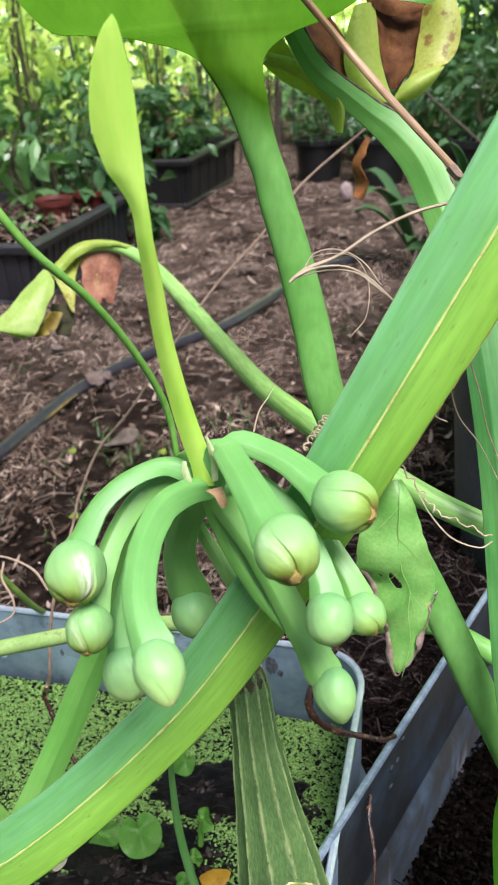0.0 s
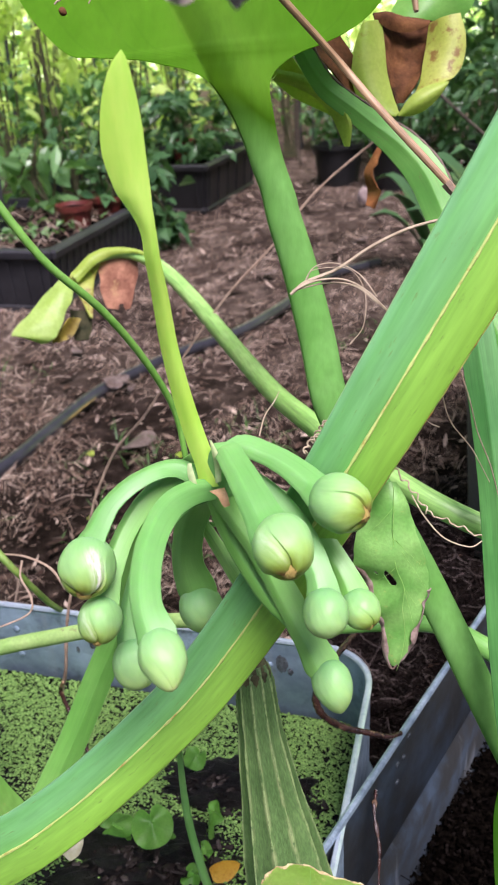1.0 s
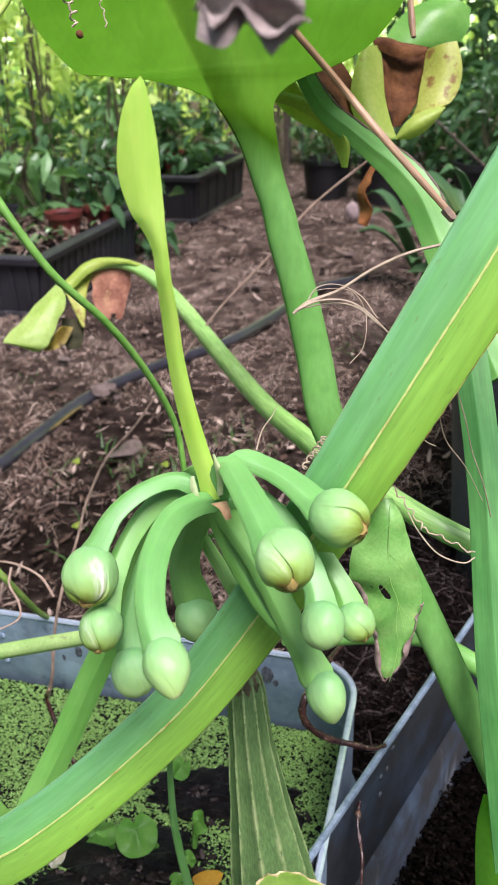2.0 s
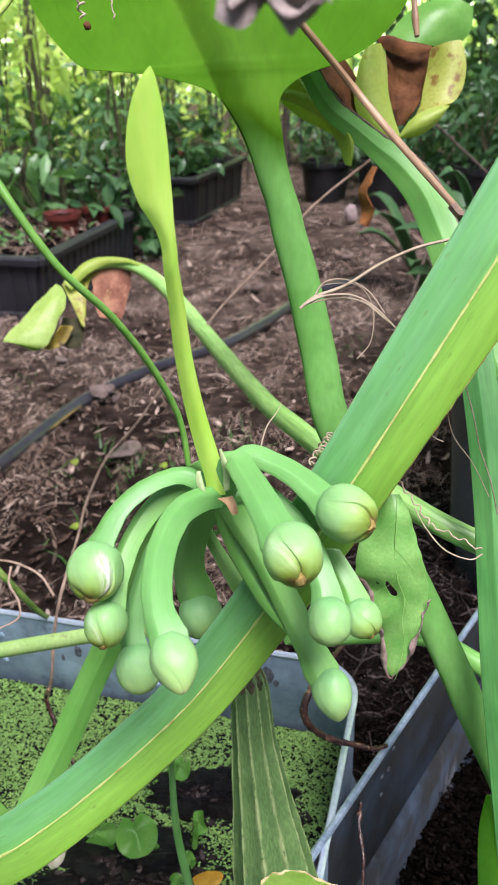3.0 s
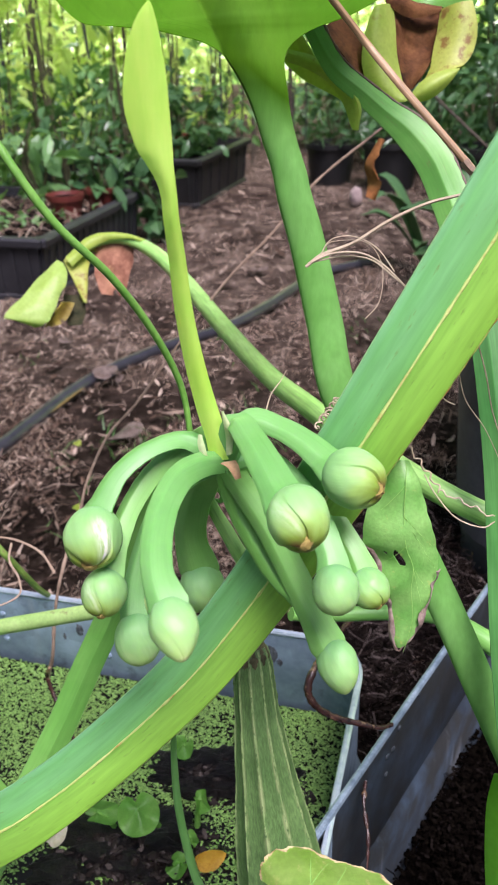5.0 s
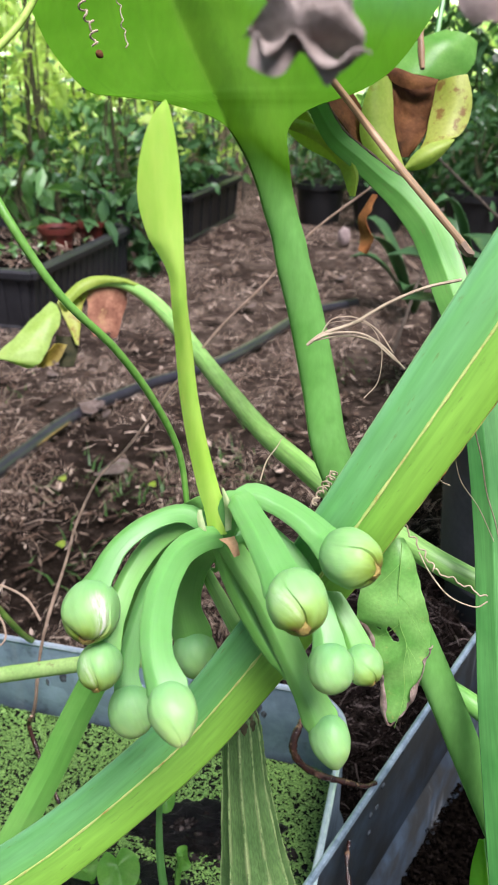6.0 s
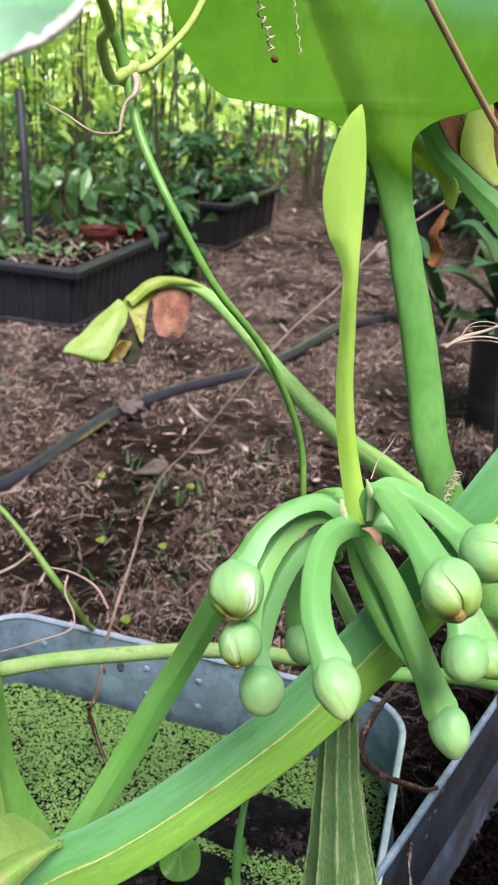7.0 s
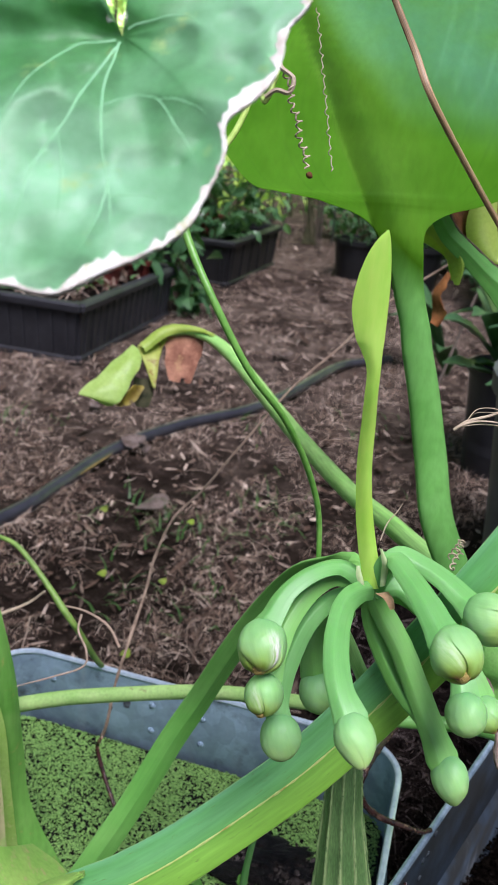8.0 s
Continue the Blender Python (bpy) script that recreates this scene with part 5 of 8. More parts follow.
side_shoot = part("side_shoot", sweep([(-0.0175, 0.2200, 0.4700), (-0.0225, 0.2320, 0.4600), (-0.0238, 0.2350, 0.4520), (-0.0212, 0.2350, 0.4450), (-0.0178, 0.2340, 0.4385), (-0.0115, 0.2310, 0.4270), (-0.002, 0.2290, 0.4100)], [0.0018, 0.0019, 0.0021, 0.0023, 0.0026, 0.0028, 0.0028], ROUND, 40), PALE_STEM, water_plant, "slender yellow green side shoot")
part("curled_tip", sweep([(-0.0222, 0.2330, 0.4575), (-0.0198, 0.2325, 0.4565), (-0.0186, 0.2322, 0.4540), (-0.0196, 0.2320, 0.4520), (-0.0210, 0.2322, 0.4528)], [0.0012, 0.0011, 0.0010, 0.0008, 0.0004], THIN, 30), STALK, side_shoot, "tightly curled green tip")

# young leaf standing on the umbel
young = part("young_leaf_stalk", sweep([(-0.0172, 0.2105, 0.4806), (-0.0185, 0.2115, 0.4873), (-0.0206, 0.2121, 0.4942), (-0.0237, 0.2124, 0.5086), (-0.0258, 0.2105, 0.5251), (-0.0268, 0.2097, 0.5417), (-0.0277, 0.209, 0.5527), (-0.0279, 0.2083, 0.5603)], [0.0034, 0.0032, 0.0029, 0.0026, 0.0023, 0.0020, 0.0015, 0.0006], ROUND, 40, flat=0.6), LIME_STALK, water_plant, "bright lime green young leaf stalk")
part("young_leaf_blade", patch([(-0.0206, 0.2093, 0.4807), (-0.0218, 0.2101, 0.4881), (-0.0237, 0.2107, 0.495), (-0.0264, 0.2110, 0.5092), (-0.0283, 0.2100, 0.5253), (-0.029, 0.2084, 0.5413), (-0.0295, 0.2068, 0.5517), (-0.0297, 0.2065, 0.5573), (-0.0307, 0.2062, 0.5616), (-0.0328, 0.2060, 0.5657), (-0.0350, 0.2057, 0.5698), (-0.0371, 0.2058, 0.5782), (-0.0367, 0.2058, 0.5861), (-0.0349, 0.2060, 0.5936), (-0.0323, 0.2061, 0.599), (-0.0297, 0.2062, 0.6019)],
                               [(-0.0137, 0.2094, 0.4805), (-0.015, 0.2103, 0.4879), (-0.0172, 0.2108, 0.4948), (-0.0206, 0.2111, 0.509), (-0.0232, 0.2100, 0.5252), (-0.0244, 0.2085, 0.5412), (-0.0253, 0.2068, 0.5516), (-0.0255, 0.2065, 0.5572), (-0.0257, 0.2063, 0.5613), (-0.0259, 0.2061, 0.5657), (-0.0259, 0.2062, 0.5693), (-0.0262, 0.2064, 0.5789), (-0.0265, 0.2067, 0.5861), (-0.0273, 0.2067, 0.5934), (-0.0284, 0.2065, 0.5994), (-0.0293, 0.2062, 0.6019)], (0.0006, -0.0013, 0.0), 24, 110, 0.0009, swell=[1, 1, 1, 1, 1, 1, 1, 1, 1, 1, 1, 1, 1, 0.9, 0.6, 0.1]), LIME, young, "rolled lime green young leaf")

# sheathing leaf bases at the foot of the plant
part("leaf_sheath", patch([(-0.211, 0.3368, 0.3792), (-0.208, 0.3411, 0.3362), (-0.2091, 0.3471, 0.2708), (-0.2096, 0.3506, 0.1857), (-0.2044, 0.3418, 0.1368)], [(-0.1968, 0.3395, 0.372), (-0.1885, 0.3403, 0.32), (-0.1872, 0.3471, 0.2665), (-0.1850, 0.3490, 0.2318), (-0.1793, 0.3520, 0.2006), (-0.1628, 0.3558, 0.1567)], (0.006, -0.012, 0.003), 16, 40, 0.0025), SHEATH_GREEN, water_plant, "broad upright green leaf sheath")
part("sheath_fold", patch([(-0.206, 0.332, 0.318), (-0.205, 0.331, 0.290), (-0.204, 0.330, 0.255), (-0.203, 0.330, 0.20)], [(-0.1945, 0.330, 0.318), (-0.1895, 0.330, 0.290), (-0.1880, 0.331, 0.250), (-0.1840, 0.331, 0.19)], (0.002, -0.004, 0.001), 8, 24, 0.0008), LOW_LEAF, water_plant, "pale green inner fold of the sheath")
part("dry_scale", patch([(-0.1960, 0.316, 0.308), (-0.1965, 0.315, 0.289), (-0.1970, 0.315, 0.2605), (-0.1975, 0.315, 0.2172), (-0.198, 0.315, 0.186)], [(-0.1915, 0.316, 0.302), (-0.1880, 0.315, 0.2703), (-0.1868, 0.315, 0.2452), (-0.1860, 0.315, 0.2235), (-0.184, 0.315, 0.195)], (0.0, -0.003, 0.0), 8, 30, 0.0005, 0.0006, 3, 120), STRAW_SCALE, water_plant, "papery tan dry scale over the sheath")
part("leaf_sheath", patch([(-0.1703, 0.2368, 0.3093), (-0.1688, 0.2242, 0.3007), (-0.1673, 0.2107, 0.2875)], [(-0.1569, 0.2662, 0.2764), (-0.1439, 0.2668, 0.2647), (-0.1302, 0.2556, 0.2636)], (0.0, -0.012, 0.01), 10, 14, 0.002), SHEATH, water_plant, "yellowing leaf sheath")
part("leaf_sheath", patch([(-0.1521, 0.2005, 0.313), (-0.1402, 0.2063, 0.3206), (-0.1291, 0.2113, 0.3237), (-0.1177, 0.2167, 0.323)], [(-0.1451, 0.191, 0.3036), (-0.1354, 0.1936, 0.3139), (-0.127, 0.1998, 0.3224), (-0.1174, 0.2122, 0.3254)], (0.0, -0.008, 0.008), 8, 16, 0.002), SHEATH, water_plant, "pale yellow edged leaf sheath")


# ---- the broad-leaved plant rooted in the soil trough ----
leaf_plant = thing("broad_leaf_plant", "green broad-leaved plant with long thick petioles", "plant")
BIG = [(0.1313, 0.2565, 0.2419), (0.1101, 0.2617, 0.2874), (0.0902, 0.2683, 0.3313), (0.0755, 0.2772, 0.3638), (0.0599, 0.2888, 0.3948), (0.043, 0.302, 0.4248), (0.027, 0.3158, 0.456), (0.0215, 0.3297, 0.4821), (0.0147, 0.3398, 0.5118), (0.0091, 0.3442, 0.5313)]
BIG_W = [0.0074, 0.0073, 0.0072, 0.0072, 0.0073, 0.0076, 0.0079, 0.0078, 0.0075, 0.0072]
BLADE_L = [(-0.0002, 0.3465, 0.5417), (-0.0035, 0.3491, 0.5516), (-0.0066, 0.3519, 0.5615), (-0.0108, 0.3548, 0.5712), (-0.0167, 0.3562, 0.5806), (-0.0213, 0.3576, 0.5854), (-0.0293, 0.3587, 0.5891), (-0.0387, 0.3594, 0.5914), (-0.0479, 0.36, 0.5935), (-0.0644, 0.3613, 0.595), (-0.0764, 0.3643, 0.5967), (-0.0884, 0.372, 0.6066), (-0.0981, 0.3813, 0.6192), (-0.1046, 0.3897, 0.6363), (-0.1014, 0.4003, 0.6595), (-0.0866, 0.4277, 0.691), (-0.0569, 0.4757, 0.7409)]
BLADE_R = [(0.014, 0.3467, 0.5412), (0.0106, 0.3491, 0.5512), (0.0077, 0.3515, 0.5611), (0.006, 0.354, 0.5708), (0.0047, 0.3558, 0.5794), (0.006, 0.3575, 0.5849), (0.0107, 0.3588, 0.5894), (0.0177, 0.3599, 0.5929), (0.0264, 0.3606, 0.5955), (0.0355, 0.3616, 0.599), (0.0447, 0.3634, 0.6044), (0.0528, 0.3652, 0.6128), (0.0600, 0.3680, 0.6233), (0.0680, 0.3730, 0.6366), (0.0771, 0.3865, 0.6592), (0.0746, 0.4264, 0.7007), (-0.0103, 0.4657, 0.7404)]


# the thick keel that runs up from the petiole into the blade: its heights and its two sides
KEEL_Z = (0.550, 0.579, 0.586, 0.600, 0.614, 0.630, 0.655, 0.677, 0.74)
KEEL_LEFT = (-0.009, -0.0165, -0.0195, -0.027, -0.0345, -0.042, -0.0545, -0.066, -0.098)
KEEL_RIGHT = (0.011, 0.005, 0.003, -0.001, -0.007, -0.0155, -0.031, -0.044, -0.078)


def smoothed(xs, ys):
    """A table of a bent line with its corners rounded off."""
    z = np.linspace(0.50, 0.80, 301)
    k = np.exp(-0.5 * (np.arange(-24, 25) / 9.0) ** 2)
    y = np.convolve(np.pad(np.interp(z, xs, ys), 24, mode="edge"), k / k.sum(), mode="valid")
    return lambda q: float(np.interp(q, z, y))


def eased(a, b, q):
    f = min(1.0, max(0.0, (q - a) / (b - a)))
    return f * f * (3 - 2 * f)


keel_left, keel_right = smoothed(KEEL_Z, KEEL_LEFT), smoothed(KEEL_Z, KEEL_RIGHT)
keel_height = smoothed((0.55, 0.585, 0.60, 0.625, 0.66, 0.72), (1, 0.85, 0.62, 0.38, 0.2, 0.1))


def fleshy_leaf(stem_run, stem_w, left, right, bulge, swell, nu=130, nv=220):
    """Long petiole that flares and thins into a blade, its midrib dying out upwards; 'flesh' holds how thick the tissue is.
    Gives the petiole and the blade as two meshes that meet ring on ring."""
    bulge, front = Vector(bulge), Vector((0.08, -0.93, 0.36)).normalized()
    centre = [Vector(p) for p in stem_run]
    lo, hi = [], []
    for i, (c, w) in enumerate(zip(centre, stem_w)):
        t = (centre[min(i + 1, len(centre) - 1)] - centre[max(i - 1, 0)]).normalized()
        side = t.cross(Vector((0.1, -0.9, 0.3))).normalized()
        lo.append(c - side * w)
        hi.append(c + side * w)
    a, b = spline([*lo, *left], nv), spline([*hi, *right], nv)
    total, first = len(lo) + len(left) - 1, len(lo)
    cols = [0.5 + 0.5 * math.copysign(abs(2 * i / (nu - 1) - 1) ** 1.3, i - (nu - 1) / 2) for i in range(nu)]
    rings = []
    for j in range(nv):
        v = max(0.0, (j / (nv - 1) * total - first) / (len(left) - 1))
        sw = float(np.interp(v, np.linspace(0, 1, len(swell)), swell))
        half = (a[j] - b[j]).length / 2
        fore, aft = [], []
        for s in cols:
            p = a[j].lerp(b[j], s)
            up = eased(0.546, 0.590, p.z) if v else 0.0
            wl, wr = keel_left(p.z), keel_right(p.z)
            g = (2 * s - 1) * (1 - up) + (2 * p.x - wl - wr) / (wr - wl) * up
            e = math.sqrt(max(0.0, 1 - g * g))
            if g > 0:
                e += (math.exp(-1.1 * g * g) - e) * up
            fade = keel_height(p.z) if v else 1.0
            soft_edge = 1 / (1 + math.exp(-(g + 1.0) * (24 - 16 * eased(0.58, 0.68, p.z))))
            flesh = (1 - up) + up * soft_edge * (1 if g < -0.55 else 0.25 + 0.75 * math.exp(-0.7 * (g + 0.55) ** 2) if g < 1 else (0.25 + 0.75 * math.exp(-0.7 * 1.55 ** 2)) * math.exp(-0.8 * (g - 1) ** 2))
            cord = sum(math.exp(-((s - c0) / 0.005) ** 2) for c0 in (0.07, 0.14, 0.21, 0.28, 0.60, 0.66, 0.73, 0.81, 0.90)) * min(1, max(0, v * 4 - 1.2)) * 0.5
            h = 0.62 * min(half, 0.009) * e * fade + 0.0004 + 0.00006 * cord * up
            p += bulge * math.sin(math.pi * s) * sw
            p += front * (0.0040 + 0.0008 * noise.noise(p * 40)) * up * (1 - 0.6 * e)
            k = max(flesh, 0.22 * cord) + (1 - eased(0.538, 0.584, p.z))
            # where the painted sky sheen lies on the upper blade
            sheen = eased(0.0, 0.034, p.z - float(np.interp(p.x, (-0.066, -0.052, -0.037, -0.010, 0.015, 0.034), (0.700, 0.671, 0.650, 0.626, 0.620, 0.616)))) if v else 0.0
            fore.append((p + front * h, k, sheen))
            aft.append((p - front * (0.0004 + (1 - up) * h * 0.9), k, sheen))
        rings.append(fore + aft[::-1])
    cut = int(first / total * (nv - 1))
    made = []
    for part_rings in (rings[:cut + 1], rings[cut:]):
        bm = bmesh.new()
        flesh, sky_sheen = bm.verts.layers.float.new("flesh"), bm.verts.layers.float.new("sky_sheen")
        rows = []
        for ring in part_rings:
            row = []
            for p, k, sheen in ring:
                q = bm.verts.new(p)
                q[flesh], q[sky_sheen] = k, sheen
                row.append(q)
            rows.append(row)
        m = 2 * nu
        for j in range(len(rows) - 1):
            for i in range(m):
                bm.faces.new((rows[j][i], rows[j][(i + 1) % m], rows[j + 1][(i + 1) % m], rows[j + 1][i]))
        bm.faces.new(rows[0][::-1])
        bm.faces.new(rows[-1])
        made.append(bm)
    return made


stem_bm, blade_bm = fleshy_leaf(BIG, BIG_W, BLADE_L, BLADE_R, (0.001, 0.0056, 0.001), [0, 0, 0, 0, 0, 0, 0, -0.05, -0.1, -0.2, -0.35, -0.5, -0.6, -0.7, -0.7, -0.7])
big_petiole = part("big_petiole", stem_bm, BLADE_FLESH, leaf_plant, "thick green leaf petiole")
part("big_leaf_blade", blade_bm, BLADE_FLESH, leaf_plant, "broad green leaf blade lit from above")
for side in (-1, 1):
    part("margin", ridge_line(BIG[:10], BIG_W[:10], side * 0.99, 0.02, 0.0001, 60, Vector((0.1, -0.9, 0.3))), RIDGE, big_petiole)

SECOND = [(0.1191, 0.3815, 0.4495), (0.1075, 0.4061, 0.4776), (0.0980, 0.4200, 0.4975), (0.0915, 0.4330, 0.5150), (0.0840, 0.4420, 0.5310), (0.0725, 0.4490, 0.5440), (0.0600, 0.4500, 0.5535), (0.0480, 0.4480, 0.5630), (0.0350, 0.4440, 0.5730), (0.0275, 0.4400, 0.5825), (0.0215, 0.4385, 0.5930), (0.017, 0.439, 0.602)]
bent = part("bent_petiole", sweep(SECOND, [0.0096, 0.0098, 0.0100, 0.0100, 0.0098, 0.0088, 0.0068, 0.0060, 0.0057, 0.0054, 0.0052, 0.005], KEEL, 70, Vector((-0.45, -0.75, 0.5))), PETIOLE_MID, leaf_plant, "bent green petiole of a dying leaf")
part("margin", ridge_line(SECOND, [0.0096, 0.0098, 0.0100, 0.0100, 0.0098, 0.0088, 0.0068, 0.0060, 0.0057, 0.0054, 0.0052, 0.005], 0.98, 0.0, 0.0006, 70, Vector((-0.45, -0.75, 0.5)), 0.8), BRUISED, bent, "purplish bruised edge")
part("torn_blade", patch([(0.002, 0.462, 0.584), (0.010, 0.463, 0.575), (0.019, 0.463, 0.568), (0.030, 0.462, 0.5625), (0.037, 0.461, 0.5585), (0.0405, 0.460, 0.552), (0.0425, 0.459, 0.546)], [(0.012, 0.458, 0.597), (0.021, 0.456, 0.584), (0.029, 0.455, 0.574), (0.037, 0.454, 0.566), (0.044, 0.454, 0.560), (0.0465, 0.455, 0.555), (0.0435, 0.458, 0.546)], (0.0, 0.004, 0.001), 10, 40, 0.0008, 0.0015, 3, 60, 0.04), YELLOWED, leaf_plant, "torn yellow green strip of leaf blade")
dying = part("dying_leaf", patch([(0.0545, 0.478, 0.6021), (0.0503, 0.4748, 0.5902), (0.0488, 0.4716, 0.5754), (0.0538, 0.4684, 0.5644), (0.0628, 0.4652, 0.5581), (0.0708, 0.462, 0.5574)], [(0.065, 0.488, 0.6031), (0.0663, 0.4832, 0.5912), (0.0672, 0.4784, 0.5789), (0.0697, 0.4736, 0.568), (0.0718, 0.4688, 0.5613), (0.0728, 0.464, 0.558)], (-0.001, -0.005, 0.001), 16, 40, 0.0008, 0.0016, 4), YELLOWED, leaf_plant, "yellowing curled dying leaf")
part("withered_patch", patch([(0.0611, 0.492, 0.6064), (0.0653, 0.486, 0.5939), (0.0679, 0.48, 0.5775), (0.0722, 0.474, 0.5623)], [(0.0957, 0.5, 0.6011), (0.0929, 0.492, 0.5879), (0.0864, 0.484, 0.5742), (0.0768, 0.476, 0.5621)], (0.002, 0.012, 0), 40, 50, 0.0008, 0.0045, 8, 90), DRY, dying, "brown withered leaf middle")
part("lobe", patch([(0.0922, 0.494, 0.6), (0.0904, 0.489, 0.5894), (0.0878, 0.484, 0.5798), (0.0858, 0.479, 0.5717), (0.0823, 0.474, 0.5659)], [(0.1069, 0.488, 0.6041), (0.1096, 0.4835, 0.592), (0.1079, 0.479, 0.5811), (0.1028, 0.4745, 0.5739), (0.097, 0.47, 0.5715)], (0.0, -0.003, 0.001), 16, 36, 0.0008, 0.002, 6), DYING, dying, "yellow lobe with brown blotches")
part("lobe", patch([(0.0719, 0.462, 0.558), (0.0776, 0.4635, 0.5658), (0.0846, 0.465, 0.5703), (0.0924, 0.4665, 0.5723), (0.0989, 0.468, 0.5727)], [(0.0724, 0.461, 0.5575), (0.0798, 0.4623, 0.5573), (0.087, 0.4635, 0.5599), (0.0936, 0.4647, 0.5655), (0.0988, 0.466, 0.5723)], (0.0, -0.004, 0.001), 12, 34, 0.0008, 0.0012, 6), YELLOWED, dying)
part("lobe", patch([(0.0611, 0.492, 0.6059), (0.0698, 0.494, 0.6069), (0.081, 0.496, 0.604), (0.0923, 0.498, 0.6006)], [(0.0615, 0.484, 0.6031), (0.0698, 0.486, 0.5987), (0.0811, 0.488, 0.5975), (0.0915, 0.49, 0.5995)], (0.0, -0.003, 0.002), 12, 30, 0.0008, 0.003, 6), DRY, dying)
part("hanging_tip", patch([(0.0059, 0.4535, 0.5797), (0.0189, 0.454, 0.5752), (0.0307, 0.4542, 0.5681), (0.038, 0.4519, 0.5584), (0.0428, 0.4468, 0.5457)], [(0.0087, 0.4501, 0.5837), (0.0232, 0.4517, 0.5792), (0.039, 0.4483, 0.5669), (0.0455, 0.4471, 0.5573), (0.0446, 0.4469, 0.5457)], (0.002, -0.004, 0), 7, 16, 0.0008, 0.001, 6), YELLOWED, leaf_plant, "yellow green drooping leaf edge")
part("withered_edge", patch([(0.0255, 0.4692, 0.5919), (0.0344, 0.4676, 0.5836), (0.0466, 0.4676, 0.5694)], [(0.0416, 0.4867, 0.5993), (0.0507, 0.4823, 0.5853), (0.0549, 0.4736, 0.5674)], (0.0, 0.004, 0), 8, 10, 0.0008, 0.004, 11), DRY, leaf_plant, "brown withered leaf edge")

CURL = [(0.1137, 0.2888, 0.3981), (0.0908, 0.297, 0.4049), (0.0702, 0.3076, 0.4119), (0.0502, 0.3293, 0.4163), (0.0314, 0.3572, 0.4176), (0.0177, 0.3941, 0.4141), (-0.0018, 0.4702, 0.3998), (-0.0361, 0.5975, 0.3887), (-0.0729, 0.7044, 0.3925), (-0.0994, 0.7485, 0.4043), (-0.1223, 0.7688, 0.4131), (-0.1445, 0.7753, 0.4164), (-0.1661, 0.7726, 0.4123), (-0.1813, 0.7631, 0.4054)]
part("drooping_petiole", sweep(CURL, [0.0052, 0.0053, 0.0054, 0.0056, 0.0057, 0.0060, 0.0064, 0.0070, 0.0072, 0.0068, 0.0058, 0.0046, 0.0038, 0.0028], ROUND, 60), PALE_STEM, leaf_plant, "pale drooping petiole of a wilted leaf")
wilted = part("wilted_leaf", patch([(-0.1964, 0.752, 0.4027), (-0.2059, 0.7347, 0.3955), (-0.22, 0.7173, 0.3831), (-0.2356, 0.70, 0.3675), (-0.2359, 0.70, 0.3659)], [(-0.1900, 0.748, 0.3998), (-0.1840, 0.732, 0.3915), (-0.1905, 0.716, 0.3755), (-0.1985, 0.70, 0.3605), (-0.2110, 0.70, 0.3562)], (0.002, -0.005, 0.002), 26, 60, 0.0008, 0.003, 2, 60, 0.07), WILT, leaf_plant, "wilted yellow green folded leaf")
part("fold", patch([(-0.1932, 0.7598, 0.3995), (-0.1833, 0.7475, 0.3853), (-0.172, 0.7334, 0.3675)], [(-0.159, 0.7789, 0.4132), (-0.1691, 0.7647, 0.3965), (-0.1694, 0.733, 0.3665)], (0, 0.006, 0), 12, 18, 0.0014, 0.004, 5), DYING, wilted)
part("fold", patch([(-0.2012, 0.6989, 0.356), (-0.1961, 0.7081, 0.3629), (-0.1878, 0.7187, 0.3726)], [(-0.1986, 0.7087, 0.353), (-0.1862, 0.7185, 0.3564), (-0.1788, 0.7285, 0.3692)], (0, 0.004, 0), 12, 16, 0.0012, 0.003, 5), AMBER, wilted, "brown yellow curled leaf edge")
part("frill", patch([(-0.1154, 0.7674, 0.4165), (-0.1329, 0.7722, 0.4206), (-0.1519, 0.7748, 0.4226), (-0.1707, 0.7722, 0.4184), (-0.1902, 0.7583, 0.4031)], [(-0.1186, 0.7626, 0.4161), (-0.1312, 0.7666, 0.4182), (-0.1486, 0.7676, 0.4168), (-0.1636, 0.7645, 0.4115), (-0.1833, 0.7522, 0.397)], (0, -0.003, 0.002), 7, 30, 0.0008, 0.002, 7, 60, 0.2), YELLOWED, wilted, "ragged yellow green leaf frill")
part("dead_part", patch([(-0.1700, 0.7773, 0.4106), (-0.1660, 0.7660, 0.3930), (-0.1628, 0.7580, 0.3790), (-0.1590, 0.752, 0.3700)], [(-0.1270, 0.7803, 0.4130), (-0.1290, 0.7703, 0.3938), (-0.1330, 0.763, 0.3794), (-0.1380, 0.7560, 0.3670)], (0, -0.005, 0), 18, 22, 0.0010, 0.004, 9, 45, 0.08, [(0.62, 0.97, 0.12, 0.12)]), plain_mat("dead_leaf_pink", (0.13, 0.05, 0.032), (0.38, 0.19, 0.12), 0.8, 70, third=(0.42, 0.27, 0.13)), wilted, "pinkish brown dead leaf part")
part("dead_part", patch([(-0.1927, 0.7463, 0.3722), (-0.1908, 0.7344, 0.3594), (-0.1866, 0.7238, 0.349)], [(-0.174, 0.7466, 0.3716), (-0.1723, 0.7376, 0.3579), (-0.1751, 0.7292, 0.348)], (0, -0.004, 0), 14, 18, 0.0012, 0.004, 9), DRY_OLIVE, wilted, "dark olive dried leaf part")

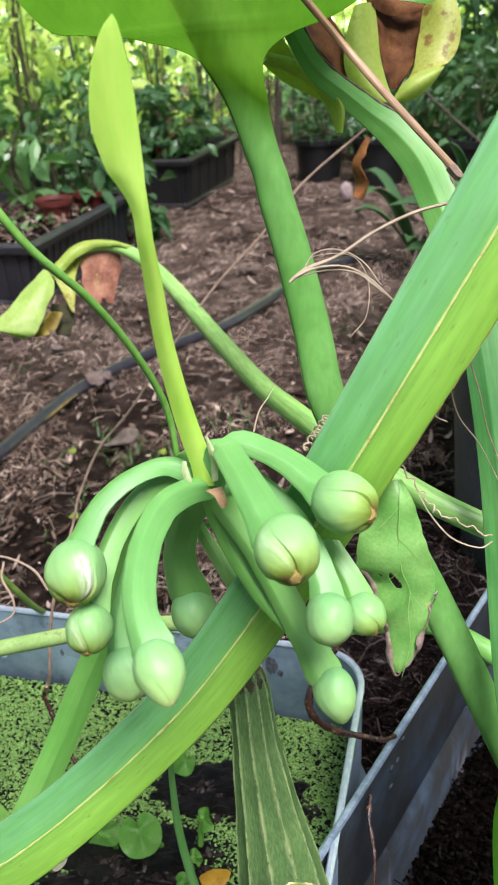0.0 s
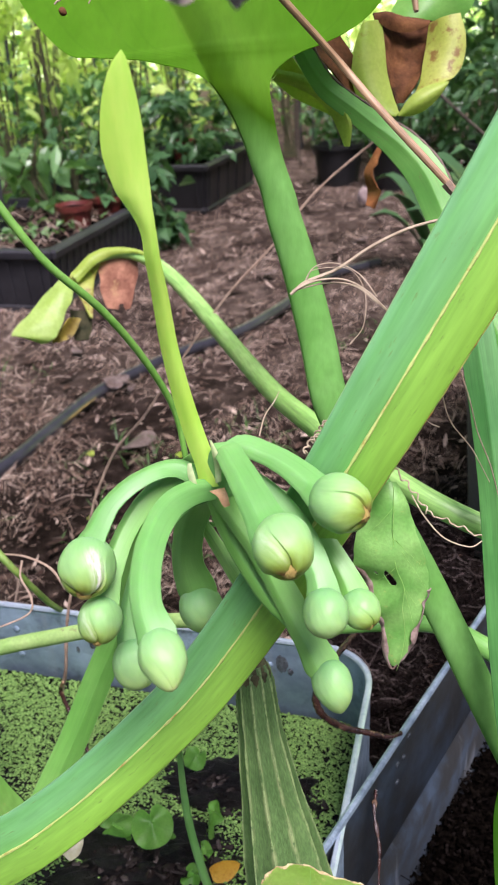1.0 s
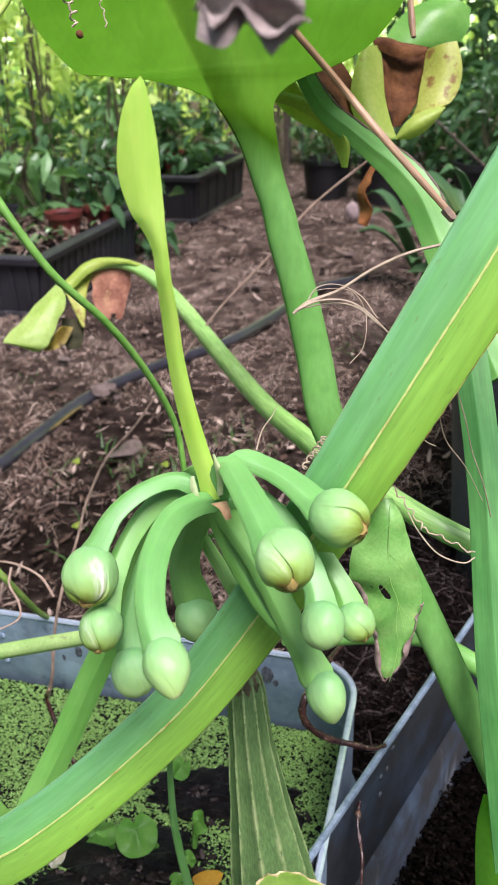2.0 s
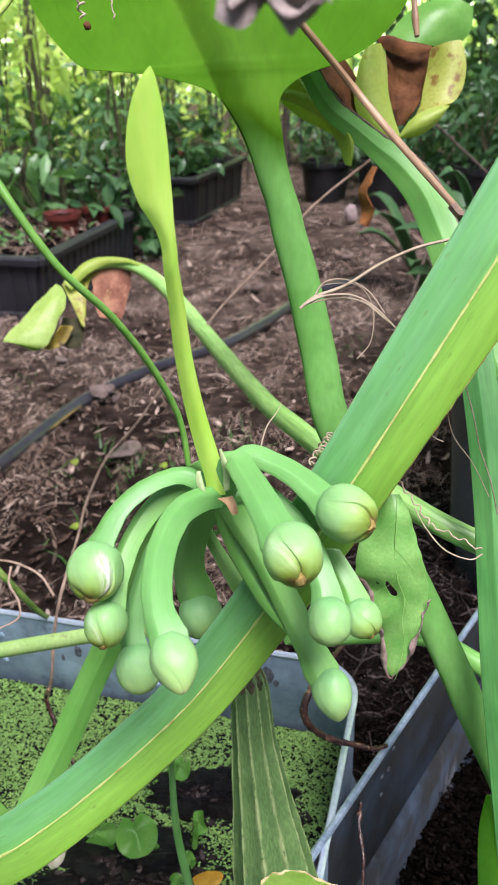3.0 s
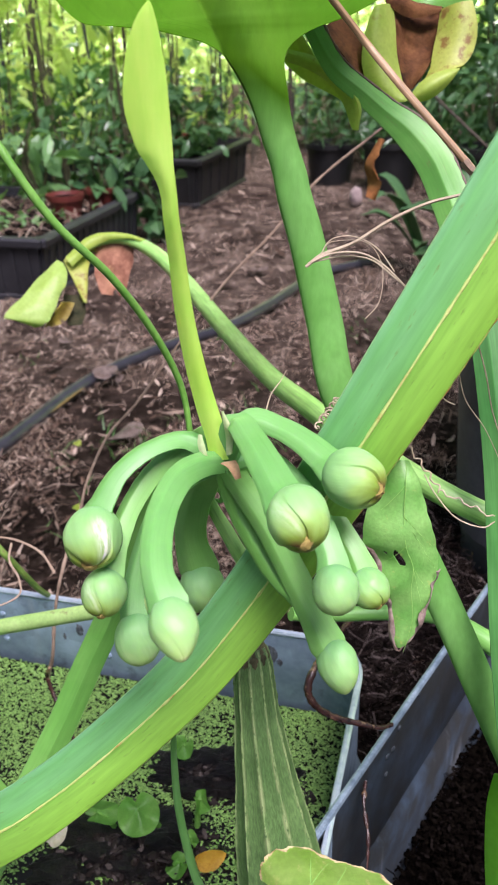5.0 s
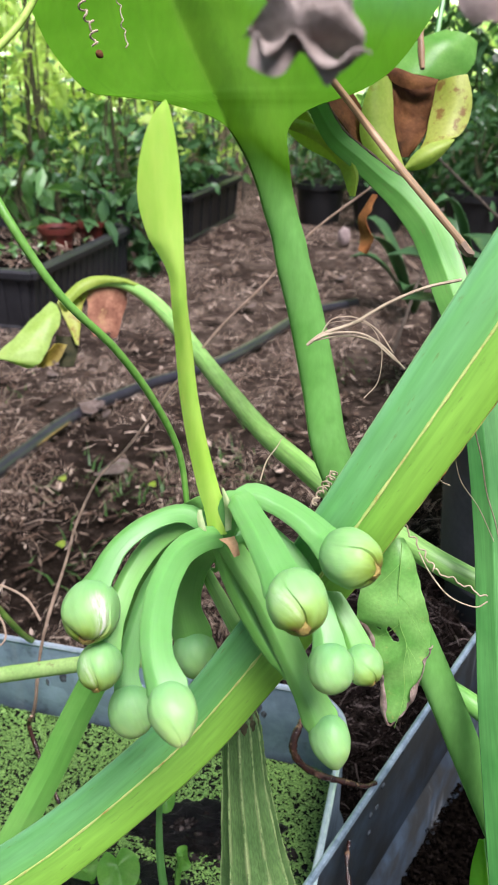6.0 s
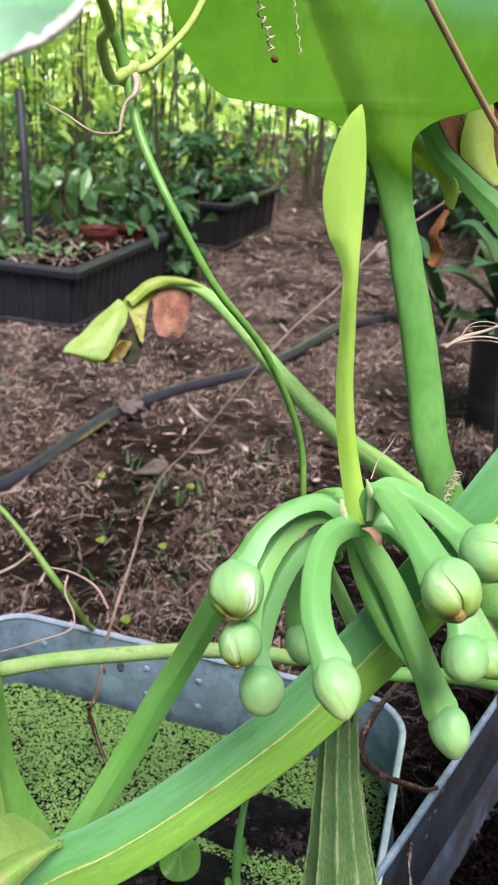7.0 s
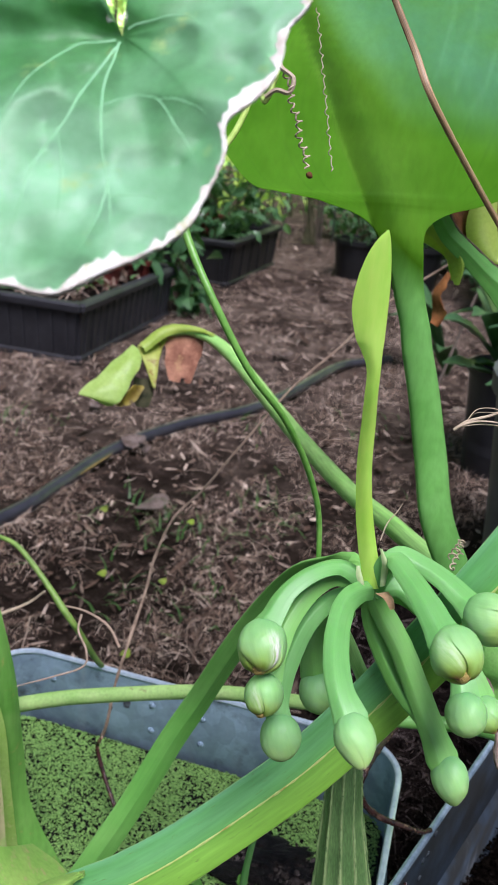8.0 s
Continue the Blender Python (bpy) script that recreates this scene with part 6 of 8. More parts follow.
part("upright_petiole", sweep([(0.1019, 0.2169, 0.2937), (0.0972, 0.2331, 0.3339), (0.093, 0.2497, 0.3727), (0.0913, 0.2648, 0.4037), (0.0898, 0.2798, 0.4347), (0.0871, 0.2939, 0.4637), (0.0833, 0.3079, 0.4926), (0.0804, 0.3183, 0.5073)], [0.0098, 0.0092, 0.0085, 0.0079, 0.0074, 0.0072, 0.0072, 0.0072], KEEL, 40, Vector((-0.3, -0.85, 0.3))), PETIOLE_DEEP, leaf_plant, "upright green petiole")
low_leaf = part("low_leaf", patch([(0.1026, 0.2729, 0.2767), (0.1003, 0.2697, 0.2592), (0.101, 0.2647, 0.2333), (0.1036, 0.2575, 0.2007)], [(0.1069, 0.2735, 0.2778), (0.1158, 0.2665, 0.263), (0.1237, 0.2604, 0.2389), (0.1288, 0.2515, 0.2094)], (0.0, -0.008, 0.002), 10, 16, 0.001), BLADE, leaf_plant, "yellow green strap leaf with pale midrib")
part("midrib", sweep([(0.1041, 0.2712, 0.2789), (0.1051, 0.2624, 0.2679), (0.1091, 0.2567, 0.2438), (0.1134, 0.249, 0.2132)], [0.0003, 0.0005, 0.0006, 0.0007], THIN, 24), PALE_STEM, low_leaf, "pale midrib")
part("low_stem", sweep([(0.0072, 0.3205, 0.3339), (0.0307, 0.3289, 0.3268), (0.0597, 0.3299, 0.3269), (0.081, 0.3215, 0.3311), (0.0982, 0.3095, 0.3283), (0.1171, 0.2953, 0.3211)], [0.0035, 0.0038, 0.004, 0.0045, 0.005, 0.0055], ROUND, 30), STALK, leaf_plant, "thin green stem")

pale = thing("bruised_shoot", "pale green bruised plant shoot lying across the trough", "shoot")
part("stem", sweep([(-0.2153, 0.3556, 0.2789), (-0.1899, 0.3587, 0.2855), (-0.1608, 0.3576, 0.2951), (-0.1263, 0.3536, 0.3052), (-0.0893, 0.3462, 0.3174), (-0.057, 0.3351, 0.3287), (-0.0233, 0.3229, 0.3371), (0.0057, 0.3151, 0.3435)], [0.0046, 0.0046, 0.0045, 0.0044, 0.0042, 0.004, 0.0038, 0.0036], ROUND, 40), SHOOT, pale)

reed = solo("reed_stem", sweep([(-0.0434, 0.2425, 0.3376), (-0.0462, 0.2542, 0.3049), (-0.0477, 0.2637, 0.268), (-0.0467, 0.2723, 0.2289), (-0.0426, 0.2765, 0.1922), (-0.0327, 0.2769, 0.1585)], [0.0011, 0.0015, 0.0019, 0.0022, 0.0024, 0.0026], ROUND, 24), PEDUNCLE, "thin blue green reed stem standing in the pond", "stem")


# ---- ridged gourd ----
def make_gourd():
    t = thing("ridged_gourd", "dark green ridged gourd with pale stripes and a dry tip", "gourd")
    run = [Vector(p) for p in ((-0.0108, 0.2463, 0.3768), (-0.0101, 0.2439, 0.3696), (-0.0086, 0.2393, 0.3467), (-0.0055, 0.2351, 0.3157), (-0.0016, 0.2324, 0.2806), (0.0036, 0.2278, 0.2372), (0.0073, 0.2262, 0.1888))]
    rad = [0.0058, 0.0072, 0.0086, 0.0120, 0.0165, 0.0205, 0.0205]
    ribs = 10
    prof = []
    for i in range(ribs * 4):
        a = math.tau * i / (ribs * 4)
        prof.append(((1 + 0.06 * math.cos(ribs * a)) * math.cos(a), (1 + 0.06 * math.cos(ribs * a)) * math.sin(a)))
    part("rind", sweep(run, rad, prof, 44, Vector((0.15, -0.9, 0.3))), GOURD, t)
    c, w = spline(run, 44), steps(rad, 44)
    for k in range(ribs):
        a = math.tau * k / ribs
        part("stripe", ridge_line(run, rad, math.cos(a) * 1.052, math.sin(a) * 1.045, 0.00034, 90, Vector((0.15, -0.9, 0.3)), 1.5), STRIPE, t, "pale stripe" if k == 0 else "")
    part("dry_tip", sweep([(-0.0114, 0.2465, 0.3818), (-0.0109, 0.2459, 0.376), (-0.0105, 0.2445, 0.372), (-0.0102, 0.2425, 0.3664)], [0.0034, 0.0064, 0.0074, 0.0052], ROUND, 18, wobble=0.12, seed=2), plain_mat("dry_gourd_tip", (0.06, 0.055, 0.03), (0.17, 0.15, 0.08), 0.8, 160, stretch=(1, 1, 0.2)), t, "brown dried tip")


STRIPE = plant_mat("pale_stripe", (0.18, 0.28, 0.10), (0.31, 0.41, 0.17), (0.08, 0.16, 0.045), 0.5, 0.0, 110, 0.56)
make_gourd()


# ---- vine with tendrils ----
vine = thing("climbing_vine", "thin green climbing vine with broad leaves and curled tendrils", "vine")
NODE = (-0.0988, 0.263, 0.6056)
part("stem", sweep([(-0.0319, 0.265, 0.4541), (-0.0319, 0.2656, 0.4622), (-0.0345, 0.2661, 0.4813), (-0.0422, 0.2592, 0.5038), (-0.0528, 0.2503, 0.525), (-0.0672, 0.2427, 0.5443), (-0.0813, 0.2436, 0.5673), (-0.0921, 0.2538, 0.5845), (-0.0962, 0.2589, 0.5948), NODE], [0.0010, 0.0011, 0.0012, 0.0013, 0.0013, 0.0013, 0.0014, 0.0015, 0.0016, 0.0021], ROUND, 60), VINE_STEM, vine)
part("stem", sweep([NODE, (-0.1009, 0.2613, 0.6115), (-0.1031, 0.2577, 0.6183), (-0.1042, 0.2528, 0.6247), (-0.1055, 0.2488, 0.6329), (-0.1075, 0.2459, 0.6461)], [0.0023, 0.0018, 0.0017, 0.0017, 0.0017, 0.0017], ROUND, 24), VINE_STEM, vine)
part("node", sweep([(-0.101, 0.2613, 0.6019), (-0.0994, 0.2622, 0.6049), (-0.0978, 0.2635, 0.6066), (-0.0962, 0.2651, 0.6077)], [0.0016, 0.0026, 0.0027, 0.0015], ROUND, 12), VINE_STALK, vine, "pale swollen node")
part("leaf_stalk", sweep([NODE, (-0.1017, 0.2555, 0.6035), (-0.1019, 0.245, 0.6069), (-0.0992, 0.2261, 0.6136), (-0.0926, 0.2014, 0.6193), (-0.095, 0.1342, 0.6426)], [0.0018, 0.0017, 0.0016, 0.0015, 0.0014, 0.0014], ROUND, 30), VINE_STALK, vine)
part("leaf_stalk", sweep([NODE, (-0.0929, 0.2662, 0.6075), (-0.0875, 0.2755, 0.6134), (-0.0822, 0.2843, 0.6206), (-0.0787, 0.2935, 0.6289), (-0.0752, 0.3041, 0.64), (-0.0705, 0.269, 0.6337), (-0.0668, 0.2736, 0.645)], [0.0017, 0.0013, 0.0012, 0.0012, 0.0012, 0.0011, 0.0010, 0.0009], ROUND, 40), VINE_STALK, vine)
part("tendril", sweep([(-0.0959, 0.2605, 0.6046), (-0.0948, 0.2573, 0.6023), (-0.0953, 0.2549, 0.5994), (-0.0979, 0.2536, 0.5966), (-0.0989, 0.2514, 0.5917), (-0.0997, 0.2499, 0.5885), (-0.1074, 0.2507, 0.5882), (-0.1161, 0.2545, 0.5922), (-0.124, 0.2579, 0.5953)], [0.0014, 0.0013, 0.0009, 0.0006, 0.0005, 0.0005, 0.0004, 0.0003, 0.0002], THIN, 60), TENDRIL, vine, "pale dry tendril")
part("tendril", coil((-0.064, 0.2675, 0.6432), (-0.0537, 0.2558, 0.6136), 0.0015, 11, 0.00034, 140), TENDRIL, vine, "curled dry tendril")
part("tendril", coil((-0.0558, 0.2762, 0.6646), (-0.0452, 0.2579, 0.6133), 0.0006, 16, 0.00020, 140), TENDRIL, vine, "curled dry tendril")
part("tendril", sweep([(-0.0706, 0.2674, 0.6352), (-0.0669, 0.2663, 0.6376), (-0.0626, 0.2651, 0.6371), (-0.0615, 0.2658, 0.6416), (-0.0656, 0.2669, 0.6445), (-0.0674, 0.2678, 0.6468)], [0.0009], THIN, 30), TENDRIL, vine, "curled dry tendril")
bm = bmesh.new()
bmesh.ops.create_icosphere(bm, subdivisions=2, radius=0.0012)
for q in bm.verts:
    q.co *= 1 + 0.3 * noise.noise(q.co * 900)
    q.co += Vector((-0.0529, 0.255, 0.6117))
part("dry_seed", bm, DRY, vine, "dry brown seed husk")


def broad_leaf(parent, centre, rim, dome, ribs, mat, thick=0.0007, crinkle=0.002, margin=None, w=0.00013, lobed=0.0, vein=VEIN, band=0.0028):
    """ribs: for each vein its points (share round the rim, share of the way out) and its weight."""
    edge = spline(rim, 140)
    c, dome = Vector(centre), Vector(dome)
    for i, e in enumerate(edge[:-1]):
        out = (e - c).normalized()
        edge[i] = e + out * lobed * (abs(math.sin(i * 0.42)) - 0.5 + 0.8 * noise.noise(Vector((i * 0.7, 2, 5))))
    leaf = part("leaf", fan(centre, edge, dome, 18, 140, thick, crinkle, 3), mat, parent, "broad green vine leaf with pale veins")
    for line, r in ribs:
        pts = []
        for q in spline([(*us, 0) for us in line], 6 * len(line)):
            u, s = q.x * 139, q.y
            e = edge[int(u)].lerp(edge[min(int(u) + 1, 139)], u - int(u))
            p = c.lerp(e, s) + dome * math.sin(math.pi * s * 0.5) * (1 - s * 0.6)
            pts.append(p + dome.normalized() * (crinkle * noise.noise(p * 60 + Vector((3, 3, 1))) * s + w * 0.15))
        part("vein", sweep(pts, [w * 1.7 * r, w * 1.2 * r, w * 0.35 * r], THIN, 40, dome, 0.6), vein, leaf)
    if margin:
        bm = bmesh.new()
        rows = []
        for i in range(279):
            e = edge[i // 2].lerp(edge[min(i // 2 + 1, 139)], 0.5 * (i % 2))
            wide = band * (0.5 + 1.1 * noise.noise(Vector((i * 0.09, 7, 1))) + 0.9 * noise.noise(Vector((i * 0.47, 1, 9))))
            row = []
            for far, lift in ((max(wide, band * 0.12), 0.00008), (max(wide, band * 0.12) * 0.5, 0.00018), (-0.0001 - 0.0006 * abs(noise.noise(Vector((i * 0.9, 3, 3)))), 0.00008), (0.0, -thick - 0.0001)):
                s = 1 - far / (e - c).length
                p = c.lerp(e, s) + dome * math.sin(math.pi * s * 0.5) * (1 - s * 0.6)
                row.append(bm.verts.new(p + dome.normalized() * (crinkle * noise.noise(p * 60 + Vector((3, 3, 1))) * s + lift)))
            rows.append(row)
        for r0, r1 in zip(rows, rows[1:]):
            for k in range(3):
                bm.faces.new((r0[k], r0[k + 1], r1[k + 1], r1[k]))
        part("margin", bm, margin, leaf, "pale dry leaf margin")
    return leaf


RIM = [(-0.0936, 0.1333, 0.643), (-0.0936, 0.1377, 0.6486), (-0.0928, 0.1393, 0.6552), (-0.0833, 0.1407, 0.6638), (-0.071, 0.1359, 0.662), (-0.0605, 0.128, 0.6526), (-0.0595, 0.124, 0.6481), (-0.063, 0.1195, 0.6425), (-0.0646, 0.1143, 0.6348), (-0.0713, 0.1087, 0.6293), (-0.0712, 0.1044, 0.624), (-0.0734, 0.0994, 0.6169), (-0.078, 0.0941, 0.6093), (-0.0855, 0.0901, 0.6049), (-0.0944, 0.0872, 0.601), (-0.1045, 0.0874, 0.6018), (-0.1165, 0.0881, 0.604), (-0.131, 0.0953, 0.6143), (-0.1536, 0.128, 0.6296), (-0.1511, 0.1333, 0.6479), (-0.1357, 0.1303, 0.6615), (-0.117, 0.1305, 0.6664), (-0.1067, 0.1341, 0.659), (-0.1023, 0.134, 0.6504), (-0.1001, 0.1333, 0.646), (-0.0967, 0.1321, 0.6429)]
SINUS = Vector((-0.0943, 0.1318, 0.6421))
up_leaf = Vector((0.0, -0.55, 0.83)) * 0.004
ribs = [(((0.60, 0.03), (0.578, 0.1), (0.58, 0.2), (0.561, 0.375), (0.547, 0.525), (0.534, 0.675), (0.525, 0.93)), 1.2),
        (((0.61, 0.06), (0.619, 0.275), (0.614, 0.4), (0.619, 0.525), (0.619, 0.62), (0.612, 0.73), (0.606, 0.88)), 1.3),
        (((0.68, 0.03), (0.705, 0.125), (0.698, 0.2), (0.691, 0.275), (0.683, 0.375), (0.669, 0.5), (0.66, 0.7)), 1.1),
        (((0.568, 0.325), (0.525, 0.325), (0.475, 0.36), (0.441, 0.475), (0.434, 0.65), (0.432, 0.80), (0.436, 0.92)), 1.0),
        (((0.532, 0.725), (0.511, 0.75), (0.489, 0.80), (0.482, 0.86), (0.478, 0.94)), 0.8),
        (((0.15, 0.05), (0.187, 0.15), (0.206, 0.3), (0.262, 0.45), (0.295, 0.6), (0.33, 0.75)), 1.2),
        (((0.534, 0.66), (0.540, 0.775), (0.550, 0.85), (0.562, 0.92)), 0.7),
        (((0.439, 0.475), (0.410, 0.58), (0.385, 0.75), (0.378, 0.88)), 0.7),
        (((0.619, 0.45), (0.594, 0.575), (0.580, 0.725), (0.576, 0.86)), 0.7)]
broad_leaf(vine, SINUS, RIM, up_leaf, ribs, VINE_LEAF, margin=DRY_PALE, lobed=0.0007, w=0.00011)

RAG_L = [(0.0354, 0.2154, 0.476), (0.032, 0.2144, 0.4697), (0.0278, 0.2121, 0.4607), (0.0263, 0.2094, 0.4508), (0.0304, 0.2087, 0.4446), (0.0315, 0.2058, 0.4366), (0.0353, 0.2047, 0.4295), (0.0358, 0.2026, 0.4207), (0.0377, 0.2012, 0.4156)]
RAG_R = [(0.0397, 0.2155, 0.4758), (0.043, 0.2134, 0.469), (0.0461, 0.2099, 0.4596), (0.0491, 0.2077, 0.4504), (0.0501, 0.2061, 0.4427), (0.0481, 0.2051, 0.4364), (0.0461, 0.2032, 0.4281), (0.0436, 0.2019, 0.4211), (0.0388, 0.2011, 0.4153)]
ragged = part("leaf", patch(RAG_L, RAG_R, (0.001, -0.004, 0.0015), 70, 130, 0.0005, 0.0022, 5, 90, 0.03, [(0.36, 0.46, 0.055, 0.055), (0.40, 0.485, 0.035, 0.03), (0.22, 0.435, 0.028, 0.014)]), RAGGED, vine, "torn green leaf with holes and brown edges")
for run, inward in ((RAG_L[3:], 1), (RAG_R[4:7], -1), (RAG_R[6:], -1)):
    axis = Vector((0.9, -0.1, 0.1)) * inward
    outer = [Vector(p) - axis * 0.0006 + Vector((0, -0.0012, 0)) for p in spline(run, 14)]
    inner = [p + axis * max(0.0004, 0.0014 + 0.0028 * noise.noise(p * 260)) + Vector((0, -0.0008, 0)) for p in outer]
    part("dry_margin", patch(outer, inner, (0, -0.0006, 0), 7, 60, 0.0004, 0.0016, 3, 240, 0.12), SCORCHED, ragged, "brown dried leaf edge")
mid_of = [Vector(a).lerp(Vector(b), 0.52) + Vector((0.0008, -0.0046, 0.0012)) for a, b in zip(RAG_L, RAG_R)]
part("vein", sweep(mid_of, [0.00012, 0.00012, 0.0001, 0.00006], THIN, 40), SOFT_VEIN, ragged)
for k, s, side in ((1, 0.15, 0), (2, 0.1, 1), (3, 0.12, 0), (4, 0.12, 1), (5, 0.2, 1), (2, 0.9, 2), (4, 0.85, 2)):
    a = mid_of[k]
    k2 = min(k + (2 if side == 1 else 1), 7)
    e = Vector(RAG_L[k2]).lerp(Vector(RAG_R[k2]), s if side != 1 else 1 - s) + Vector((0.0004, -0.0022, 0.0006))
    part("vein", sweep([a, a.lerp(e, 0.5) + Vector((0, -0.0006, 0)), e], [0.00007, 0.00006, 0.00003], THIN, 14), SOFT_VEIN, ragged)

LOWR = [(-0.0069, 0.157, 0.3608), (-0.0064, 0.1598, 0.3643), (-0.0025, 0.163, 0.3659), (0.0062, 0.1644, 0.3659), (0.015, 0.1616, 0.3643), (0.0237, 0.1594, 0.3636), (0.0322, 0.1563, 0.3614), (0.0357, 0.1445, 0.36), (0.0204, 0.127, 0.3594), (0.0014, 0.1266, 0.3599), (-0.0099, 0.143, 0.3599), (-0.0073, 0.1562, 0.3592)]
broad_leaf(vine, (0.0085, 0.1416, 0.3672), LOWR, (0, -0.002, 0.004), [(((0.28, 0.05), (0.29, 0.5), (0.30, 0.93)), 1.2), (((0.44, 0.05), (0.43, 0.5), (0.42, 0.93)), 1.2), (((0.29, 0.4), (0.33, 0.65), (0.36, 0.9)), 0.7)], LOW_LEAF, 0.0006, 0.0015, RUSTY_RIM, lobed=0.0006, vein=SOFT_VEIN, band=0.0009)

# tendrils and dry stalks caught among the stems
caught = thing("dry_tendrils", "tangle of thin dry beige tendrils caught on the stems", "tendril")
for pts, w in (
        ([(0.0576, 0.2521, 0.5484), (0.0466, 0.2516, 0.5459), (0.0352, 0.251, 0.541), (0.0244, 0.2488, 0.535), (0.0144, 0.2469, 0.5317), (0.0093, 0.2451, 0.5285)], [0.0009, 0.0009, 0.0009, 0.0009, 0.0012, 0.0008]),
        ([(0.0099, 0.2455, 0.5293), (0.0171, 0.2461, 0.5322), (0.0259, 0.2454, 0.5325), (0.0329, 0.243, 0.5294), (0.04, 0.239, 0.5231)], [0.0007, 0.0007, 0.0006, 0.0005, 0.0004]),
        ([(0.0108, 0.2458, 0.5297), (0.0207, 0.2468, 0.5312), (0.0297, 0.2465, 0.53), (0.0365, 0.2423, 0.5255), (0.0393, 0.2392, 0.5236)], [0.0005, 0.0005, 0.0005, 0.0003]),
        ([(0.0135, 0.2466, 0.5313), (0.0172, 0.2481, 0.5362), (0.0242, 0.2476, 0.5371), (0.0312, 0.2452, 0.5339), (0.0362, 0.2411, 0.5277)], [0.0003]),
        ([(0.0146, 0.2471, 0.532), (0.0169, 0.2447, 0.5362), (0.0276, 0.2449, 0.5359), (0.0324, 0.2418, 0.5294), (0.0316, 0.2371, 0.5199), (0.0271, 0.2345, 0.5149)], [0.0002]),
        ([(0.0554, 0.212, 0.5174), (0.0609, 0.2163, 0.5031), (0.0653, 0.2209, 0.4895), (0.0713, 0.2252, 0.4752), (0.0762, 0.2291, 0.4602)], [0.0004]),
        ([(0.0525, 0.2177, 0.5064), (0.0571, 0.2223, 0.4929), (0.0651, 0.2257, 0.4812), (0.0721, 0.2271, 0.4679)], [0.0003]),
        ([(0.0465, 0.2142, 0.4997), (0.0493, 0.2148, 0.4962), (0.0525, 0.216, 0.4941)], [0.0003]),
        ([(-0.0042, 0.2825, 0.4606), (-0.0018, 0.286, 0.4675), (0.0021, 0.2885, 0.4724), (0.0044, 0.2904, 0.4761)], [0.0005, 0.0004, 0.0002]),
        ([(0.0447, 0.2137, 0.4719), (0.0477, 0.2093, 0.4673), (0.0533, 0.2046, 0.4619), (0.0606, 0.2017, 0.4601), (0.0644, 0.2017, 0.4621)], [0.0004])):
    part("tendril", sweep(pts, [v * 0.58 for v in w], THIN, 36), TENDRIL, caught)
part("tendril", coil((0.0198, 0.2449, 0.4845), (0.0161, 0.2369, 0.4799), 0.0019, 4, 0.00032, 60), TENDRIL, caught)
part("tendril", coil((0.0384, 0.2144, 0.4826), (0.0486, 0.208, 0.469), 0.0010, 4, 0.00026, 60), TENDRIL, caught)
part("tendril", coil((0.0486, 0.208, 0.469), (0.0641, 0.2022, 0.4632), 0.0008, 3, 0.00024, 60), TENDRIL, caught)
part("tendril", coil((0.0114, 0.2194, 0.4856), (0.0164, 0.2287, 0.4859), 0.0012, 3, 0.0003, 40), TENDRIL, caught)

stick = thing("dry_stalk", "straight dry reddish brown grass stalk leaning on the stems", "stalk")
part("stalk", sweep([(0.0674, 0.2848, 0.5507), (0.0548, 0.2899, 0.564), (0.0413, 0.2955, 0.5785), (0.0259, 0.3015, 0.596), (-0.0111, 0.2651, 0.6352), (-0.0215, 0.2703, 0.6539), (-0.0301, 0.273, 0.6688), (-0.0414, 0.2759, 0.6898)], [0.0013, 0.0014, 0.0014, 0.0014, 0.0013, 0.0013, 0.0012, 0.0010], GROOVED, 46, flat=0.7), STRAW, stick)
part("broken_end", sweep([(0.0644, 0.2855, 0.5533), (0.0668, 0.2846, 0.5504), (0.0691, 0.2844, 0.5498)], [0.0016, 0.0020, 0.0008], THIN, 8, wobble=0.5), TWIG, stick)
withered = thing("withered_leaf", "crumpled grey brown withered leaf hanging from the vine", "leaf")
part("blade", patch([(-0.0107, 0.1218, 0.6128), (-0.0084, 0.1186, 0.6154), (-0.0054, 0.116, 0.6194), (-0.0019, 0.1156, 0.6232)], [(0.0033, 0.1158, 0.6093), (0.0065, 0.1149, 0.6121), (0.0065, 0.1149, 0.6168), (0.0047, 0.1154, 0.6226)], (0.002, -0.004, 0.002), 56, 56, 0.0003, 0.0050, 4, 170), WITHERED, withered)
part("curled_edge", patch([(-0.0091, 0.1195, 0.6125), (-0.0029, 0.1164, 0.6106), (0.0017, 0.1146, 0.6091)], [(-0.0068, 0.1158, 0.614), (-0.0016, 0.113, 0.6126), (0.0073, 0.1123, 0.6111)], (0.0, 0.002, 0.003), 24, 28, 0.0003, 0.005, 9, 200), WITHERED, withered)
part("stalk", sweep([(-0.0003, 0.1149, 0.6193), (0.0025, 0.1169, 0.6259), (0.0051, 0.12, 0.635)], [0.0008], THIN, 10), TWIG, withered)
withered2 = thing("withered_leaf", "pinkish grey withered leaf hanging from the vine", "leaf")
part("blade", patch([(0.0211, 0.1336, 0.6216), (0.0222, 0.1307, 0.6177), (0.024, 0.1287, 0.6155)], [(0.0329, 0.1284, 0.622), (0.033, 0.1263, 0.6176), (0.0284, 0.126, 0.6146)], (0, -0.004, 0.002), 14, 12, 0.0005, 0.006, 2), plain_mat("withered_pink", (0.34, 0.25, 0.22), (0.48, 0.38, 0.35), 0.85, 90), withered2)
part("stalk", sweep([(0.0254, 0.1299, 0.6206), (0.0263, 0.132, 0.63), (0.027, 0.1358, 0.6382)], [0.0007], THIN, 10), TWIG, withered2)

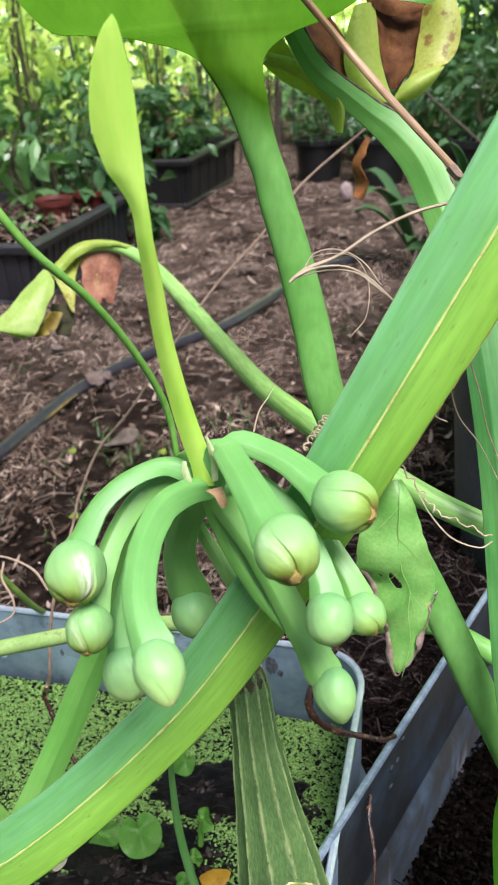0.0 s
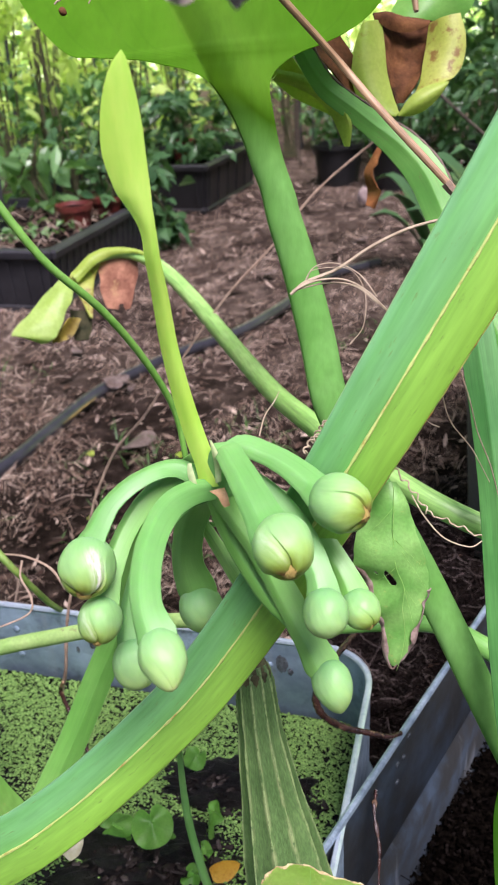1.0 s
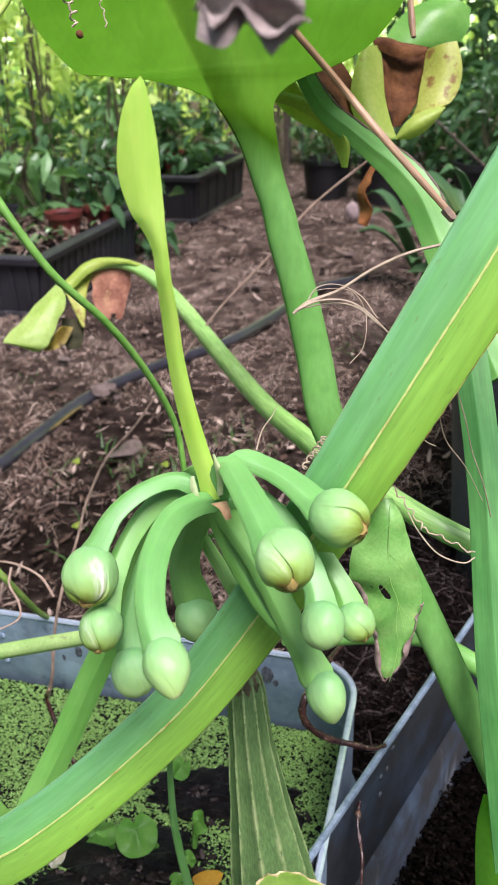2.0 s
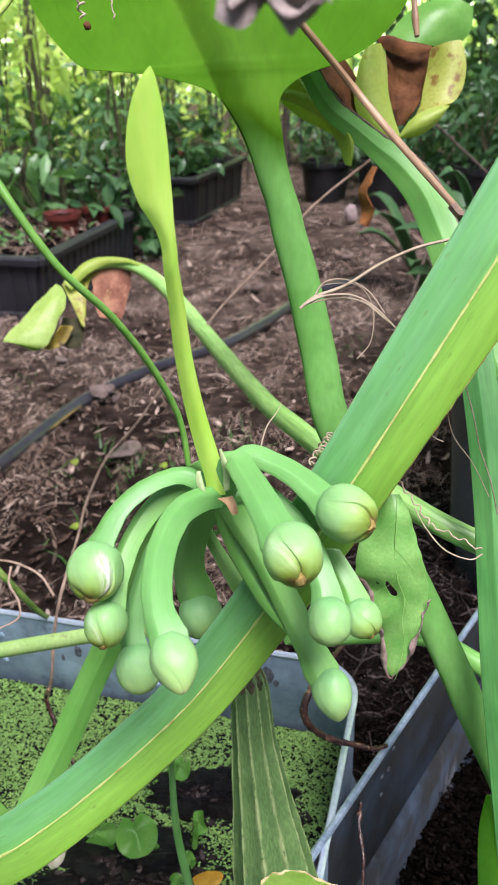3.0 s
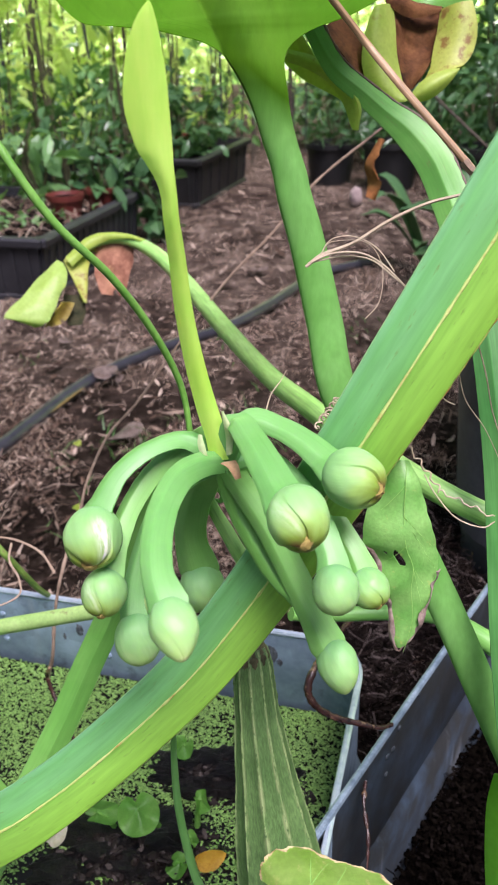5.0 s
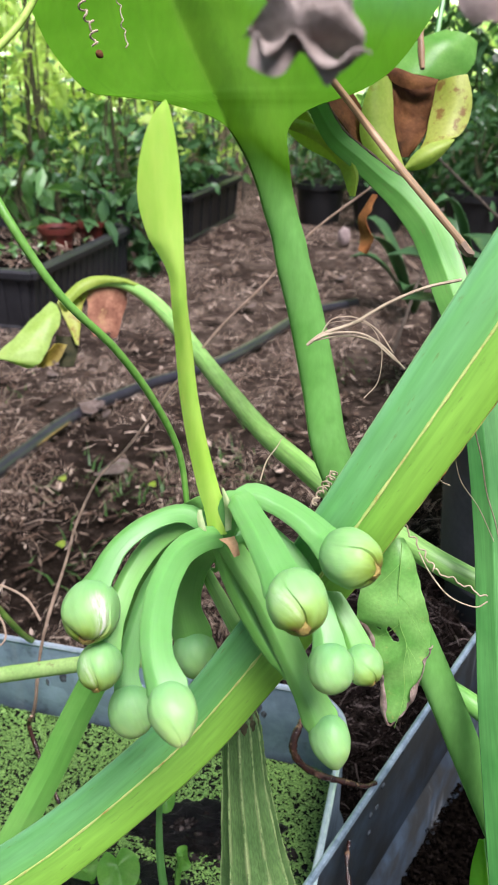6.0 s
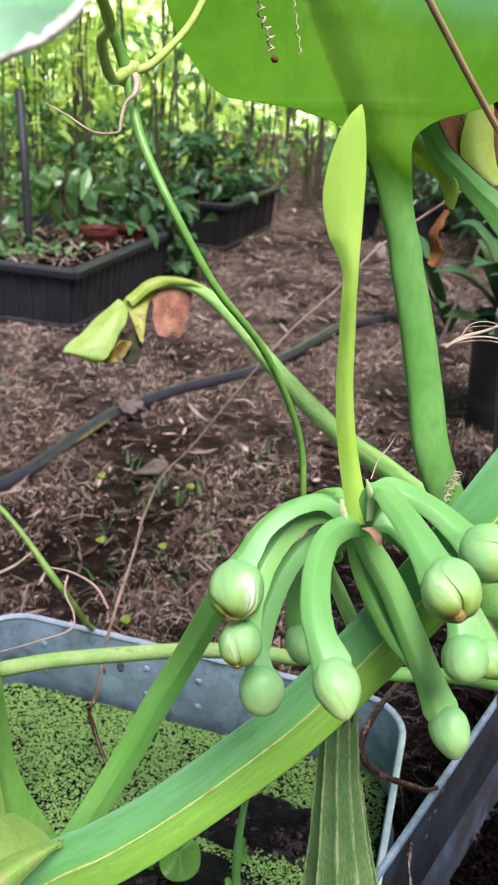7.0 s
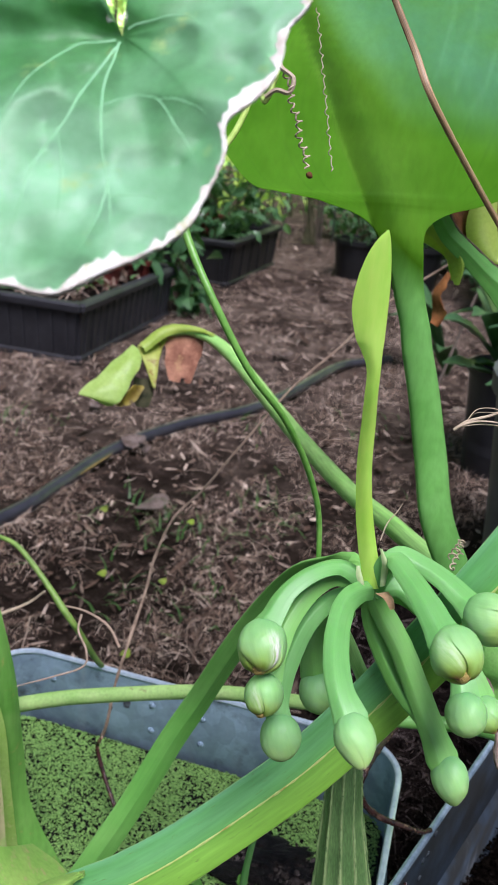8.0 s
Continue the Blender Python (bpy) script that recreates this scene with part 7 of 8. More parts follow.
rusty = thing("rusty_root", "curved rusty brown woody root between the troughs", "root")
part("root", sweep([(0.0676, 0.3529, 0.2264), (0.0594, 0.3467, 0.2302), (0.0465, 0.3447, 0.236), (0.0332, 0.3429, 0.2423), (0.022, 0.3411, 0.2529), (0.0176, 0.3435, 0.2625), (0.0211, 0.3501, 0.271), (0.0315, 0.3692, 0.2728), (0.0515, 0.4024, 0.2709)], [0.0013, 0.0015, 0.0018, 0.0019, 0.0021, 0.0022, 0.0021, 0.0019, 0.0018], ROUND, 60, wobble=0.35, seed=6), RUST_TWIG, rusty)

twig = thing("long_twig", "long thin brown dead vine stem arching over the earth", "twig")
part("stem", sweep([(0.1064, 0.7305, 0.5236), (0.0872, 0.7234, 0.5106), (0.0391, 0.7051, 0.4769), (0.0004, 0.6845, 0.4378), (-0.0378, 0.6563, 0.4058), (-0.0786, 0.6113, 0.3629), (-0.105, 0.5843, 0.3326), (-0.1255, 0.5619, 0.3158), (-0.1333, 0.5135, 0.3044), (-0.1343, 0.4812, 0.2956), (-0.1395, 0.4381, 0.2764), (-0.1458, 0.4294, 0.2482), (-0.1501, 0.4253, 0.2177), (-0.1575, 0.4298, 0.1935)], [0.0011, 0.0011, 0.0011, 0.0010, 0.0010, 0.0009, 0.0009, 0.0009, 0.0010, 0.0010, 0.0011, 0.0011, 0.0012, 0.0013], ROUND, 110, wobble=0.4, seed=3), TWIG, twig)
part("root", sweep([(-0.1520, 0.4200, 0.2110), (-0.1560, 0.4240, 0.2002), (-0.1525, 0.4200, 0.1889), (-0.1465, 0.4120, 0.1791), (-0.1386, 0.4020, 0.1693), (-0.1275, 0.3880, 0.1541)], [0.0011, 0.0014, 0.0016, 0.0015, 0.0014, 0.0011], ROUND, 40, wobble=0.35, seed=3), RUST_TWIG, twig, "dark reddish root dipping into the water")
part("side_twig", sweep([(-0.1451, 0.4405, 0.2738), (-0.1547, 0.4477, 0.2853), (-0.1712, 0.4533, 0.2915), (-0.1887, 0.4584, 0.2913), (-0.2009, 0.4629, 0.2897)], [0.0008, 0.0008, 0.0007, 0.0005, 0.0003], THIN, 40, wobble=0.3, seed=5), PALE_TWIG, twig)
part("side_twig", sweep([(-0.1749, 0.4524, 0.2895), (-0.1749, 0.4435, 0.2819), (-0.1672, 0.4343, 0.2731), (-0.1672, 0.4256, 0.2659), (-0.1858, 0.4176, 0.2612), (-0.2096, 0.4095, 0.2563)], [0.0007, 0.0007, 0.0007, 0.0006, 0.0005, 0.0003], THIN, 50, wobble=0.3, seed=6), PALE_TWIG, twig)
part("dead_leaf", patch([(0.0909, 0.7222, 0.5079), (0.086, 0.7175, 0.4987), (0.081, 0.7121, 0.4883), (0.0838, 0.7162, 0.4737), (0.0795, 0.7006, 0.465)], [(0.0947, 0.7218, 0.507), (0.0884, 0.705, 0.496), (0.0863, 0.7012, 0.4885), (0.0907, 0.6957, 0.4771), (0.087, 0.6994, 0.4623)], (0.002, -0.006, 0), 9, 24, 0.0010, 0.0035, 4, 50, 0.12), plain_mat("orange_dead_leaf", (0.13, 0.045, 0.016), (0.36, 0.15, 0.05), 0.7, 60), twig, "curled orange brown dead leaf")
part("side_twig", sweep([(-0.1369, 0.5171, 0.2977), (-0.1342, 0.5137, 0.295), (-0.1345, 0.5103, 0.2922)], [0.0012, 0.0008, 0.0003], THIN, 8), TWIG, twig)
part("side_twig", sweep([(-0.2472, 0.4771, 0.2625), (-0.2236, 0.4823, 0.2731), (-0.2102, 0.4871, 0.2831)], [0.0012, 0.001, 0.0006], THIN, 12), TENDRIL, twig)
sprig = solo("green_sprig", sweep([(-0.2446, 0.4843, 0.3277), (-0.2268, 0.4775, 0.3239), (-0.2045, 0.4647, 0.3063), (-0.1885, 0.4533, 0.2923), (-0.1771, 0.4518, 0.2761), (-0.1684, 0.4692, 0.2409), (-0.1657, 0.4833, 0.2232)], [0.0016, 0.0018, 0.002, 0.0026, 0.0022, 0.0022, 0.002], ROUND, 30), SPRIG, "slender green sprig growing behind the trough", "stem")
solo("dead_twig", sweep([(0.0492, 0.3199, 0.2174), (0.0472, 0.3086, 0.2128), (0.0485, 0.2956, 0.2022), (0.0469, 0.2827, 0.1875)], [0.0014, 0.0011, 0.0009, 0.0006], THIN, 34, wobble=0.9, seed=4), RUST_TWIG, "small dead brown twig hanging on the steel wall", "twig")


# ---- planters and pots behind ----
def planter(name, label, corner, turn, lx, ly, h, mat, ribs, group):
    """A tapered box with a rim lip, base lip and ribbed sides; the corner is its front right foot, x runs to its left, y to its back."""
    t = thing(name, label, "planter", group=group)
    m = Matrix.Translation(corner) @ pose(0, 0, 0, 0, 0, turn) @ Matrix.Diagonal((-1, 1, 1, 1))
    spread = 0.012

    def ring(z, out):
        return [m @ Vector(p) for p in ((-out, -out, z), (lx + out, -out, z), (lx + out, ly + out, z), (-out, ly + out, z))]

    def shell(levels, lid=True):
        bm = bmesh.new()
        rows = [[bm.verts.new(p) for p in ring(z, o)] for z, o in levels]
        for a, b in zip(rows, rows[1:]):
            for i in range(4):
                bm.faces.new((a[i], a[(i + 1) % 4], b[(i + 1) % 4], b[i]))
        if lid:
            bm.faces.new(rows[0])
            bm.faces.new(rows[-1])
        bmesh.ops.bevel(bm, geom=[e for e in bm.edges if abs((e.verts[0].co - e.verts[1].co).z) > 0.003], offset=0.010, segments=4, affect="EDGES")
        return bm

    part("body", shell([(0.0, -0.002), (0.0, 0.006), (0.014, 0.006), (0.018, 0.0), (h - 0.022, spread), (h - 0.020, -0.02 + spread), (0.02, -0.02)]), mat, t, smooth=False)
    part("rim", shell([(h - 0.02, spread), (h - 0.02, spread + 0.012), (h - 0.004, spread + 0.013), (h, spread + 0.008), (h, spread - 0.012), (h - 0.02, spread - 0.014)], False), mat, t, smooth=False)
    for i in range(ribs):
        for along_y in (True, False):
            ln = ly if along_y else lx
            if along_y or i < int(ribs * lx / ly):
                s = 0.03 + (ln - 0.06) * i / ((ribs if along_y else max(2, int(ribs * lx / ly))) - 1)
                bm = bmesh.new()
                base = Vector((-0.0035, s, 0.022)) if along_y else Vector((s, -0.0035, 0.022))
                box(bm, m @ Matrix.Translation(base) @ (pose(0, 0, 0, 0, -4.5, 0) if along_y else pose(0, 0, 0, 4.5, 0, 0)), 0.005 if along_y else 0.010, 0.010 if along_y else 0.005, h - 0.05)
                part("rib", bm, mat, t, smooth=False)
    return t, m


def soil_in(m, lx, ly, z, seed):
    slab(m, 0.012, lx - 0.012, 0.012, ly - 0.012, z, SOIL, "planter_soil", "dark soil with dry stalks filling the planter", "soil", 0.010, "stuff", 30)


near_turn = -13.8
_, near_m = planter("grey_planter", "dark grey ribbed plastic planter box with potted plants", (-0.534, 1.935, 0.0), near_turn, 0.46, 0.60, 0.156, PLASTIC, 15, "planters")
soil_in(near_m, 0.46, 0.60, 0.132, 1)
_, far_m = planter("black_planter", "black plastic planter box overgrown with plants", (-0.246, 3.033, 0.0), -16.0, 0.7, 0.58, 0.17, BLACK_PLASTIC, 6, "planters")
soil_in(far_m, 0.7, 0.58, 0.14, 2)


def pot(at, r, h, label="round terracotta red plastic flower pot with soil"):
    t = thing("flower_pot", label, "pot", at, group="red pots")
    part("body", lathe([(r * 0.72, 0), (r * 0.95, h * 0.8), (r * 1.06, h * 0.8), (r * 1.08, h), (r * 0.98, h), (r * 0.9, h * 0.85)]), TERRACOTTA, t)
    part("soil", lathe([(r * 0.5, h * 0.80), (r * 0.9, h * 0.86), (r * 0.02, h * 0.9)], 20), SOIL, t)


pot((-0.545, 2.30, 0.115), 0.048, 0.075)
pot((-0.475, 2.42, 0.115), 0.042, 0.07)
pot((-0.52, 2.47, 0.115), 0.042, 0.07)
pot((-0.34, 3.36, 0.13), 0.05, 0.085)
pot((-0.62, 3.45, 0.13), 0.05, 0.085)


# ---- background plants ----
def leaf_soup(rng, points, length, width, droop):
    """Many folded pointed leaves at the given points."""
    v, f = [], []
    for p in points:
        ln, w = length * rng.uniform(0.6, 1.3), width * rng.uniform(0.6, 1.3)
        yaw, pitch, roll = rng.random() * math.tau, rng.gauss(-droop, 0.45), rng.gauss(0, 0.5)
        m = Matrix.Translation(p) @ Euler((roll, -pitch, yaw)).to_matrix().to_4x4()
        k = len(v)
        for s, ws in ((0, 0.08), (0.3, 0.9), (0.62, 0.8), (1.0, 0.04)):
            sag = -0.25 * ln * s * s
            for q in (-1, 0, 1):
                v.append(m @ Vector((s * ln, q * w * ws, sag + abs(q) * w * 0.35 * ws)))
        for r in range(3):
            for q in range(2):
                a = k + r * 3 + q
                f.append((a, a + 1, a + 4, a + 3))
    return v, f


def shrub(at, radius, height, leaves, length, width, mat, seed, label, stems=5, droop=0.3, name="leafy_shrub", group="background shrubs", lift=0.12):
    rng = random.Random(seed)
    t = thing(name, label, "shrub", at, group=group)
    tops = []
    for k in range(stems):
        a = math.tau * k / stems + rng.random()
        top = Vector((radius * 0.6 * math.cos(a) * rng.random(), radius * 0.6 * math.sin(a) * rng.random(), height * rng.uniform(0.75, 1.0)))
        mid = Vector((top.x * 0.4 + rng.gauss(0, 0.02), top.y * 0.4, top.z * 0.5))
        part("stem", sweep([(0.01 * k, 0, 0), mid, top], [0.006, 0.004, 0.002], THIN, 10), TWIG_GREEN, t)
        tops.append((mid, top))
    pts = []
    while len(pts) < leaves:
        z = height * (lift + (1.05 - lift) * rng.random())
        rr = radius * (0.35 + 0.75 * math.sin(math.pi * min(1, z / height * 0.85 + 0.08)))
        a, d = rng.random() * math.tau, rr * math.sqrt(rng.random())
        p = Vector((d * math.cos(a), d * math.sin(a), z))
        if noise.noise((p + Vector(at)) * 9) > -0.12:
            pts.append(p)
    v, f = leaf_soup(rng, pts, length, width, droop)
    soup("crown", v, f, mat, "", "", "", t)
    return t


TWIG_GREEN = plain_mat("green_brown_twig", (0.05, 0.06, 0.03), (0.10, 0.09, 0.05), 0.7, 60)
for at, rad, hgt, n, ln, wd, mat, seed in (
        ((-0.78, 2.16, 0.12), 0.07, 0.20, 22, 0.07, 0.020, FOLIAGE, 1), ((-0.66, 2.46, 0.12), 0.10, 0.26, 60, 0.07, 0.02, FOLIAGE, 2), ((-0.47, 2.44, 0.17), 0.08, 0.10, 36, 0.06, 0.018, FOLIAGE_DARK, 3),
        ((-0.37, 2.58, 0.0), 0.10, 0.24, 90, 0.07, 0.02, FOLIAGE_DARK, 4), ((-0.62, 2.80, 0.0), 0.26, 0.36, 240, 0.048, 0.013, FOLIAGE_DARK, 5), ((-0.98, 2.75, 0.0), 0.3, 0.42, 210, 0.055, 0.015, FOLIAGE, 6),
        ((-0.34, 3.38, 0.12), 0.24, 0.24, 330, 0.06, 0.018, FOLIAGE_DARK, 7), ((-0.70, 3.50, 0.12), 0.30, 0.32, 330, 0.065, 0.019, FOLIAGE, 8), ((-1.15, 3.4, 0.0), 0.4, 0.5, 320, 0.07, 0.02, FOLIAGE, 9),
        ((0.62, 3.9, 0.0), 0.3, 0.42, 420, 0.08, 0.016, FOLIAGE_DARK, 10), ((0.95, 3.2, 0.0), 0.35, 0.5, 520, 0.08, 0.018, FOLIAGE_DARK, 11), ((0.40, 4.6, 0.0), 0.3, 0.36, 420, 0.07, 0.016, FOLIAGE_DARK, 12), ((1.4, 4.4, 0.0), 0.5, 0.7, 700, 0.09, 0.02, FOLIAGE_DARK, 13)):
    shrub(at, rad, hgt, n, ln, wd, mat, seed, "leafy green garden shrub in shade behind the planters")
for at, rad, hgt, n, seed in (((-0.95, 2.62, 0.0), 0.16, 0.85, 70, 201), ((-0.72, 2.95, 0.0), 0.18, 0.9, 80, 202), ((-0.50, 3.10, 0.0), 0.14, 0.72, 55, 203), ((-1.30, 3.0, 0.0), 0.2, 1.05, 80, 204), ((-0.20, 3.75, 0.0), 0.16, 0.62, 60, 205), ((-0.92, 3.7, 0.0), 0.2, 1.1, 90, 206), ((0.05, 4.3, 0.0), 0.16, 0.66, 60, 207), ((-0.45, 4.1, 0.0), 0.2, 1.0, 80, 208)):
    shrub(at, rad, hgt, n, 0.055, 0.015, FOLIAGE_SUNLIT if seed in (202, 204, 206) else FOLIAGE if seed % 2 else FOLIAGE_DARK, seed, "tall sparse green plant on thin bare stems", 7, 0.3, "tall_plant", "tall garden plants", 0.25)
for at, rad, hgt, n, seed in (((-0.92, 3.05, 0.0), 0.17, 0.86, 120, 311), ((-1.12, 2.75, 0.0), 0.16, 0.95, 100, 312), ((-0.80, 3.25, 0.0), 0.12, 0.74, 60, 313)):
    shrub(at, rad, hgt, n, 0.052, 0.022, FOLIAGE_SUNLIT, seed, "tall climbing plant with yellow green sunlit leaves", 6, 0.2, "tall_plant", "tall garden plants", 0.52)
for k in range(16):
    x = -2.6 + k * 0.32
    shrub((x, 5.6 + 0.5 * math.sin(k * 2.3), 0.0), 0.45, 0.62 + 0.25 * math.sin(k * 1.7), 95, 0.10, 0.030, FOLIAGE_SUNLIT if x < 0.6 and k % 3 != 2 else FOLIAGE, 40 + k, "bright yellow green sunlit shrub at the back of the garden", 4, 0.3)
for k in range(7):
    shrub((-2.3 + k * 0.27, 4.5 + 0.25 * math.sin(k * 2.9), 0.0), 0.28, 0.85 + 0.2 * math.sin(k * 1.9), 95, 0.12, 0.038, FOLIAGE_SUNLIT, 120 + k, "sunlit yellow green climbing shrub behind the planters", 4, 0.3)
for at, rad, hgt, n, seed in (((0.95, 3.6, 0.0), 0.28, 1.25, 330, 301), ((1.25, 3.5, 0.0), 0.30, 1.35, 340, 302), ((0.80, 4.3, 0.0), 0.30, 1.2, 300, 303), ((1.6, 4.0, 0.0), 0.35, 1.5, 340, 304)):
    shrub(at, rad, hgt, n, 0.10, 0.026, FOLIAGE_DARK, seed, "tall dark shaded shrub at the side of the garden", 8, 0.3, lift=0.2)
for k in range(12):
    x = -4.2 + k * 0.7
    shrub((x, 7.3 + 0.5 * math.sin(k * 1.3), 0.0), 0.9, 1.1 + 0.4 * math.sin(k * 2.1), 80, 0.16, 0.05, FOLIAGE_SUNLIT if k % 3 else FOLIAGE, 80 + k, "tall bright green sunlit bush far behind the garden", 5, 0.3)
solo("support_pole", sweep([(-0.7046, 2.1712, 0.125), (-0.7071, 2.1798, 0.3458), (-0.7353, 2.2607, 0.5288)], [0.011], ROUND, 8, Vector((0, -1, 0))), POLE, "dark green plastic plant support pole in the planter", "pole")


# ---- right-hand background ----
def bucket(at, r, h):
    t = thing("grey_bucket", "grey plastic bucket standing on the earth holding a leafy plant", "bucket", at)
    part("body", lathe([(r * 0.82, 0), (r * 0.96, h * 0.9), (r * 1.04, h * 0.9), (r * 1.05, h), (r * 0.97, h), (r * 0.9, h * 0.86)]), BUCKET_GREY, t)
    part("soil", lathe([(r * 0.5, h * 0.82), (r * 0.93, h * 0.87), (r * 0.02, h * 0.9)], 20), SOIL, t)


bucket((0.405, 1.10, 0.0), 0.105, 0.26)
tub = thing("plant_tub", "tall dark grey plastic tub standing behind the trough", "tub", (0.322, 0.84, 0.0))
part("body", lathe([(0.02, 0.0), (0.085, 0.0), (0.09, 0.01), (0.126, 0.36), (0.133, 0.362), (0.135, 0.384), (0.128, 0.386), (0.121, 0.36), (0.10, 0.06)]), TUB_GREY, tub)
part("soil", lathe([(0.06, 0.32), (0.118, 0.34), (0.01, 0.35)], 20), SOIL, tub)


def strap_plant(at, leaves, label, mat, seed):
    """A tuft of broad pointed arching leaves."""
    rng = random.Random(seed)
    t = thing("leafy_plant", label, "plant", at)
    for yaw, length, width, rise in leaves:
        d = Vector((math.cos(radians(yaw)), math.sin(radians(yaw)), 0))
        side = Vector((-d.y, d.x, 0))
        mids = [d * length * s + Vector((0, 0, rise * math.sin(math.pi * 0.62 * s))) for s in (0, 0.25, 0.5, 0.75, 1)]
        ws = (0.10, 0.85, 1.0, 0.7, 0.04)
        part("leaf", patch([m - side * width * w for m, w in zip(mids, ws)], [m + side * width * w for m, w in zip(mids, ws)], (0, 0, -0.012), 7, 14, 0.001, 0.004, seed), mat, t)


strap_plant((0.40, 1.10, 0.22), ((200, 0.18, 0.032, 0.10), (235, 0.20, 0.035, 0.06), (170, 0.16, 0.03, 0.16), (260, 0.16, 0.03, 0.12), (120, 0.2, 0.03, 0.16), (300, 0.2, 0.03, 0.14), (215, 0.12, 0.026, 0.18)), "dark green broad leaves growing from the bucket", FOLIAGE_DARK, 3)
strap_plant((0.52, 1.55, 0.0), ((190, 0.22, 0.03, 0.22), (220, 0.22, 0.03, 0.3), (160, 0.24, 0.028, 0.30), (250, 0.2, 0.03, 0.2), (100, 0.2, 0.03, 0.3)), "green broad-leaved plant growing from the earth", FOLIAGE, 5)
strap_plant((0.42, 2.15, 0.0), ((180, 0.18, 0.03, 0.16), (210, 0.2, 0.03, 0.22), (150, 0.18, 0.028, 0.24), (250, 0.2, 0.03, 0.12)), "dark green low plant growing from the earth", FOLIAGE_DARK, 7)
nursery = thing("nursery_pot", "dark blue grey plastic pot standing on the earth", "pot", (0.405, 1.5, 0.0))
part("body", lathe([(0.02, 0.0), (0.062, 0.0), (0.066, 0.01), (0.082, 0.20), (0.088, 0.201), (0.089, 0.215), (0.084, 0.217), (0.078, 0.20), (0.07, 0.05)]), PLASTIC, nursery)
part("soil", lathe([(0.04, 0.17), (0.075, 0.18), (0.01, 0.19)], 20), SOIL, nursery)
strap_plant((0.405, 1.5, 0.18), ((178, 0.17, 0.042, 0.12), (200, 0.16, 0.045, 0.05), (222, 0.17, 0.04, 0.16), (160, 0.15, 0.036, 0.20), (250, 0.16, 0.036, 0.10), (120, 0.16, 0.034, 0.16), (300, 0.16, 0.034, 0.14), (20, 0.15, 0.034, 0.12), (186, 0.10, 0.03, 0.22)), "dark green broad leaves growing from a dark pot", FOLIAGE_DARK, 9)
for pts, w, mat, nm, lab, cat in (
        ([(0.30, 1.75, 0.015), (0.36, 1.86, 0.14), (0.43, 1.98, 0.30)], [0.004, 0.0035, 0.003], DARK_STAKE, "leaning_stick", "brown wooden stick leaning over the earth", "stick"),
        ([(0.36, 1.25, 0.30), (0.362, 1.25, 0.18), (0.36, 1.25, 0.0)], [0.0015], TWIG, "hanging_root", "thin dry root hanging beside the bucket", "root"),
        ([(0.90, 2.3, 0.02), (0.45, 2.3, 0.40), (0.30, 2.3, 0.55)], [0.004, 0.0035, 0.003], DARK_STAKE, "leaning_stick", "brown wooden stick leaning over the earth", "stick")):
    solo(nm, sweep(pts, w, ROUND, 16), mat, lab, cat)

pebble = bmesh.new()
bmesh.ops.create_icosphere(pebble, subdivisions=3, radius=1)
for q in pebble.verts:
    q.co = Vector((q.co.x * 0.024, q.co.y * 0.02, q.co.z * 0.035 + 0.028)) * (1 + 0.12 * noise.noise(q.co * 1.5))
stone = solo("pale_stone", pebble, plain_mat("pale_stone", (0.22, 0.17, 0.16), (0.36, 0.29, 0.27), 0.8, 30), "pale pinkish stone lying on the earth", "stone")
stone.matrix_basis = Matrix.Translation((0.32, 3.05, 0.0))
for at, r, h in (((0.26, 3.5, 0), 0.10, 0.16), ((0.48, 3.35, 0), 0.11, 0.18), ((0.78, 3.0, 0), 0.12, 0.2)):
    t = thing("black_pot", "black plastic nursery pot standing on the earth", "pot", at, group="black pots")
    part("body", lathe([(r * 0.8, 0), (r * 0.97, h * 0.88), (r * 1.05, h * 0.88), (r * 1.05, h), (r * 0.95, h), (r * 0.9, h * 0.85)]), BLACK_PLASTIC, t)
    part("soil", lathe([(r * 0.5, h * 0.80), (r * 0.92, h * 0.86), (r * 0.02, h * 0.9)], 20), SOIL, t)
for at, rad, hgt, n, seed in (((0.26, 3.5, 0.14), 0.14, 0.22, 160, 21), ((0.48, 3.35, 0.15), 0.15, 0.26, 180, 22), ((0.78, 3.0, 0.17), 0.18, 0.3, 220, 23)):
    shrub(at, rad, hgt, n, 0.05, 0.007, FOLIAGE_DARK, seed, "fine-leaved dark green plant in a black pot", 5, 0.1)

# slim stakes and hanging vines before the bright shrubs
rng = random.Random(77)
for k in range(44):
    x, y = rng.uniform(-2.0, 0.75), rng.uniform(3.9, 5.2)
    lean = rng.gauss(0, 0.05)
    solo("garden_stake", sweep([(x, y, 0.0), (x + lean * 0.5, y, 0.6), (x + lean, y, 1.25)], [rng.uniform(0.003, 0.008)], THIN, 6), DARK_STAKE if k % 3 else POLE, "slim brown garden stake standing in the back bed", "stake", "garden stakes")

# dark leaf behind the dying leaf
back = thing("dark_leaf", "dark green broad leaf behind the dying leaf", "leaf")
part("blade", patch([(0.0883, 0.6527, 0.5932), (0.0927, 0.66, 0.6076), (0.1052, 0.6675, 0.6218), (0.1297, 0.6733, 0.6319)], [(0.1167, 0.6532, 0.5923), (0.1391, 0.6572, 0.5989), (0.1515, 0.6628, 0.6094), (0.1539, 0.6701, 0.6239)], (0.0, -0.008, 0.004), 9, 14, 0.001, 0.003, 4), WATER_LEAF, back)
part("stalk", sweep([(0.118, 0.6661, 0.6069), (0.1245, 0.6753, 0.625), (0.1374, 0.7142, 0.6913)], [0.002], THIN, 10), PETIOLE_DEEP, back)
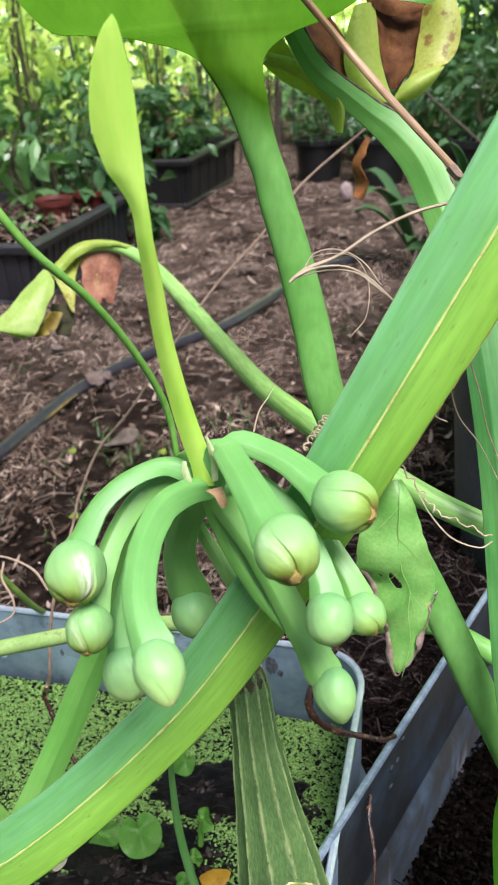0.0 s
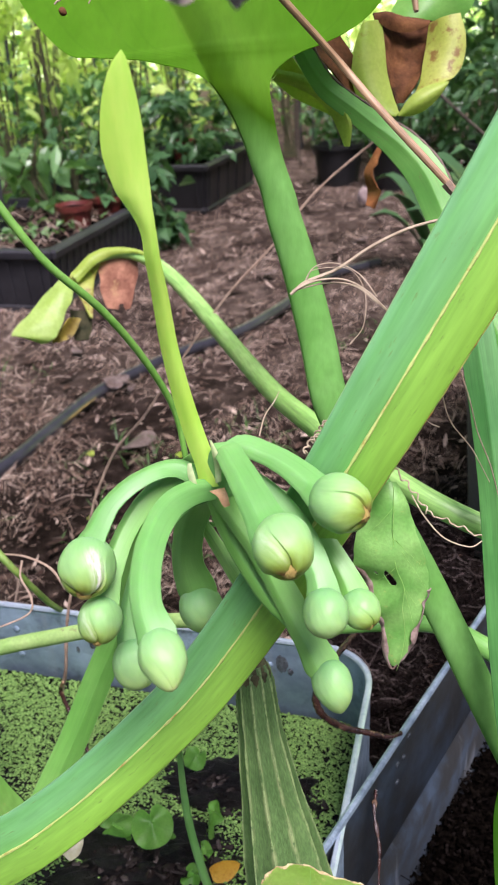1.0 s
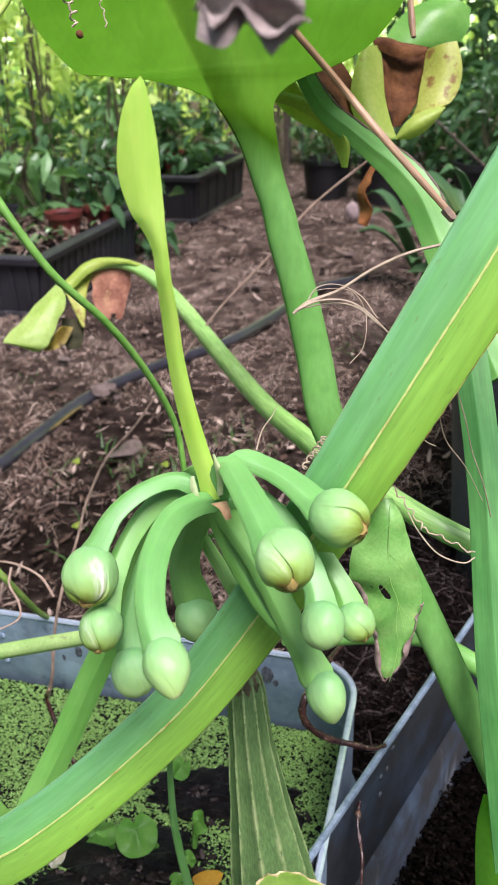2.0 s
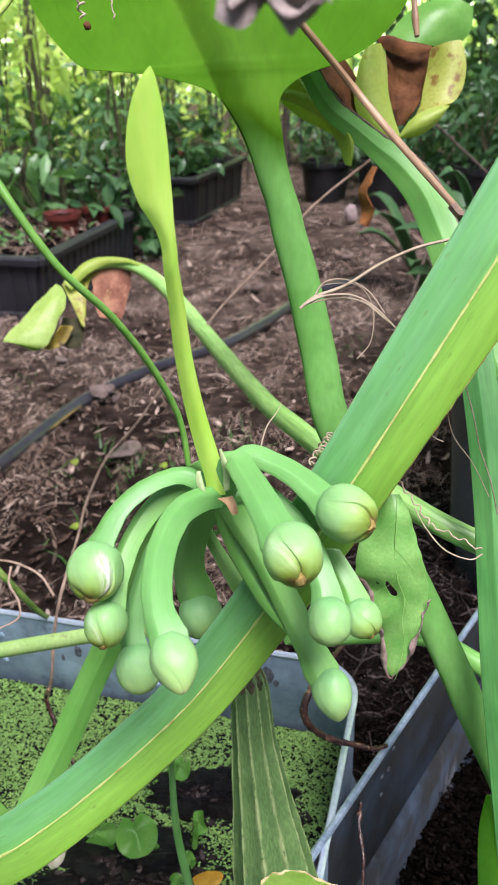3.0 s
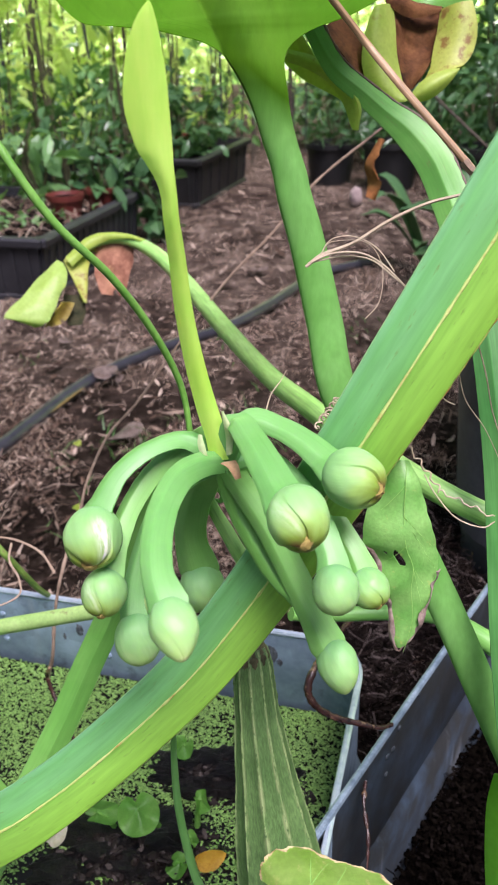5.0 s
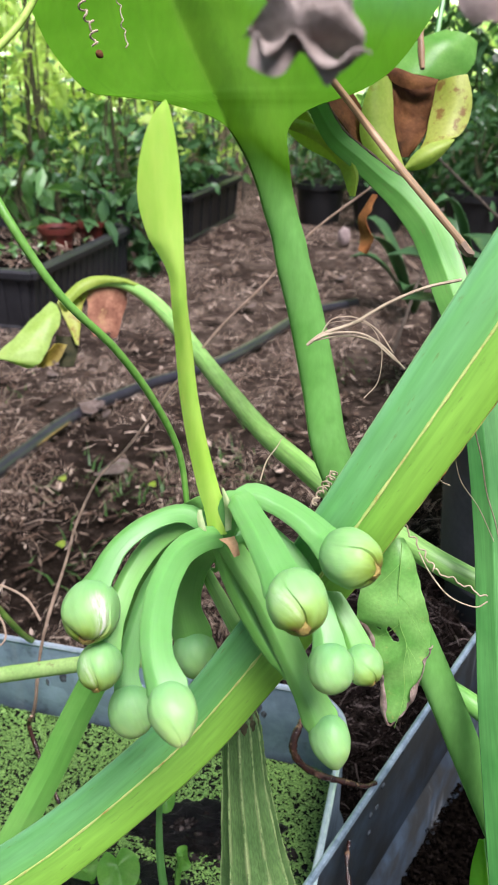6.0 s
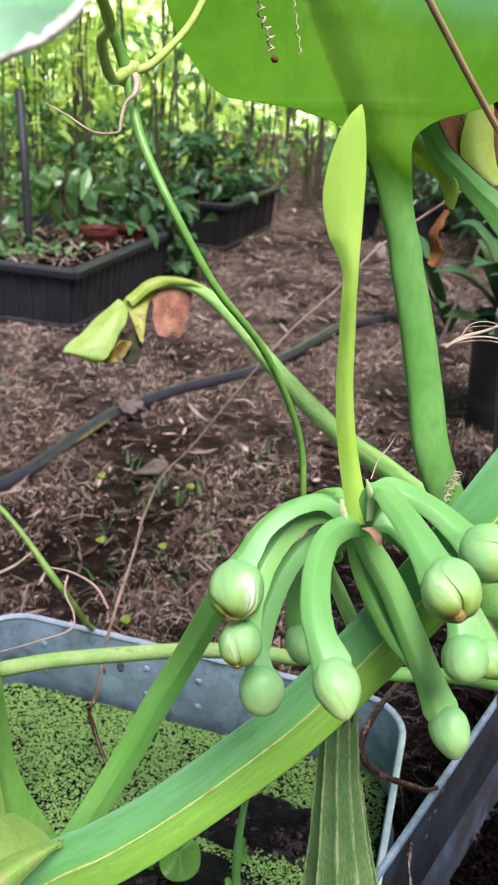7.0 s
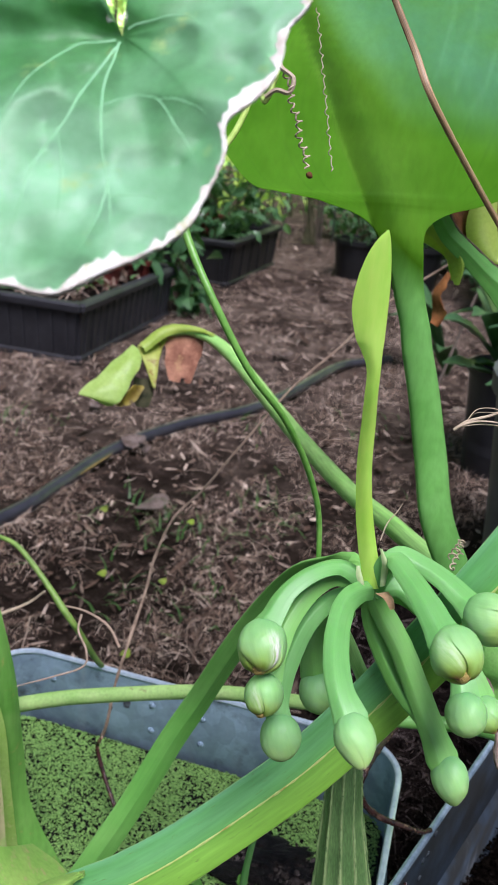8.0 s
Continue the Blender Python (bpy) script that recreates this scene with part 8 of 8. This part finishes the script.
hang = thing("hanging_twig", "short dry twig hanging from above", "twig")
part("twig", sweep([(0.0932, 0.5478, 0.6064), (0.0924, 0.5523, 0.6155), (0.0918, 0.5613, 0.6337), (0.0935, 0.5763, 0.664)], [0.0016, 0.0022, 0.0024, 0.0024], ROUND, 12, wobble=0.3, seed=3), STRAW, hang)

# dry stalks and seedlings in the near planter
rng = random.Random(31)
v, f = [], []
for _ in range(260):
    x, y = rng.uniform(0.02, 0.44), rng.uniform(0.02, 0.5)
    k = len(v)
    yaw, ln = rng.random() * math.tau, rng.uniform(0.02, 0.09)
    c = near_m @ Vector((x, y, 0.138))
    for q in (-1, 0, 1):
        p = c + Vector((math.cos(yaw) * ln * q * 0.5, math.sin(yaw) * ln * q * 0.5, 0.012 * (1 - abs(q)) + rng.random() * 0.006))
        v.extend((p, p + Vector((0, 0, 0.0022)), p + Vector((-math.sin(yaw) * 0.002, math.cos(yaw) * 0.002, 0.001))))
    for a in (0, 3):
        f.extend(((k + a, k + a + 3, k + a + 4, k + a + 1), (k + a + 1, k + a + 4, k + a + 5, k + a + 2)))
soup("planter_straw", v, f, STRAW_BITS, "dry straw lying on the planter soil", "straw")
for at, n in (((-0.70, 2.10, 0.135), 30), ((-0.62, 2.16, 0.135), 24), ((-0.56, 2.24, 0.135), 16)):
    pts = [Vector((rng.gauss(0, 0.035), rng.gauss(0, 0.03), rng.uniform(0.002, 0.03))) + Vector(at) for _ in range(n)]
    v, f = leaf_soup(rng, pts, 0.025, 0.008, 0.2)
    soup("seedlings", v, f, FOLIAGE, "low bright green seedlings in the planter soil", "seedlings")


# the distance beyond the garden: a glowing sheet with its sunlight painted in
def make_backdrop():
    m, n, p, out = material("glowing_distance")
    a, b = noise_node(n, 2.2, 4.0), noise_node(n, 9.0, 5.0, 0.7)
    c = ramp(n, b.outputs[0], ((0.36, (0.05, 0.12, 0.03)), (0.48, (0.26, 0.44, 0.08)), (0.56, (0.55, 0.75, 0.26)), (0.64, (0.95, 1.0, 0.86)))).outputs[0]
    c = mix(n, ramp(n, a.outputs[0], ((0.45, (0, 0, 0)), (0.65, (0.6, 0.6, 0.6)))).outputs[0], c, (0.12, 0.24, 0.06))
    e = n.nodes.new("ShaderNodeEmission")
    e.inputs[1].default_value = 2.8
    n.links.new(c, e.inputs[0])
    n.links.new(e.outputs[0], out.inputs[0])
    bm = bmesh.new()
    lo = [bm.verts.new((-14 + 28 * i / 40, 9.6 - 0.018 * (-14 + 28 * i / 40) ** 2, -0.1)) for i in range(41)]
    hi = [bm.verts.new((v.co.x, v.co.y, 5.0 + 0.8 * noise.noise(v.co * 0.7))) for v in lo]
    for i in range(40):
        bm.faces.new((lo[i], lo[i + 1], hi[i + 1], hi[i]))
    solo("backdrop", bm, m, "glowing sheet painted as distant sunlit greenery", "backdrop", kind="structure")


make_backdrop()
